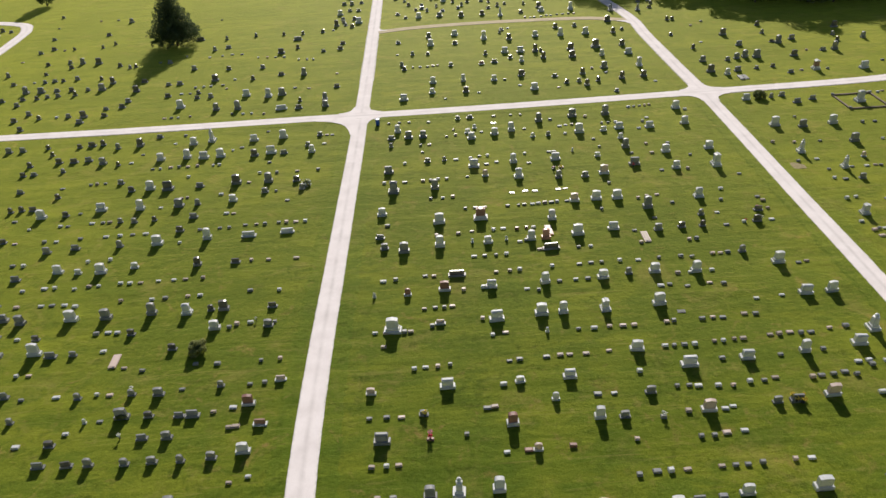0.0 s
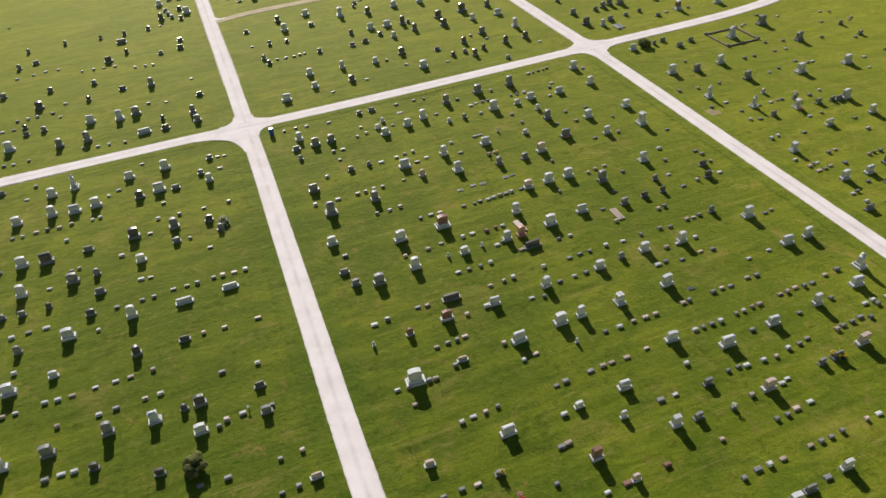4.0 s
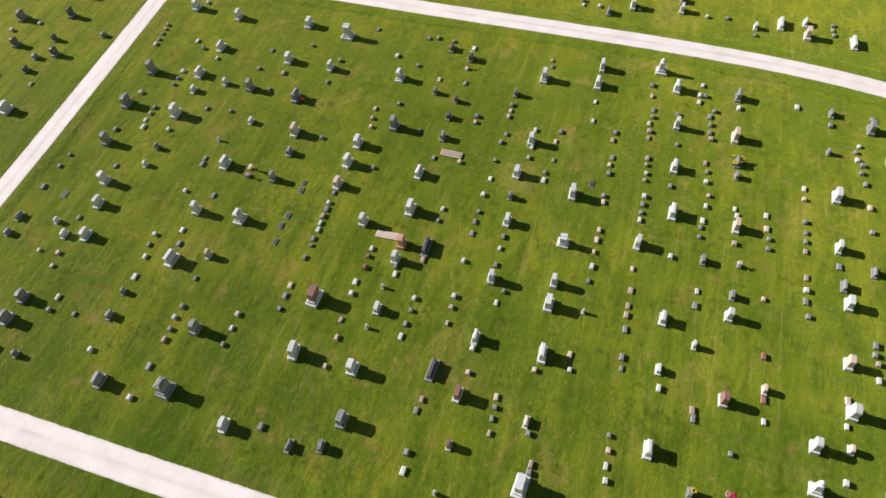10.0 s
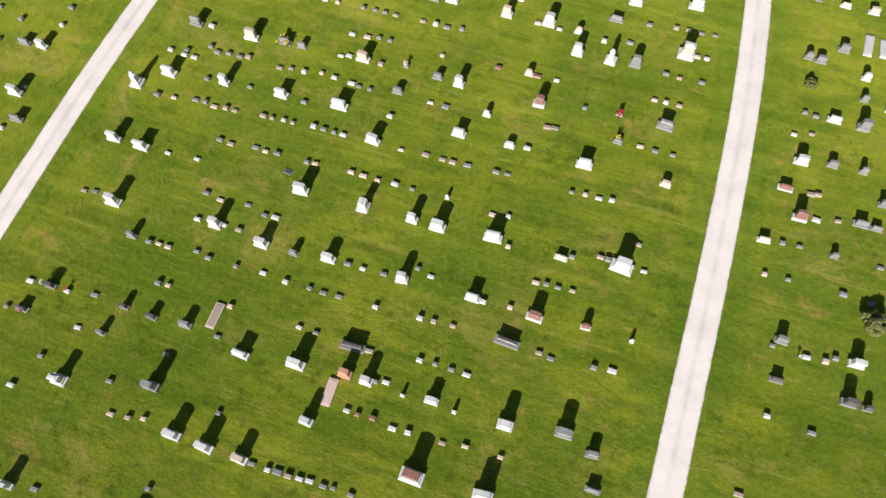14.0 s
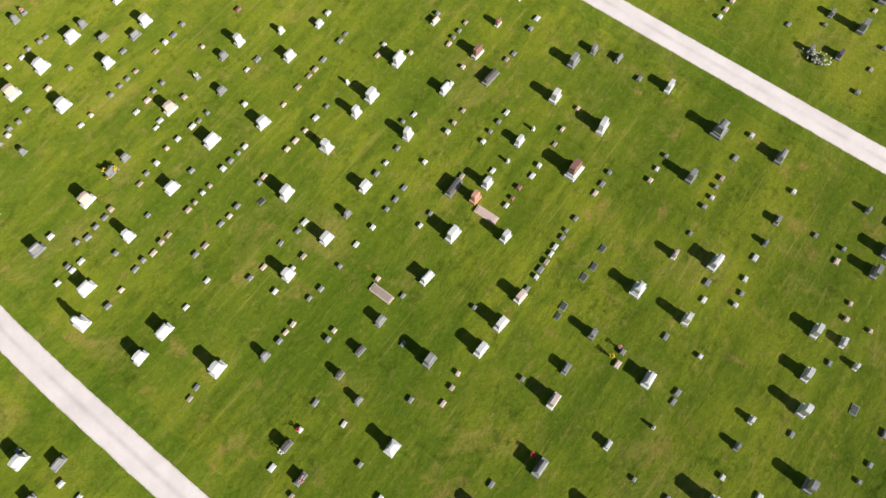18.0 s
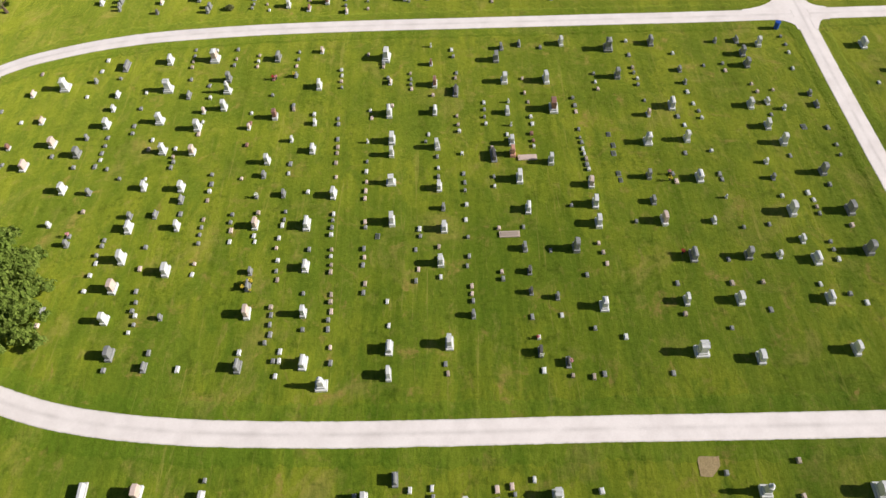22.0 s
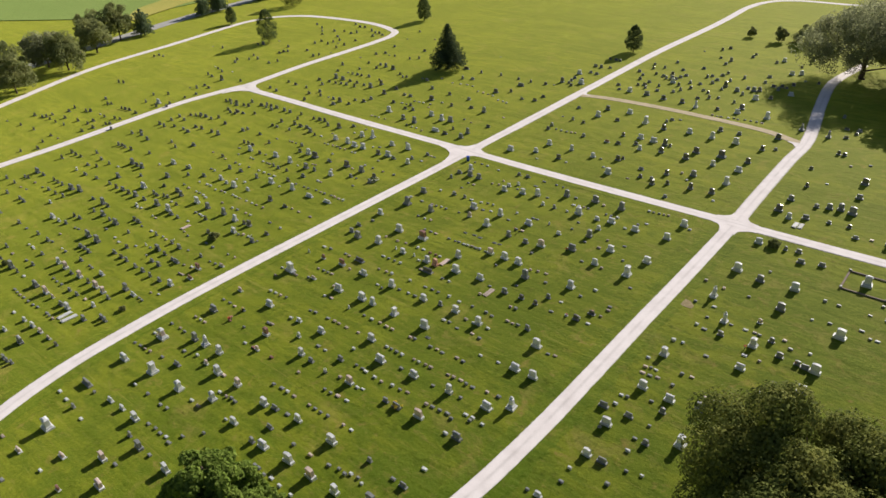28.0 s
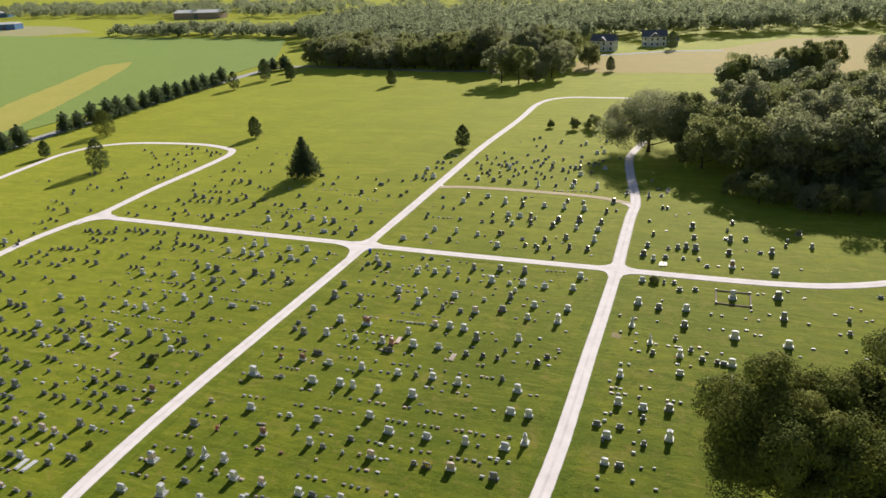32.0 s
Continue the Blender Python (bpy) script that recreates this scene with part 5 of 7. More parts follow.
row(76.6, [("mg", -96.01, 0.24), ("md", -90.6, -0.15)])
row(78.1, [("Mw", -92.59, 0.21), ("md", -88.23, -0.27)])
row(79.6, [("md", -89.7, -0.02)])
row(81.6, [("md", -117.94, -0.01), ("md", -116.37, 0.48), ("mg", -99.52, -0.58)])
row(83.9, [("md", -96.74, -0.38), ("md", -90.53, 0.44)])
row(87.7, [("mg", -90.65, -0.02)])
row(90.2, [("sg", -96.67, -0.4), ("mg", -94.91, 0.48)])
row(92.8, [("md", -94.94, 0.31), ("md", -92.33, -0.24)])
row(99.0, [("md", -102.63, 0.42), ("mg", -100.33, 0.05), ("Md", -95.14, -0.43)])
row(101.1, [("md", -133.52, 0.28), ("md", -89.87, -0.3)])
row(103.1, [("mg", -133.61, -0.01), ("mg", -131.0, -0.26), ("mg", -101.9, 0.24)])
row(104.8, [("sw", -107.61, 0.37), ("md", -105.15, -0.46), ("sw", -99.1, 0.02)])
row(111.0, [("mg", -106.4, 0.02)])
row(113.1, [("md", -108.29, 0.0)])
row(115.7, [("mg", -105.46, -0.44), ("mg", -97.31, 0.35)])
row(117.6, [("sn", -127.84, 0.67), ("mg", -103.53, -0.73)])
row(118.6, [("mg", -123.53, 0.19), ("md", -107.69, -0.03), ("md", -96.37, -0.15)])
row(124.5, [("md", -103.12, 0.05)])
row(126.8, [("md", -116.56, 0.27), ("md", -103.27, -0.49), ("mg", -102.32, 0.28)])
row(128.1, [("Mg", -115.87, 0.4), ("mg", -91.64, -0.33)])
row(130.4, [("mg", -106.41, 0.24), ("md", -98.07, 0.54), ("md", -91.15, -0.81)])
row(133.5, [("sp", -114.72, 0.34), ("sg", -90.11, -0.29)])
row(137.9, [("mg", -102.46, 0.03), ("md", -92.71, 0.0)])
row(139.5, [("md", -98.23, -0.02)])
row(141.3, [("md", -102.59, -0.51), ("sg", -96.02, 0.43), ("md", -92.85, -0.02)])
row(142.1, [("md", -98.63, 0.01)])
row(144.6, [("mg", -98.44, 0.03)])

# graves outside the bend of the lane
row(26.1, [("bw", 45.48, 0.0)])
row(30.4, [("Mp", 45.52, 0.0)])
row(27.9, [("sg", 46.35, 0.0)])
row(28.0, [("sn", 47.17, 0.0)])
row(28.0, [("sg", 47.87, 0.0)])
row(30.6, [("mw", 47.60, 0.0)])
row(35.3, [("mw", 45.85, 0.0)])
row(32.9, [("bw", 46.90, 0.0)])
row(35.3, [("sg", 44.65, 0.0)])

# the section west of the long lane
# part of the md stones are grey ones coloured dark for their shaded side
row(7.0, [("sw", -43.22, -0.17), ("sg", -32.77, 0.05), ("sw", -25.20, 0.37)])
row(8.4, [("mw", -79.88, 0.37), ("md", -74.02, 0.17), ("mg", -72.46, 0.41), ("mg", -71.02, 0.45), ("Mg", -67.66, 0.39), ("Mw", -64.33, 0.33), ("mg", -60.42, 0.48), ("mg", -56.63, 0.40), ("md", -53.97, 0.53), ("sg", -41.37, 0.66), ("sn", -39.73, 0.65)])
row(9.8, [("Mg", -51.75, -0.56), ("sw", -49.69, -0.61), ("sw", -45.75, -0.64), ("sw", -43.55, -0.41), ("sn", -38.36, -0.59), ("Mp", -36.11, -0.51), ("md", -31.58, -0.49), ("Mg", -24.56, -0.18), ("mw", -18.30, -0.08)])
row(11.2, [("Mw", -75.85, 0.27), ("mg", -71.50, 0.20), ("Mp", -67.66, 0.40), ("Mp", -64.17, 0.22), ("md", -51.73, 0.46), ("Mg", -49.87, 0.69), ("Mg", -45.09, 0.51)])
row(12.6, [("Mg", -43.19, -0.60), ("md", -40.13, -0.58), ("mg", -38.39, -0.66), ("mw", -35.94, -0.62), ("mw", -31.80, -0.67), ("Mg", -29.32, -0.65), ("Mw", -27.15, -0.62), ("mw", -24.82, -0.60), ("mg", -21.59, -0.50), ("mg", -18.46, -0.34), ("mg", -17.48, -0.34), ("mg", -16.65, -0.14)])
row(14.0, [("md", -80.57, 0.06), ("Mg", -76.21, -0.48), ("mg", -72.89, 0.13), ("mw", -63.96, 0.23), ("Mg", -49.82, 0.50), ("mp", -48.06, 0.70), ("mp", -38.39, 0.66), ("mp", -36.44, 0.65)])
row(15.4, [("mp", -46.50, -0.55), ("mp", -43.20, -0.54), ("mp", -40.72, -0.69), ("mp", -34.81, -0.68), ("Mg", -30.59, -0.49), ("mg", -27.27, -0.63), ("mw", -24.70, -0.54), ("Mg", -20.19, -0.42)])
row(16.8, [("mg", -79.04, -0.01), ("mg", -76.42, 0.02), ("mg", -72.96, -0.12), ("mw", -69.51, -0.06), ("mw", -64.28, 0.12), ("mw", -44.72, 0.28), ("sw", -27.93, 0.57), ("mw", -24.74, 0.64)])
row(18.2, [("mw", -22.46, -0.64), ("mp", -20.29, -0.58), ("mp", -17.93, -0.54), ("md", -15.71, -0.62)])
row(19.6, [("sg", -40.79, 0.14), ("sg", -33.95, 0.35), ("sg", -32.91, 0.25), ("sn", -31.80, 0.20), ("sg", -30.66, 0.25), ("sg", -29.06, 0.15), ("sg", -27.64, 0.22), ("sg", -26.56, 0.38), ("sg", -23.92, 0.48), ("sg", -23.11, 0.42), ("sn", -22.00, 0.41)])
row(21.0, [("Mw", -78.61, 0.39), ("mg", -68.84, 0.44), ("Mg", -53.30, 0.51), ("fw", -21.45, 0.38), ("fw", -20.19, 0.39)])
row(22.4, [("sw", -65.20, 0.07), ("sw", -62.46, -0.52), ("sw", -61.20, 0.12), ("sw", -60.52, -0.60), ("mp", -56.77, -0.62), ("mp", -54.24, -0.64), ("mg", -50.09, -0.48), ("sg", -48.07, -0.10), ("md", -45.18, 0.00), ("Mg", -40.84, -0.10), ("md", -38.73, -0.10), ("sw", -36.63, -0.04), ("Mg", -32.38, -0.09), ("Mp", -29.21, -0.04), ("mp", -27.18, -0.01), ("mg", -24.34, -0.08), ("Mw", -22.71, -0.01), ("mg", -18.28, 0.09)])
row(23.8, [("Mw", -76.66, 0.11), ("sw", -75.25, 0.15), ("Mg", -69.95, 0.09), ("mg", -64.49, 0.29), ("mg", -61.71, 0.27), ("mg", -56.95, 0.32), ("sn", -45.18, 0.42), ("mg", -16.60, 0.39), ("mg", -15.60, 0.32)])
row(25.2, [("sw", -69.89, -0.31), ("mg", -48.25, -0.62), ("sg", -41.03, -0.57), ("mg", -38.86, -0.54), ("sg", -32.20, -0.37), ("sg", -30.97, -0.48), ("sg", -29.50, -0.45), ("mg", -27.03, -0.45), ("mg", -25.01, -0.37), ("sp", -22.92, -0.17), ("mw", -20.28, -0.31)])
row(26.6, [("md", -76.33, -0.20), ("Mg", -72.03, -0.06), ("sg", -70.44, 0.04), ("md", -63.97, 0.16), ("md", -62.55, 0.16), ("sw", -45.94, 0.49), ("sw", -44.68, 0.54), ("sw", -43.85, 0.37), ("mg", -40.98, 0.43), ("mg", -31.43, 0.54), ("mg", -20.35, 0.50)])
row(28.0, [("Mw", -36.01, -0.62), ("Mp", -33.65, -0.67), ("Mp", -29.36, -0.60), ("md", -26.83, -0.56), ("Mp", -24.66, -0.48), ("Mp", -22.46, -0.56)])
row(29.4, [("mg", -75.31, -0.21), ("Mg", -69.00, -0.18), ("mg", -65.56, -0.27), ("mg", -62.41, -0.34), ("mg", -55.19, 0.02), ("sg", -52.06, -0.09), ("mg", -48.31, 0.23), ("mg", -44.72, 0.24), ("sg", -43.66, 0.48), ("sw", -40.11, 0.33), ("sg", -38.69, 0.26), ("mg", -33.99, 0.47), ("sg", -31.30, 0.46), ("sg", -30.36, 0.37), ("mw", -27.28, 0.36), ("Mg", -20.51, 0.43), ("mw", -18.29, 0.35), ("sg", -16.86, 0.44), ("sg", -16.00, 0.33)])
row(32.2, [("sn", -45.25, -0.34), ("mg", -38.20, -0.28), ("mg", -36.88, -0.26), ("mg", -35.51, -0.35), ("sn", -16.77, -0.60), ("sw", -15.44, -0.16)])
row(33.6, [("md", -73.61, -0.42), ("mg", -69.79, -0.26), ("mg", -65.00, 0.09), ("mg", -63.36, 0.01), ("Mw", -52.32, 0.26), ("mw", -50.13, 0.31), ("mg", -48.27, 0.65), ("mg", -31.81, 0.60), ("md", -29.62, 0.52), ("mg", -27.94, 0.46), ("mg", -25.17, 0.36), ("mg", -23.09, 0.38), ("mg", -20.90, 0.30), ("mg", -18.60, 0.41)])
row(35.0, [("sg", -45.30, -0.57), ("sg", -44.41, -0.41), ("Mg", -40.62, -0.63), ("Mg", -37.63, -0.66), ("Mw", -16.26, -0.57)])
row(36.4, [("mg", -76.96, -0.28), ("mg", -73.38, -0.29), ("sn", -70.22, -0.43), ("sg", -68.39, -0.19), ("mw", -58.68, -0.08), ("md", -49.64, -0.03), ("mg", -48.09, 0.18), ("sw", -36.47, 0.37), ("sw", -34.52, -0.06), ("md", -31.80, -0.17), ("mg", -24.61, 0.00), ("mg", -22.62, -0.07), ("sn", -17.87, 0.55), ("sn", -17.36, 0.64)])
row(37.8, [("sg", -66.71, 0.67), ("sg", -40.40, -0.47), ("sw", -31.00, -0.45), ("tw", -29.90, 0.66), ("mg", -21.16, 0.69), ("mr", -15.44, -0.69)])
row(39.2, [("mg", -74.46, -0.65), ("md", -73.45, -0.45), ("sn", -70.07, -0.68), ("mg", -64.53, -0.51), ("md", -61.75, -0.56), ("mg", -59.18, -0.34), ("mg", -48.59, 0.20), ("Mg", -45.78, 0.38), ("mg", -43.04, 0.13), ("Mg", -41.05, 0.12), ("mg", -36.18, -0.24), ("sg", -28.69, -0.70), ("Mg", -26.98, -0.39), ("md", -24.78, -0.49), ("mg", -22.27, -0.67), ("sn", -19.53, -0.46), ("sw", -18.00, -0.10), ("Mr", -16.77, 0.18)])
row(40.6, [("Mg", -74.73, 0.47), ("mg", -72.40, 0.60), ("md", -67.98, 0.69), ("md", -66.42, 0.64), ("mg", -64.54, 0.64), ("mg", -31.56, 0.68), ("mg", -24.68, 0.56)])
row(42.0, [("Mg", -61.21, -0.60), ("Mg", -58.95, -0.09), ("mg", -53.54, -0.25), ("Mg", -50.12, -0.13), ("md", -48.39, -0.18), ("md", -39.61, -0.03), ("mg", -38.21, -0.04), ("sg", -36.46, -0.47), ("sw", -33.50, -0.42), ("sw", -30.05, -0.40), ("sp", -28.93, -0.56), ("mg", -27.01, -0.65), ("sg", -22.85, -0.40), ("mg", -19.58, -0.28), ("sg", -17.11, -0.31), ("sg", -15.87, -0.22), ("mp", -14.53, -0.02)])
row(44.8, [("mw", -44.43, 0.32), ("sw", -43.62, -0.05), ("sw", -42.79, 0.25), ("sw", -38.28, -0.22), ("sp", -37.16, -0.27), ("sn", -28.82, -0.07), ("sg", -27.07, -0.55), ("sg", -22.48, -0.17), ("sg", -20.51, -0.30), ("sg", -16.66, -0.23), ("sp", -14.99, -0.13)])
row(46.2, [("mw", -69.22, 0.06), ("mg", -65.55, 0.00), ("mg", -61.83, 0.45), ("mg", -57.19, 0.64), ("md", -54.53, 0.53), ("md", -50.34, 0.67), ("mg", -36.21, 0.67), ("mg", -34.18, 0.68), ("fp", -29.97, -0.52), ("md", -25.11, 0.65)])
row(47.6, [("Mg", -52.52, -0.65), ("Mg", -48.18, -0.58), ("mg", -45.47, -0.45), ("Mg", -41.51, -0.20), ("Mw", -37.85, -0.26), ("sw", -31.54, -0.44)])
row(49.0, [("mg", -69.75, -0.12), ("md", -67.40, 0.48), ("Mg", -58.75, 0.41), ("mg", -46.19, 0.52), ("mg", -45.06, 0.49), ("sw", -40.51, 0.60), ("md", -38.69, 0.44), ("sw", -31.11, 0.69), ("md", -29.68, 0.34), ("Mw", -21.86, 0.44), ("sg", -20.50, 0.44), ("mg", -16.80, 0.33)])
row(50.4, [("Mw", -50.27, -0.55), ("md", -43.63, -0.37), ("mg", -42.69, -0.23), ("sg", -33.14, -0.65), ("sw", -32.03, -0.58), ("sp", -19.88, -0.54), ("sw", -18.61, -0.43), ("sg", -16.29, -0.54)])
row(51.8, [("mg", -70.10, 0.09), ("mg", -66.50, -0.12), ("sw", -63.60, 0.17), ("mg", -55.61, 0.55), ("md", -47.61, 0.69), ("Mg", -41.31, 0.27), ("Mw", -36.40, 0.35), ("Mg", -32.98, 0.27), ("Mg", -28.63, 0.51), ("Lw", -25.15, 0.28), ("md", -22.87, 0.49), ("Md", -21.62, 0.50), ("md", -16.87, 0.41)])
row(53.2, [("Mg", -43.33, -0.56)])
row(54.6, [("Mg", -62.66, -0.01), ("md", -60.86, -0.05), ("Mg", -59.16, -0.03), ("Mg", -50.84, 0.53), ("sg", -44.94, 0.43), ("sp", -42.96, 0.12), ("sw", -40.49, 0.10), ("sg", -39.40, 0.09), ("sw", -38.10, -0.03), ("sw", -36.90, -0.34), ("sn", -32.49, 0.11), ("sw", -29.36, -0.02), ("sg", -28.05, 0.08), ("sp", -25.81, 0.19), ("sw", -24.58, 0.20), ("sg", -19.58, 0.44), ("sw", -16.63, 0.24)])
row(57.4, [("sw", -57.52, 0.11), ("mg", -48.13, 0.54), ("sw", -43.60, 0.05), ("sw", -41.43, 0.26), ("sw", -40.34, 0.26), ("sw", -38.16, -0.15), ("sn", -36.76, 0.15), ("sw", -35.76, 0.15), ("sw", -33.56, 0.35), ("sw", -32.56, 0.25), ("sn", -31.46, 0.25), ("sw", -29.65, 0.36), ("sw", -28.04, 0.37), ("sn", -26.83, 0.37), ("sn", -25.00, 0.39)])
row(58.8, [("mg", -64.67, 0.66), ("Mw", -55.68, 0.69)])
row(60.2, [("mg", -51.23, -0.52), ("mw", -50.84, -0.16), ("mg", -45.26, -0.69), ("Mw", -41.17, 0.33), ("mw", -38.89, -0.06), ("Mw", -36.40, -0.15), ("mw", -33.00, 0.37), ("Md", -26.19, 0.11), ("md", -22.13, 0.13), ("sp", -20.49, 0.33), ("sp", -18.64, 0.23), ("sn", -15.65, 0.20)])
row(61.6, [("sw", -45.64, 0.60), ("sw", -38.65, 0.64)])
row(63.0, [("sg", -46.86, -0.70), ("sw", -36.25, -0.64)])
row(64.4, [("mg", -63.15, 0.16), ("mg", -44.11, 0.21), ("mg", -41.10, 0.64), ("mg", -36.09, 0.56), ("Mw", -31.88, 0.67), ("sw", -29.39, 0.56)])
row(65.8, [("Mw", -26.38, -0.27), ("bw", -21.69, -0.33), ("bw", -17.38, -0.04)])
row(67.2, [("mg", -60.67, 0.14), ("sn", -53.83, 0.26), ("md", -50.28, 0.11), ("sp", -48.81, -0.28), ("sg", -45.43, -0.27), ("sw", -44.01, -0.37), ("sg", -41.39, -0.05), ("sw", -38.47, 0.06), ("sw", -36.86, 0.06), ("sg", -35.45, 0.16), ("sw", -33.94, 0.15), ("md", -30.03, 0.32), ("sg", -27.73, 0.29), ("sg", -25.44, 0.34), ("sg", -24.35, 0.32), ("sg", -22.56, 0.66), ("sn", -21.27, 0.63), ("sg", -20.28, 0.61), ("sw", -15.63, 0.68)])
row(68.6, [("sg", -18.70, -0.65), ("sp", -17.81, -0.67), ("sp", -16.72, -0.69)])
row(70.0, [("sw", -48.52, -0.05), ("sw", -44.94, 0.27), ("sg", -44.03, 0.17), ("sw", -41.30, 0.49), ("sg", -39.99, 0.48), ("sn", -39.18, 0.48), ("mg", -37.87, 0.36), ("mg", -36.14, 0.15), ("md", -33.82, 0.32), ("mg", -29.19, 0.44)])
row(71.4, [("sg", -51.20, 0.64), ("sw", -25.40, -0.58), ("sn", -24.51, -0.70)])
row(72.8, [("Mw", -48.14, -0.21), ("md", -45.29, -0.09), ("sg", -43.67, 0.23), ("Mw", -36.37, 0.45), ("sw", -33.93, 0.41), ("Mg", -31.70, 0.56), ("mg", -29.48, 0.70), ("sg", -18.44, 0.25)])
row(74.2, [("md", -52.77, 0.24), ("md", -51.53, 0.44), ("md", -50.10, 0.39), ("Mw", -41.26, -0.57), ("Mw", -25.20, -0.34)])
row(75.6, [("sn", -31.92, -0.34), ("sn", -31.22, -0.25), ("sw", -27.09, 0.03), ("mg", -21.56, -0.05), ("sg", -20.20, 0.01), ("mg", -16.98, 0.23)])
row(77.0, [("md", -48.21, 0.45)])
row(78.4, [("md", -39.06, -0.33), ("Mw", -36.71, -0.08), ("Md", -34.34, -0.44), ("mg", -30.35, -0.23), ("Md", -25.72, 0.06), ("sp", -24.13, 0.01), ("Mg", -21.57, -0.07), ("md", -17.95, -0.38)])
row(79.8, [("mg", -53.91, -0.32), ("sg", -48.65, 0.08), ("sg", -45.17, 0.66), ("mg", -41.19, 0.58)])
row(81.2, [("sn", -44.39, -0.62), ("sg", -43.30, -0.60), ("sw", -32.58, -0.17), ("sw", -23.16, -0.32), ("sg", -20.89, -0.49), ("sn", -18.24, -0.46), ("sg", -15.49, -0.41)])
row(84.0, [("mg", -54.35, 0.42), ("sg", -38.16, -0.03), ("sw", -37.13, -0.04), ("sp", -35.79, 0.15), ("sg", -34.65, 0.13), ("sp", -33.41, 0.00), ("sn", -32.17, 0.08), ("sw", -29.99, -0.08), ("sw", -29.17, 0.00), ("sg", -22.39, -0.22)])
row(85.4, [("mg", -50.58, -0.54), ("md", -43.47, 0.48)])
row(86.8, [("Mg", -45.80, -0.11), ("sw", -41.81, -0.47), ("Mw", -37.85, 0.03), ("Mw", -34.23, 0.09), ("Mw", -31.83, -0.29), ("Mw", -29.55, -0.15), ("Md", -24.82, -0.56), ("Mw", -22.61, -0.04), ("mg", -20.80, -0.42), ("Mw", -16.94, -0.52)])
row(88.2, [("md", -52.31, -0.40), ("md", -50.20, -0.50), ("mg", -48.23, -0.31), ("sg", -40.96, 0.55), ("sw", -28.24, 0.06), ("mg", -17.73, 0.17), ("sw", -15.46, 0.43)])
row(89.6, [("sg", -27.12, -0.58)])
row(91.0, [("mg", -45.35, 0.43), ("Mw", -34.45, 0.25), ("Mw", -25.80, 0.33), ("Mw", -21.63, 0.59), ("mg", -16.36, 0.52), ("sp", -15.38, 0.52), ("sg", -14.59, 0.43)])
row(92.4, [("md", -49.61, 0.45), ("md", -48.04, 0.55), ("Md", -42.30, -0.50), ("sw", -37.24, -0.67), ("ow", -31.96, -0.42)])
row(93.8, [("mg", -40.20, 0.55), ("sg", -36.44, 0.56), ("sg", -24.27, 0.19)])

FLOWERS = [("yellow", 26.72, 35.67), ("yellow", 27.12, 35.58), ("yellow", 15.61, 76.38), ("red", -1.94, 34.32), ("pink", -1.94, 34.71), ("red", 24.65, 75.74), ("white", -16.2, 76.63), ("red", -1.94, 34.41), ("yellow", 27.22, 35.48), ("yellow", 27.5, 36.19), ("yellow", 26.61, 36.16), ("white", 24.9, 40.86), ("red", 33.15, 61.67), ("pink", 35.48, 64.19), ("white", 34.95, 61.79), ("yellow", 15.61, 76.48), ("pink", 14.72, 76.5), ("yellow", 26.52, 36.06), ("white", -50.79, 84.76), ("white", -27.12, 41.75), ("white", 16.14, 35.06), ("red", 59.11, 69.23), ("red", 53.53, 68.65), ("pink", 20.5, 17.36), ("white", -18.09, 50.18), ("white", -26.4, 36.57), ("yellow", -2.31, 36.75)]
SHRUBS = [(48.44, 94.76, 1.0), (-42.7, 22.1, 0.6), (-16.0, 26.9, 0.55), (-26.9, 38.8, 0.5)]

spread_out("outlying_grave_markers", "s", "many small grey grave markers in the outer sections", "grave markers")
spread_out("outlying_headstones", "m", "many low granite headstones in the outer sections", "headstones")


# ---- trees ----
def leaf_mesh(name, mat, centres, radii, count, size, rng, flat=0.0, droop=0.0):
    """Clumps of small bent leaf sprays: count sprays round every centre."""
    n = len(centres) * count
    c = np.repeat(np.asarray(centres), count, 0)
    r = np.repeat(np.asarray(radii), count)
    d = rng.normal(size=(n, 3))
    d /= np.linalg.norm(d, axis=1)[:, None]
    pos = c + d * (r * rng.uniform(0.78, 1.06, n))[:, None] * np.array([1, 1, 1 - 0.35 * flat])
    nrm = d + rng.normal(size=(n, 3)) * 0.38 + np.array([0, 0, 0.3])
    nrm /= np.linalg.norm(nrm, axis=1)[:, None]
    t = np.cross(nrm, rng.normal(size=(n, 3)))
    t /= np.linalg.norm(t, axis=1)[:, None]
    b = np.cross(nrm, t)
    s = (size * rng.uniform(0.6, 1.4, n))[:, None]
    tip = np.array([0, 0, -droop]) * s
    v = np.stack([pos - t * s * 0.5, pos - b * s * 0.34 + nrm * s * 0.10, pos + t * s * 0.55 + tip, pos + b * s * 0.34 + nrm * s * 0.10], 1).reshape(-1, 3)
    me = bpy.data.meshes.new(name)
    me.vertices.add(n * 4)
    me.vertices.foreach_set("co", v.astype(np.float32).ravel())
    me.loops.add(n * 4)
    me.loops.foreach_set("vertex_index", np.arange(n * 4, dtype=np.int32))
    me.polygons.add(n)
    me.polygons.foreach_set("loop_start", np.arange(0, n * 4, 4, dtype=np.int32))
    me.polygons.foreach_set("loop_total", np.full(n, 4, dtype=np.int32))
    me.update(calc_edges=True)
    me.materials.append(mat)
    return me


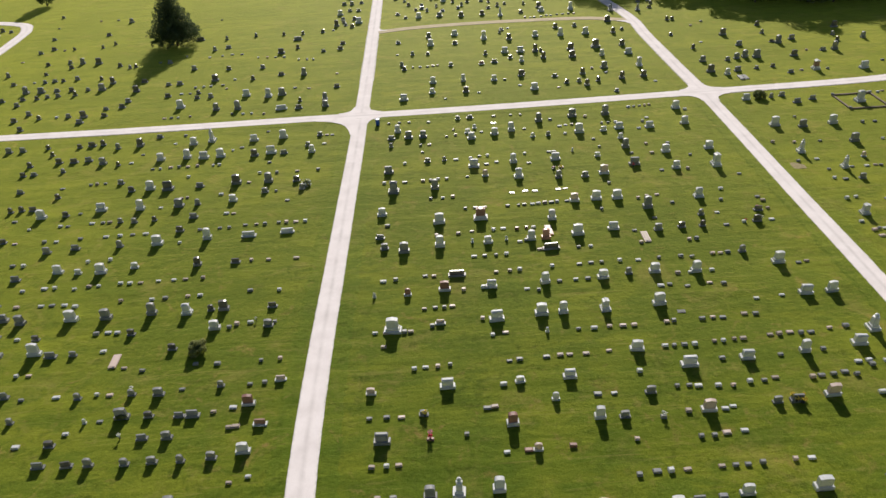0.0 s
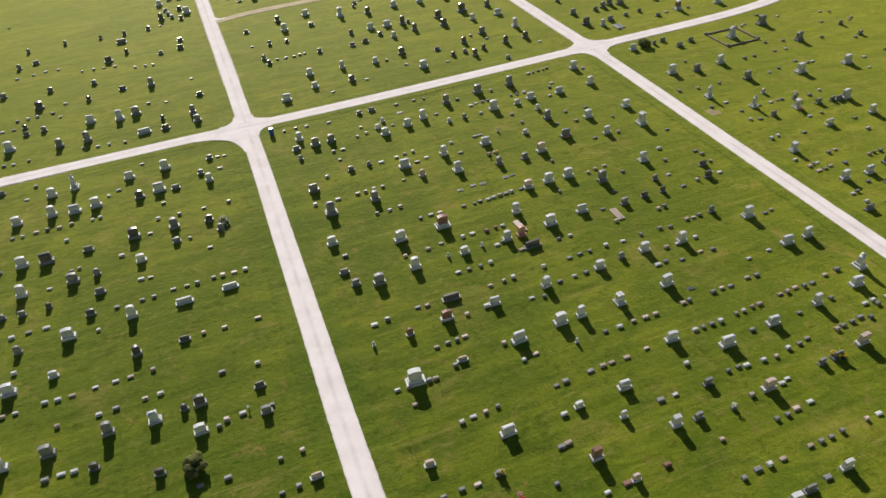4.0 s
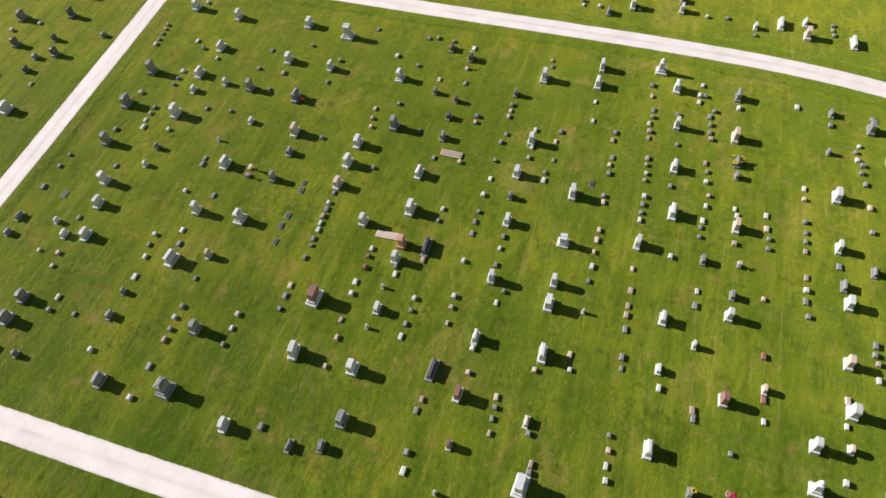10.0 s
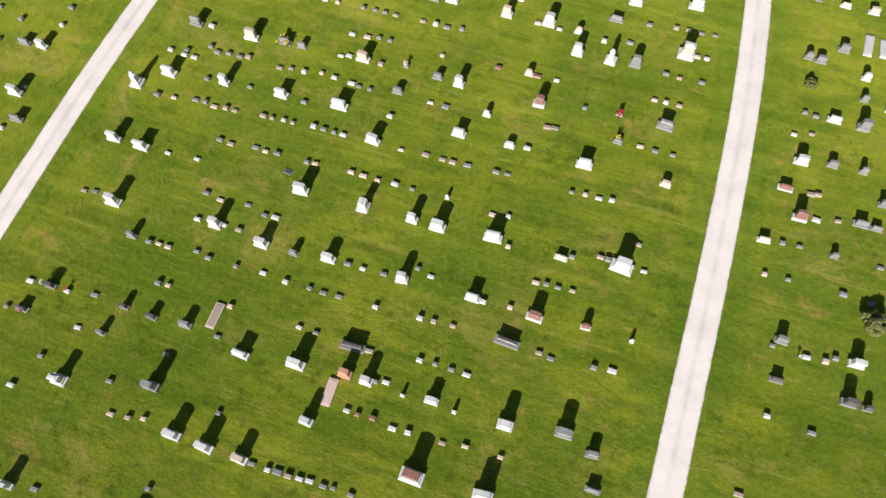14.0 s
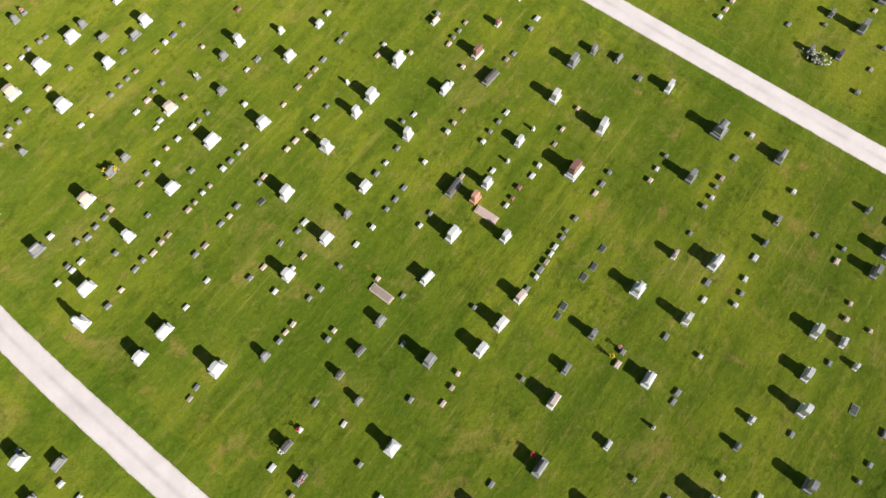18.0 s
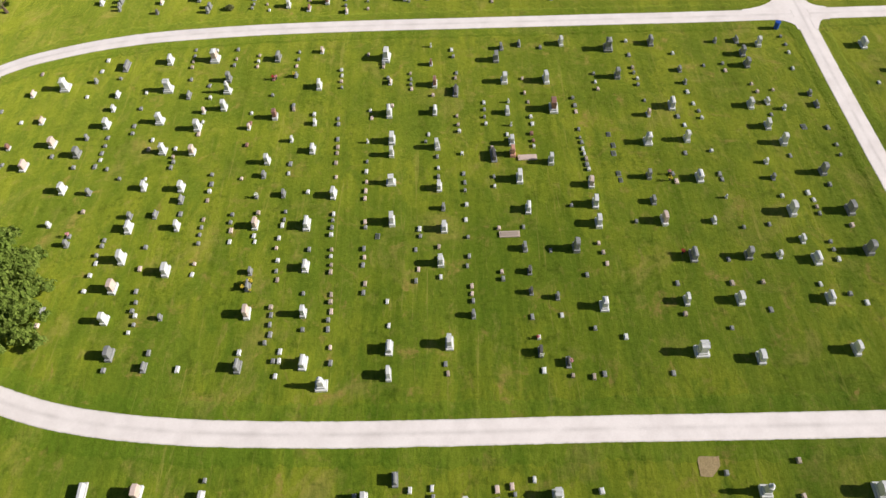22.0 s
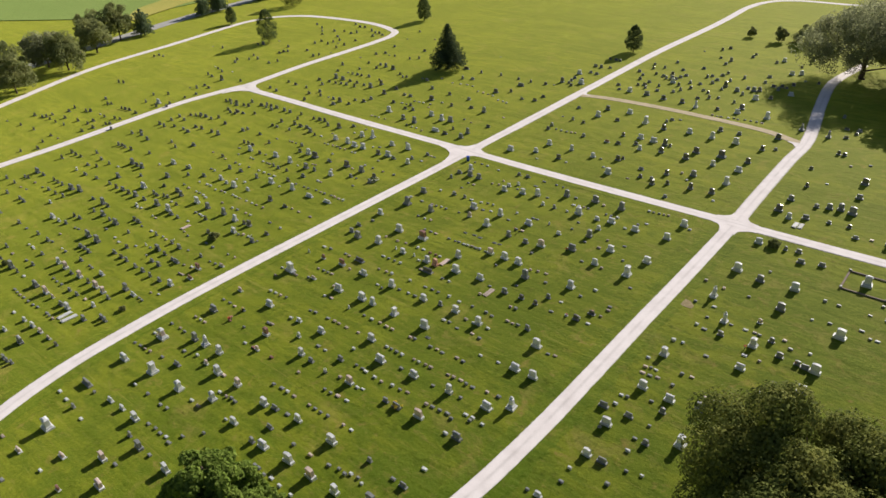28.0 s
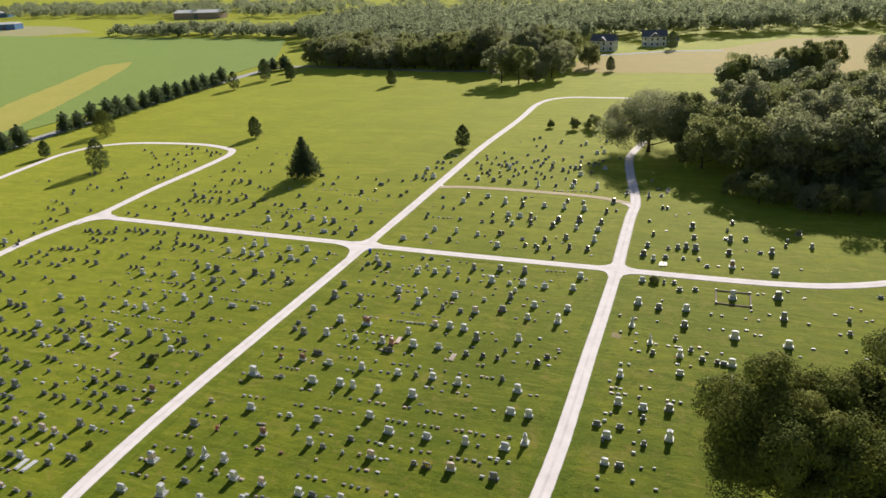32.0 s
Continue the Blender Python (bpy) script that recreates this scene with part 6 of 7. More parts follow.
def limb(bm, a, b, r0, r1, n=7):
    d = (b - a).normalized()
    u = d.orthogonal().normalized()
    w = d.cross(u)
    rings = []
    for p, r in ((a, r0), (a.lerp(b, 0.5) + u * r0 * 0.4, (r0 + r1) / 2), (b, r1)):
        rings.append([bm.verts.new(p + (u * math.cos(2 * math.pi * i / n) + w * math.sin(2 * math.pi * i / n)) * r) for i in range(n)])
    for p, q in zip(rings, rings[1:]):
        for i in range(n):
            bm.faces.new((p[i], p[(i + 1) % n], q[(i + 1) % n], q[i]))
    bm.faces.new(rings[-1])


def trunk_mesh(height, spread, girth, rng, fork=0.3, limbs=7):
    bm = bmesh.new()
    limb(bm, Vector((0, 0, -0.3)), Vector((0, 0, 0.5)), girth * 1.5, girth * 1.05, 9)
    limb(bm, Vector((0, 0, 0.5)), Vector((0.1, 0, height * fork)), girth * 1.05, girth * 0.85, 9)
    limb(bm, Vector((0.1, 0, height * fork)), Vector((0, 0.1, height * 0.86)), girth * 0.85, girth * 0.15)
    for i in range(limbs):
        a = 2.4 * i + rng.uniform(-0.4, 0.4)
        z = height * (fork + (0.75 - fork) * i / limbs)
        reach = spread * rng.uniform(0.55, 0.8) * (1.1 - 0.5 * i / limbs)
        limb(bm, Vector((0, 0, z)), Vector((math.cos(a) * reach, math.sin(a) * reach, z + height * 0.2)), girth * 0.42, girth * 0.08, 6)
    return bm


def broad_crown(height, spread, low, clumps, rng, lump=0.16):
    """Centres and sizes of leaf clumps: boughs that bulge out of an uneven crown, with gaps between them."""
    c, r = [], []
    boughs = max(6, clumps // 9)
    off = rng.uniform(0, 50)
    mid, up = (height + low) / 2, (height - low) / 2
    for b in range(boughs):
        z = 1 - 1.72 * (b + 0.5) / boughs
        a = 2.399963 * b + rng.uniform(-0.35, 0.35)
        f = math.sqrt(max(0.0, 1 - z * z))
        d = Vector((math.cos(a) * f, math.sin(a) * f, z))
        k = (0.70 + 0.36 * noise.noise(d * 1.5 + Vector((off, 0, 0)))) * (1.0 if b % 4 else 0.55)
        centre = np.array((d.x * spread * k, d.y * spread * k, mid + d.z * up * k))
        size = spread * lump * rng.uniform(1.3, 2.3)
        for _ in range(9):
            e = rng.normal(size=3) + np.array((d.x, d.y, 0.55 + d.z)) * 0.9
            e /= np.linalg.norm(e)
            c.append(tuple(centre + e * size * rng.uniform(0.55, 1.0) * np.array((1, 1, 0.8))))
            r.append(size * rng.uniform(0.34, 0.58))
    return c, r


def broad_tree(height, spread, low, clumps, per, leaf, seed, mat, girth=0.3, lump=0.16):
    rng = np.random.default_rng(seed)
    root = new("tree")
    part("trunk", trunk_mesh(height * 0.92, spread, girth, rng, max(0.12, low / height)), BARK, root, "grey-brown bark")
    c, r = broad_crown(height, spread, low, clumps, rng, lump)
    part("crown", leaf_mesh("crown", mat, c, r, per, leaf, rng), None, root)
    return root


def conifer(height, spread, low, tiers, per, leaf, seed, mat, girth=0.2, full=0.75, bushy=1.0, uneven=0.72):
    """Whorls of drooping branches set with needle sprays."""
    rng = np.random.default_rng(seed)
    root = new("conifer_tree")
    bm = bmesh.new()
    limb(bm, Vector((0, 0, -0.3)), Vector((0, 0, height * 0.5)), girth, girth * 0.6, 8)
    limb(bm, Vector((0, 0, height * 0.5)), Vector((0, 0, height * 0.97)), girth * 0.6, 0.03, 8)
    c, r = [], []
    for i in range(tiers):
        t = i / (tiers - 1)
        z = low + (height - low) * t
        reach = spread * (1 - t) ** full * rng.uniform(0.85, 1.1) + 0.12
        if t < 0.12:
            reach *= 0.85
        arms = max(4, int(5 + 7 * (1 - t)))
        for a in range(arms):
            ang = 2 * math.pi * (a + rng.uniform(-0.3, 0.3)) / arms + i * 0.7
            far = reach * rng.uniform(uneven, 1.12)
            steps = max(2, int(far / (spread * 0.13)))
            if a % 2 == 0 and far > 0.6:
                limb(bm, Vector((0, 0, z)), Vector((math.cos(ang) * far * 0.8, math.sin(ang) * far * 0.8, z - far * 0.10)), 0.05, 0.015, 5)
            for s in range(1, steps + 1):
                k = s / steps
                c.append((math.cos(ang) * far * k, math.sin(ang) * far * k, z - far * 0.16 * k * k + rng.uniform(-0.1, 0.1)))
                r.append(spread * 0.075 * rng.uniform(0.8, 1.4) * (1.25 - 0.5 * k) * bushy + 0.08)
    part("trunk", bm, BARK, root)
    part("crown", leaf_mesh("crown", mat, c, r, per, leaf, rng, 0.8, 0.35), None, root)
    return root


def drooping_evergreen(height, spread, tiers, per, leaf, seed, mat):
    """A wide evergreen: loose tiers of long arms, each a chain of leafy tufts that sags towards its tip, with dark gaps between."""
    rng = np.random.default_rng(seed)
    root = new("evergreen_tree")
    bm = bmesh.new()
    limb(bm, Vector((0, 0, -0.3)), Vector((0, 0, height * 0.35)), 0.42, 0.34, 9)
    limb(bm, Vector((0, 0, height * 0.35)), Vector((0.2, 0.1, height * 0.93)), 0.34, 0.06, 8)
    c, r = [], []
    for tier in range(tiers):
        k = (tier + 0.5) / tiers
        arms = 6 + int(7 * k)
        for b in range(arms):
            ang = 2 * math.pi * (b + rng.uniform(-0.3, 0.3)) / arms + tier * 1.1
            far = spread * (0.20 + 0.80 * k ** 0.6) * rng.uniform(0.74, 1.10)
            z = height * (0.95 - 0.82 * k) + rng.uniform(-0.4, 0.4)
            out = Vector((math.cos(ang), math.sin(ang), 0))
            side = Vector((-out.y, out.x, 0))
            bend = side * rng.uniform(-0.25, 0.25)
            line = [Vector((0, 0, z)) + (out + bend * u) * far * u + Vector((0, 0, far * (0.22 * math.sin(u * 2.3) - 0.30 * u * u))) for u in np.linspace(0.0, 1.0, 13)]
            limb(bm, line[0], line[8], 0.09, 0.03, 5)
            for s in range(3, 13):
                u = s / 12
                c.append(tuple(line[s] + Vector(rng.normal(size=3) * 0.14)))
                r.append(rng.uniform(0.34, 0.56) * (1.1 - 0.45 * u))
                wide = far * 0.19 * math.sin(math.pi * (0.08 + 0.84 * u))
                for w in (-1, 1):
                    for _ in range(2):
                        q = line[s] + side * w * wide * rng.uniform(0.3, 1.25) + out * rng.uniform(-0.1, 0.45) - Vector((0, 0, rng.uniform(0.0, 0.4)))
                        c.append(tuple(q))
                        r.append(rng.uniform(0.20, 0.44))
    part("trunk", bm, BARK, root, "pale brown trunk with spreading limbs")
    part("crown", leaf_mesh("crown", mat, c, r, per, leaf, rng, 0.7, 0.5), None, root)
    return root


def egg_tree(height, spread, low, seed, mat):
    """A young upright tree, widest a third of the way up, leafy almost to the ground."""
    rng = np.random.default_rng(seed)
    root = new("tree")
    part("trunk", trunk_mesh(height * 0.9, spread * 0.6, 0.14, rng, 0.14), BARK, root)
    c, r = [], []
    n = 170
    for i in range(n):
        u = (i + 0.5) / n
        wide = spread * (math.sin(math.pi * min(1.0, 0.16 + 0.82 * u)) ** 0.62) * (1.02 - 0.28 * u)
        a = 2.399963 * i
        k = rng.uniform(0.62, 1.0) if i % 5 else rng.uniform(0.2, 0.6)
        c.append((math.cos(a) * wide * k, math.sin(a) * wide * k, low + (height - low) * u + rng.uniform(-0.15, 0.15)))
        r.append(spread * rng.uniform(0.13, 0.22) * (1.1 - 0.45 * u))
    part("crown", leaf_mesh("crown", mat, c, r, 70, 0.2, rng, 0.2, 0.1), None, root)
    return root


def shrub(height, spread, seed, mat):
    rng = np.random.default_rng(seed)
    root = new("shrub")
    bm = bmesh.new()
    for i in range(4):
        limb(bm, Vector((0, 0, -0.05)), Vector((math.cos(i * 1.6) * spread * 0.4, math.sin(i * 1.6) * spread * 0.4, height * 0.6)), 0.03, 0.01, 5)
    part("stems", bm, BARK, root)
    c, r = broad_crown(height, spread, 0.02, 90, rng, 0.26)
    part("foliage", leaf_mesh("foliage", mat, c, r, 110, 0.08 + 0.055 * spread, rng), None, root)
    return root


def planted(ob, x, y, label, cat="tree", group="", turn=0.0, k=1.0):
    tagged(ob, label, cat, group)
    ob.matrix_basis = pose(x, y, 0, 0, 0, turn)
    ob.scale = (k, k, k)
    return ob


# trees close to the lanes
planted(drooping_evergreen(13.0, 6.9, 8, 34, 0.34, 21, NEEDLE), 28.7, 12.7, "broad spreading evergreen with drooping green branches beside the lane", "evergreen tree")
planted(broad_tree(16.0, 9.4, 0.6, 250, 560, 0.26, 31, SHADE_LEAF, 0.5, 0.20), 66.4, 40.5, "large full-leaved shade tree among the graves", "tree")
planted(broad_tree(18.2, 9.2, 0.6, 250, 560, 0.26, 33, SHADE_LEAF, 0.45, 0.21), 79.1, 45.6, "tall leafy shade tree beside another", "tree")
planted(conifer(11.5, 5.3, 1.7, 26, 30, 0.25, 22, DARK_NEEDLE, 0.26, 0.86, 1.05, 0.84), -49.8, 139.0, "dark pyramid-shaped spruce standing alone on the lawn", "spruce tree")
planted(broad_tree(17.0, 12.8, 0.9, 470, 120, 0.36, 36, PALE_LEAF, 0.6), 39.6, 185.7, "huge spreading pale-leaved tree over the end of the lane", "tree")
planted(broad_tree(6.0, 3.0, 0.5, 90, 60, 0.3, 34, LEAF, 0.2), -17.2, -2.6, "small dark bushy tree beside the lane", "tree")

# young trees standing alone on the lawn and along the loop lane
small = [egg_tree(7.2, 2.6, 0.9, 41, LAWN_LEAF), egg_tree(9.8, 3.5, 1.0, 42, LAWN_LEAF)]
planted(egg_tree(9.4, 4.6, 0.8, 43, SHADE_LEAF), -153.1, 171.1, "round dark leafy tree beside the highway", "tree", "lawn trees")
planted(small[0], -16.4, 179.5, "young round-headed tree on open lawn", "tree", "lawn trees")
planted(small[1], -116.8, 131.4, "upright leafy tree inside the loop lane", "tree", "lawn trees")
for x, y, n, k in ((-92.8, 178.6, 0, 1.02), (-148.6, 140.3, 0, 0.8), (-87.4, 284.9, 0, 1.05), (-162.9, 264.8, 1, 0.88), (-162.6, 291.5, 1, 1.1), (-148.9, 293.9, 0, 1.2), (8.7, 336.5, 0, 1.0), (33.0, 422.1, 1, 1.05), (-6.7, 438.0, 1, 1.2)):
    ob = copy_thing(small[n], pose(x, y, 0, 0, 0, x * 7) @ Matrix.Diagonal((k, k, k, 1)))

# dark pines in a row along the highway
pines = [conifer(8.8, 4.1, 1.6, 10, 26, 0.34, 51, PINE_NEEDLE, 0.2, 0.34, 1.35, 0.5), conifer(8.2, 4.4, 1.5, 9, 26, 0.34, 52, PINE_NEEDLE, 0.2, 0.30, 1.35, 0.45)]
planted(pines[0], -173.8, 194.5, "dark pine in a row along the highway", "pine tree", "highway pines")
planted(pines[1], -174.9, 201.1, "dark pine in a row along the highway", "pine tree", "highway pines")
for i, (x, y) in enumerate(((-169.9, 143.1), (-171.4, 150.4), (-173.7, 172.3), (-174.3, 179.5), (-174.6, 187.2), (-176.0, 209.4), (-176.9, 218.7), (-177.5, 226.9), (-178.2, 235.2), (-178.7, 242.5), (-179.2, 249.7), (-179.7, 256.9), (-180.1, 264.1), (-180.3, 272.4), (-180.6, 279.6), (-179.3, 316.8), (-177.6, 322.8), (-173.4, 327.8), (-161.9, 114.6))):
    k = 0.78 + 0.24 * ((i * 37) % 10) / 10
    copy_thing(pines[i % 2], pose(x, y, 0, 0, 0, i * 67) @ Matrix.Diagonal((k, k, k, 1)))

# full-grown trees of the woods: a few built, then repeated
wood = [broad_tree(14.0, 7.0, 0.2, 210, 60, 0.56, 61, LEAF, 0.35, 0.2), broad_tree(16.5, 6.6, 0.3, 210, 60, 0.56, 62, LEAF, 0.35, 0.2),
        broad_tree(12.5, 7.2, 0.2, 210, 60, 0.56, 63, PALE_LEAF, 0.35, 0.2), broad_tree(18.5, 8.4, 2.2, 220, 60, 0.60, 64, PALE_LEAF, 0.4, 0.2)]
WOODS = ("leafy tree at the edge of the woods", "tall leafy woodland tree", "pale-leaved woodland tree with haze-greyed leaf colour", "high spreading pale-leaved tree")
spots = ((54.9, 170.8), (63.8, 163.7), (83.5, 173.0), (75.6, 159.4))
for ob, text, (x, y) in zip(wood, WOODS, spots):
    planted(ob, x, y, text, "tree", "woodland trees")


def inside(x, y, poly):
    hit = False
    for (x0, y0), (x1, y1) in zip(poly, poly[1:] + poly[:1]):
        if (y0 > y) != (y1 > y) and x < (x1 - x0) * (y - y0) / (y1 - y0) + x0:
            hit = not hit
    return hit


def grove(poly, gap, seed, weights, grow=1.0, limit=400, taken=()):
    rng = random.Random(seed)
    xs, ys = [p[0] for p in poly], [p[1] for p in poly]
    placed = list(taken)
    tries = 0
    made = 0
    while tries < limit * 30 and made < limit:
        tries += 1
        x, y = rng.uniform(min(xs), max(xs)), rng.uniform(min(ys), max(ys))
        if not inside(x, y, poly) or any((x - a) ** 2 + (y - b) ** 2 < gap * gap for a, b in placed):
            continue
        placed.append((x, y))
        made += 1
        k = grow * rng.uniform(0.78, 1.15)
        copy_thing(rng.choices(wood, weights)[0], pose(x, y, 0, 0, 0, rng.uniform(0, 360)) @ Matrix.Diagonal((k * rng.uniform(0.9, 1.15), k, k * rng.uniform(0.88, 1.1), 1)))


grove([(53.9, 169.9), (61.8, 161.8), (79.6, 153.4), (94.2, 149.1), (137.8, 146.0), (185.6, 150.6), (185.6, 253.5), (118.5, 256.4), (83.4, 228.2), (59.8, 202.4), (46.0, 193.9)], 8.4, 1, (4, 4, 2, 1), 1.0, 120, spots)
grove([(110.7, 256.7), (195.1, 253.1), (204.6, 309.0), (118.5, 305.6)], 9, 2, (3, 3, 2, 1), 0.95, 40)
grove([(-165, 337), (-90, 332), (-12.5, 335), (-20, 372), (-168, 376)], 7.6, 4, (3, 3, 2, 1), 1.05, 110)
# low growth along the front of the woods
grove([(61, 146), (68, 141), (88, 140), (112, 141), (112, 150), (82, 153), (64, 158)], 4.6, 6, (4, 3, 2, 0), 0.44, 44)
for x, y, n, k in ((-133.0, 61.1, 0, 0.7), (-142.5, 79.6, 0, 0.76), (-150.9, 77.7, 2, 0.8), (-144.6, 64.3, 1, 0.7), (-154.2, 94.1, 0, 0.72), (-140.3, 51.1, 2, 0.8), (-162.7, 106.5, 1, 0.72), (-168.0, 100.4, 0, 0.7), (65.6, 296.4, 0, 1.0), (71.5, 301.0, 2, 0.9), (87.2, 323.1, 1, 0.85), (97.0, 330.4, 1, 0.95), (106.8, 342.7, 1, 0.9), (-36.8, 298.4, 3, 0.95), (-27.6, 295.0, 1, 1.1), (-15.8, 313.4, 3, 0.88), (-20.5, 300.7, 2, 0.8), (-3.4, 345.1, 0, 0.9)):
    copy_thing(wood[n], pose(x, y, 0, 0, 0, x * 11) @ Matrix.Diagonal((k, k, k, 1)))
bushes = [shrub(2.6, 1.3, 71, LEAF), shrub(4.6, 3.2, 72, LEAF)]
planted(bushes[0], 5.2, 211.5, "young dark bush on the lawn", "shrub", "lawn bushes")
planted(bushes[1], 19.6, 212.1, "rounded dark green bush on the lawn", "shrub", "lawn bushes")
copy_thing(bushes[0], pose(13.7, 210.2, 0, 0, 0, 50) @ Matrix.Diagonal((1.25, 1.25, 1.5, 1)))


def far_wood(name, poly, gap, seed, label, height=(9, 15)):
    """Distant woods: many small crowns, too far to be told apart, in one piece."""
    rng = np.random.default_rng(seed)
    xs, ys = [p[0] for p in poly], [p[1] for p in poly]
    c, r = [], []
    area = (max(xs) - min(xs)) * (max(ys) - min(ys))
    for _ in range(int(area / (gap * gap))):
        x, y = rng.uniform(min(xs), max(xs)), rng.uniform(min(ys), max(ys))
        if not inside(x, y, poly):
            continue
        h, s = rng.uniform(*height), rng.uniform(4.2, 7.4)
        for _ in range(11):
            a, k = rng.uniform(0, 2 * math.pi), rng.uniform(0.2, 0.85)
            z = h * rng.uniform(0.42, 0.92)
            f = math.sqrt(max(0.05, 1 - ((z - h * 0.6) / (h * 0.5)) ** 2))
            c.append((x + math.cos(a) * s * k * f, y + math.sin(a) * s * k * f, z))
            r.append(s * rng.uniform(0.30, 0.48))
    # leaf colour carries the haze of the distance
    ob = new(name, leaf_mesh(name, HAZED_LEAF, c, r, 24, 1.25, rng))
    return tagged(ob, label, "woods", kind="stuff")


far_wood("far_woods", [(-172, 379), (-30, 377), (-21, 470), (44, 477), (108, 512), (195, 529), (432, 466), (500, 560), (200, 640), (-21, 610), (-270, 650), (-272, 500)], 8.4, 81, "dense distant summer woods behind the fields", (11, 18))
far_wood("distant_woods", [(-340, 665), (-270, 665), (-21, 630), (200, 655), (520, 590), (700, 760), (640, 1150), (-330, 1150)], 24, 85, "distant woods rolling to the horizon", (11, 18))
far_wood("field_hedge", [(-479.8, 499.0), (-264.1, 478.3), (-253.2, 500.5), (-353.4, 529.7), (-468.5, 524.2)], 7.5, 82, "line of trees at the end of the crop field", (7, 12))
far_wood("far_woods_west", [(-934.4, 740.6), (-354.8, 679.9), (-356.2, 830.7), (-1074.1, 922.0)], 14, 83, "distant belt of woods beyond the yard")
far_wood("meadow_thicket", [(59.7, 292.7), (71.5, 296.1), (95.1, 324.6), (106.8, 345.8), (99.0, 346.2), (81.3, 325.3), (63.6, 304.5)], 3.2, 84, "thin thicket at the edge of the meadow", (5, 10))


# ---- shrubs, flowers and small things among the graves ----
low_bush = shrub(0.95, 0.85, 91, LEAF)
planted(low_bush, -22.7, 46.3, "rounded dark shrub grown over a grave", "shrub", "grave shrubs")
for x, y, k in SHRUBS:
    copy_thing(low_bush, pose(x, y, 0, 0, 0, x * 31) @ Matrix.Diagonal((k, k, k, 1)))


def flowering_shrub(x, y):
    """A loose low bush covered with white blossom."""
    rng = np.random.default_rng(95)
    root = shrub(0.34, 0.5, 94, LEAF)
    root.name = "flowering_shrub"
    c = [(rng.normal() * 0.28, rng.normal() * 0.45, rng.uniform(0.22, 0.46)) for _ in range(90)]
    part("blossoms", leaf_mesh("blossoms", PETALS["white"], c, [0.07] * 90, 16, 0.07, rng), None, root, "clusters of white blossom")
    return planted(root, x, y, "low shrub covered in white blossom beside graves", "shrub")


flowering_shrub(-16.49, 76.64)


def bouquet(colour, seed):
    """A bunch of flowers in a small vase."""
    rng = np.random.default_rng(seed)
    root = new("flower_bunch")
    bm = bmesh.new()
    turned(bm, [(0.05, 0.0), (0.07, 0.1), (0.09, 0.22)], 8)
    part("vase", bm, CLOTH, root, "small dark grave vase")
    bm = bmesh.new()
    for i in range(7):
        a = i * 0.9
        limb(bm, Vector((0, 0, 0.2)), Vector((math.cos(a) * 0.12, math.sin(a) * 0.12, 0.42 + 0.03 * (i % 3))), 0.012, 0.006, 4)
    part("stems", bm, STEM, root)
    c = [(math.cos(i * 0.9) * 0.13, math.sin(i * 0.9) * 0.13, 0.46 + 0.04 * (i % 3)) for i in range(9)]
    part("blossoms", leaf_mesh("blossoms", PETALS[colour], c, [0.07] * 9, 16, 0.07, rng), None, root, colour + " cut blossoms")
    return tagged(root, colour + " flowers in a small vase beside a headstone", "flowers", "grave flowers")


bunches = {}
for i, (colour, x, y) in enumerate(FLOWERS):
    m = pose(x, y, 0, 0, 0, i * 40)
    k = 0.75 + 0.15 * (i % 3)
    if colour in bunches:
        copy_thing(bunches[colour], m @ Matrix.Diagonal((k, k, k, 1)))
    else:
        bunches[colour] = bouquet(colour, 100 + i)
        bunches[colour].matrix_basis = m


def litter_bin(x, y):
    root = new("litter_bin")
    bm = bmesh.new()
    turned(bm, [(0.27, 0.0), (0.29, 0.1), (0.31, 0.45), (0.29, 0.5), (0.31, 0.55), (0.31, 0.9)], 14)
    part("drum", bm, BLUE, root, "dented blue barrel")
    bm = bmesh.new()
    turned(bm, [(0.325, 0.88), (0.33, 0.93), (0.29, 0.94)], 14)
    part("lid", bm, BLUE, root)
    root.matrix_basis = pose(x, y, 0, 1.5, 0, 20)
    return tagged(root, "blue barrel litter bin by the lane crossing", "litter bin")


litter_bin(-8.13, 93.91)


def kerbed_plot(x0, x1, y0, y1):
    """A family plot framed by dark kerb stones with corner blocks."""
    root = new("kerbed_plot")
    w, h = 0.26, 0.16
    for ax, bx, ay, by in ((x0, x1, y0, y0 + w), (x0, x1, y1 - w, y1), (x0, x0 + w, y0 + w, y1 - w), (x1 - w, x1, y0 + w, y1 - w)):
        bm = bmesh.new()
        box(bm, ax, bx, ay, by, -0.08, h, 1.0, 1.0, 0.03)
        part("kerb", bm, KERB, root)
    for cx in (x0 + 0.15, x1 - 0.15):
        for cy in (y0 + 0.15, y1 - 0.15):
            bm = bmesh.new()
            box(bm, cx - 0.2, cx + 0.2, cy - 0.2, cy + 0.2, h, h + 0.2, 0.8, 0.8, 0.02)
            part("corner_block", bm, STONE["g"], root)
    return tagged(root, "grave plot framed with dark stone kerbs", "grave plot")


kerbed_plot(58.9, 64.7, 88.8, 94.2)
stone("Lw", 61.7, 91.5)


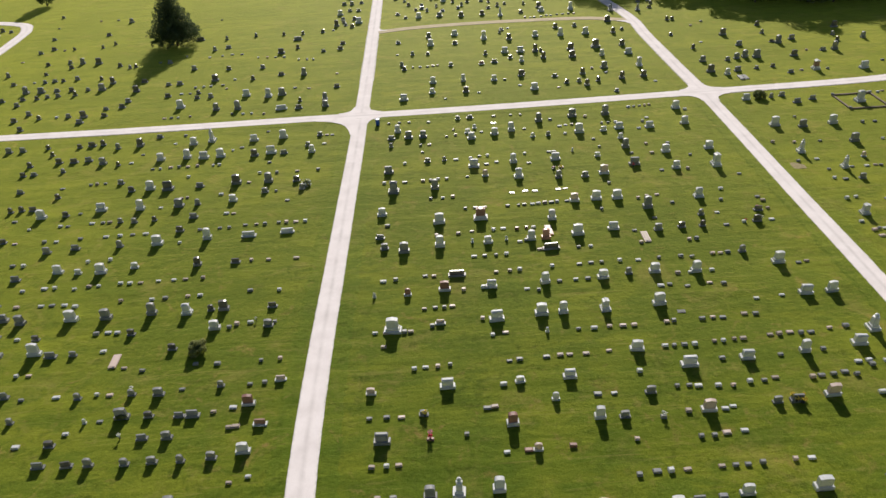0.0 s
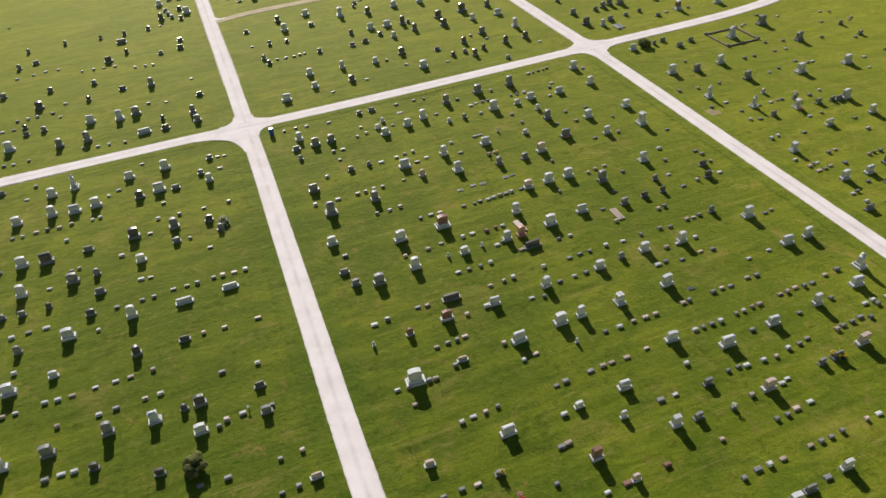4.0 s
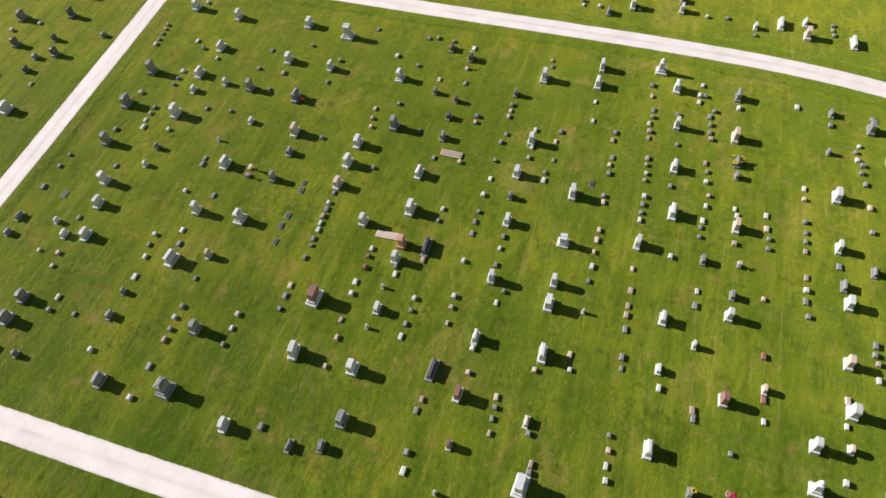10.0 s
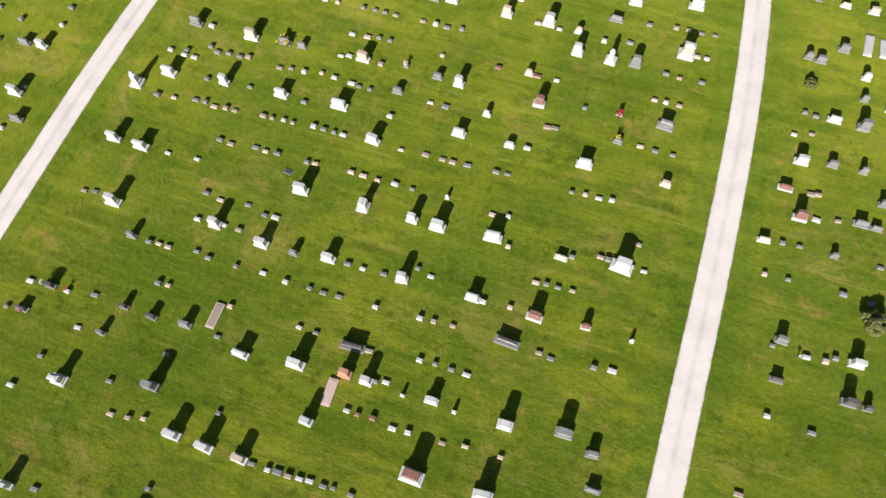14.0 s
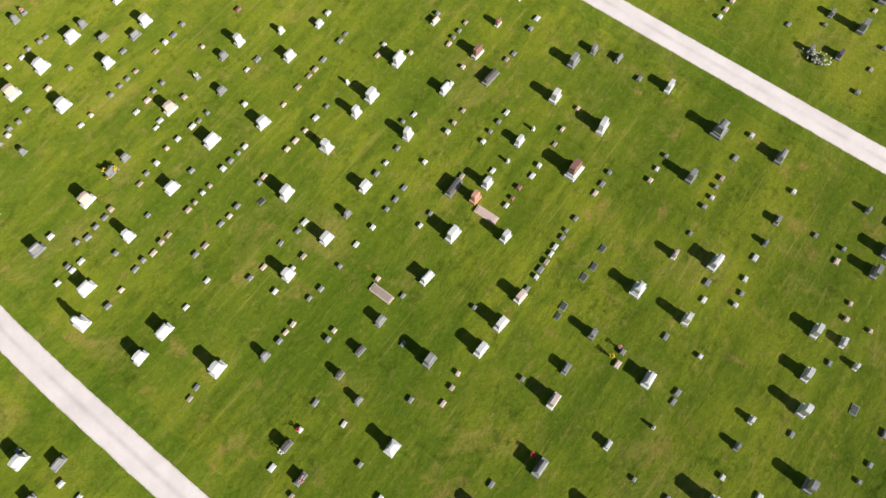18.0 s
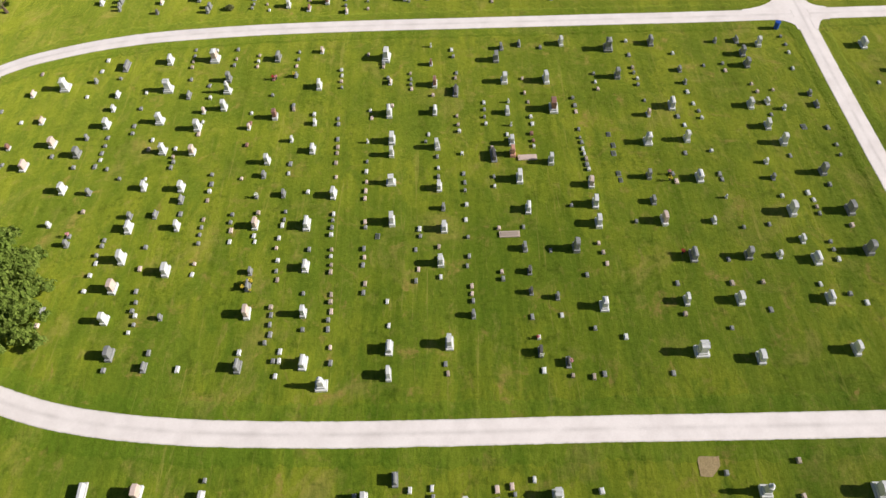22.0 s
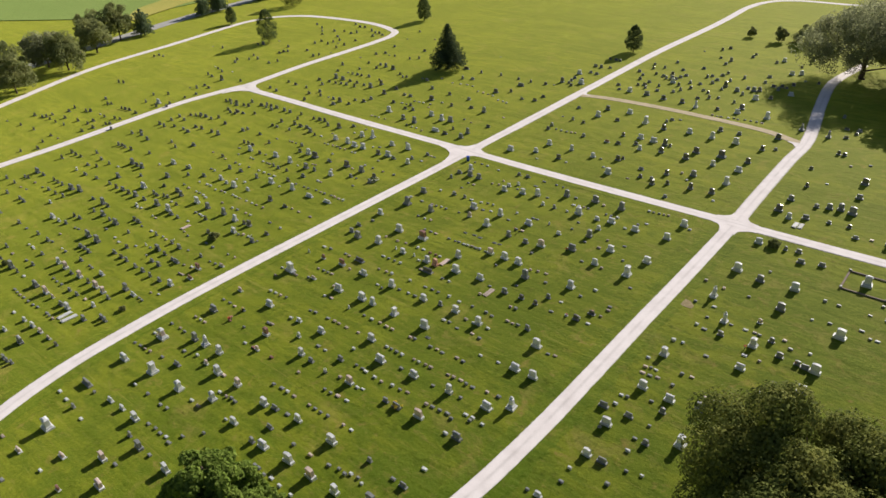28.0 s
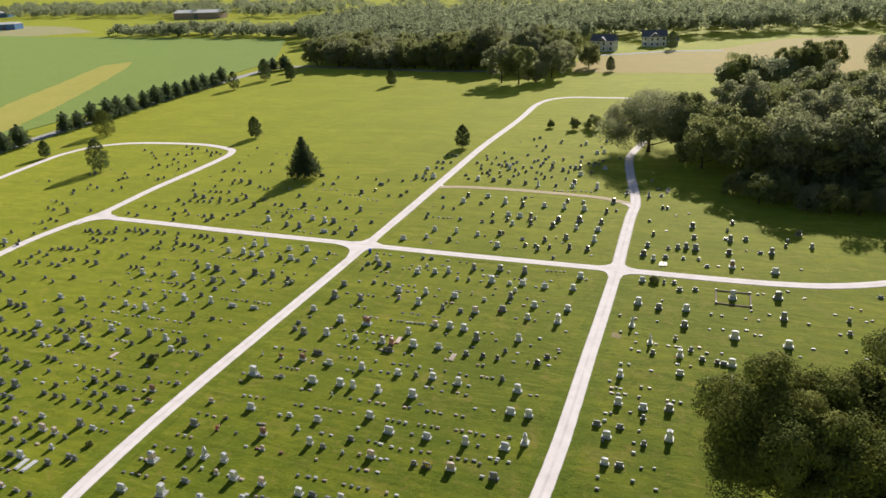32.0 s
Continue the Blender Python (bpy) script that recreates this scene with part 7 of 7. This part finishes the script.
# ---- far buildings ----
def window(parent, x, y, z, w, h, face):
    """face: (1, 0) for a wall that looks along y, (0, 1) for one along x."""
    fx, fy = face
    bm = bmesh.new()
    box(bm, x - (w / 2 + 0.12 if fx else 0.07), x + (w / 2 + 0.12 if fx else 0.07), y - (w / 2 + 0.12 if fy else 0.07), y + (w / 2 + 0.12 if fy else 0.07), z - 0.12, z + h + 0.12)
    ob = part("window", bm, SIDING, parent)
    bm = bmesh.new()
    box(bm, x - (w / 2 if fx else 0.1), x + (w / 2 if fx else 0.1), y - (w / 2 if fy else 0.1), y + (w / 2 if fy else 0.1), z, z + h)
    part("pane", bm, GLASS, ob)
    return ob


def gable_roof(parent, x0, x1, y0, y1, z, rise, along, mat, over=0.5):
    bm = bmesh.new()
    x0, x1, y0, y1 = x0 - over, x1 + over, y0 - over, y1 + over
    if along == "x":
        m = (y0 + y1) / 2
        a = [(x0, y0, z), (x0, m, z + rise), (x0, y1, z), (x1, y0, z), (x1, m, z + rise), (x1, y1, z)]
    else:
        m = (x0 + x1) / 2
        a = [(x0, y0, z), (m, y0, z + rise), (x1, y0, z), (x0, y1, z), (m, y1, z + rise), (x1, y1, z)]
    v = [bm.verts.new(p) for p in a]
    for q in ((0, 1, 2), (5, 4, 3), (0, 3, 4, 1), (1, 4, 5, 2), (2, 5, 3, 0)):
        bm.faces.new([v[i] for i in q])
    bmesh.ops.recalc_face_normals(bm, faces=bm.faces)
    return part("roof", bm, mat, parent)


def walls(parent, x0, x1, y0, y1, h, mat):
    bm = bmesh.new()
    box(bm, x0, x1, y0, y1, -0.2, h)
    return part("wall", bm, mat, parent)


def house(x, y, turn, wall_mat, roof_mat, label, wing=True):
    root = new("house")
    walls(root, -7, 7, -4.5, 4.5, 6.0, wall_mat)
    gable_roof(root, -7, 7, -4.5, 4.5, 6.0, 3.4, "x", roof_mat)
    walls(root, -3, 3, -6.2, -4.5, 6.0, wall_mat)
    gable_roof(root, -3, 3, -6.4, 0, 6.0, 2.4, "y", roof_mat)
    for wx in (-5.4, -1.6, 1.6, 5.4):
        for wz in (1.0, 3.9):
            window(root, wx, -6.2 if abs(wx) < 3 else -4.5, wz, 1.0, 1.5, (1, 0))
    for wy in (-2.2, 2.2):
        for wz in (1.0, 3.9):
            window(root, 7, wy, wz, 1.0, 1.5, (0, 1))
            window(root, -7, wy, wz, 1.0, 1.5, (0, 1))
    if wing:
        walls(root, 7, 14, -3.5, 3.5, 3.0, SIDING)
        gable_roof(root, 7, 14, -3.5, 3.5, 3.0, 2.2, "x", roof_mat)
        for wx in (8.8, 12.2):
            window(root, wx, -3.5, 0.2, 2.4, 2.1, (1, 0))
    bm = bmesh.new()
    box(bm, 2.4, 3.4, 1.0, 2.0, 6.5, 10.4)
    part("chimney", bm, BRICKWORK, root)
    root.matrix_basis = pose(x, y, 0, 0, 0, turn)
    return tagged(root, label, "house")


house(21.6, 439.0, 8, SIDING, SLATE, "white two-storey house with grey roof and garage wing")
house(-5.6, 416.7, -10, SIDING, SLATE, "pale gabled house half hidden by trees", False)
house(-70.0, 426.1, 4, BRICKWORK, SLATE, "house among trees with grey roof", False)


def shed(x, y, w, d, h, turn, mat, label):
    root = new("shed")
    walls(root, -w / 2, w / 2, -d / 2, d / 2, h, mat)
    gable_roof(root, -w / 2, w / 2, -d / 2, d / 2, h, d * 0.14, "x", SIDING, 0.3)
    bm = bmesh.new()
    box(bm, -2.5, 2.5, -d / 2 - 0.1, -d / 2 + 0.1, 0, h * 0.8)
    part("door", bm, SLATE, root)
    root.matrix_basis = pose(x, y, 0, 0, 0, turn)
    return tagged(root, label, "shed")


shed(-934.7, 766.3, 46, 16, 6, 12, BLUE_METAL, "long blue metal shed beside the yard")
shed(-690.9, 580.9, 28, 14, 6, 12, BLUE_METAL, "blue metal shed at the pale yard")
shed(-517.3, 696.8, 60, 20, 7, 5, BRICKWORK, "long low brown building beyond the yard")
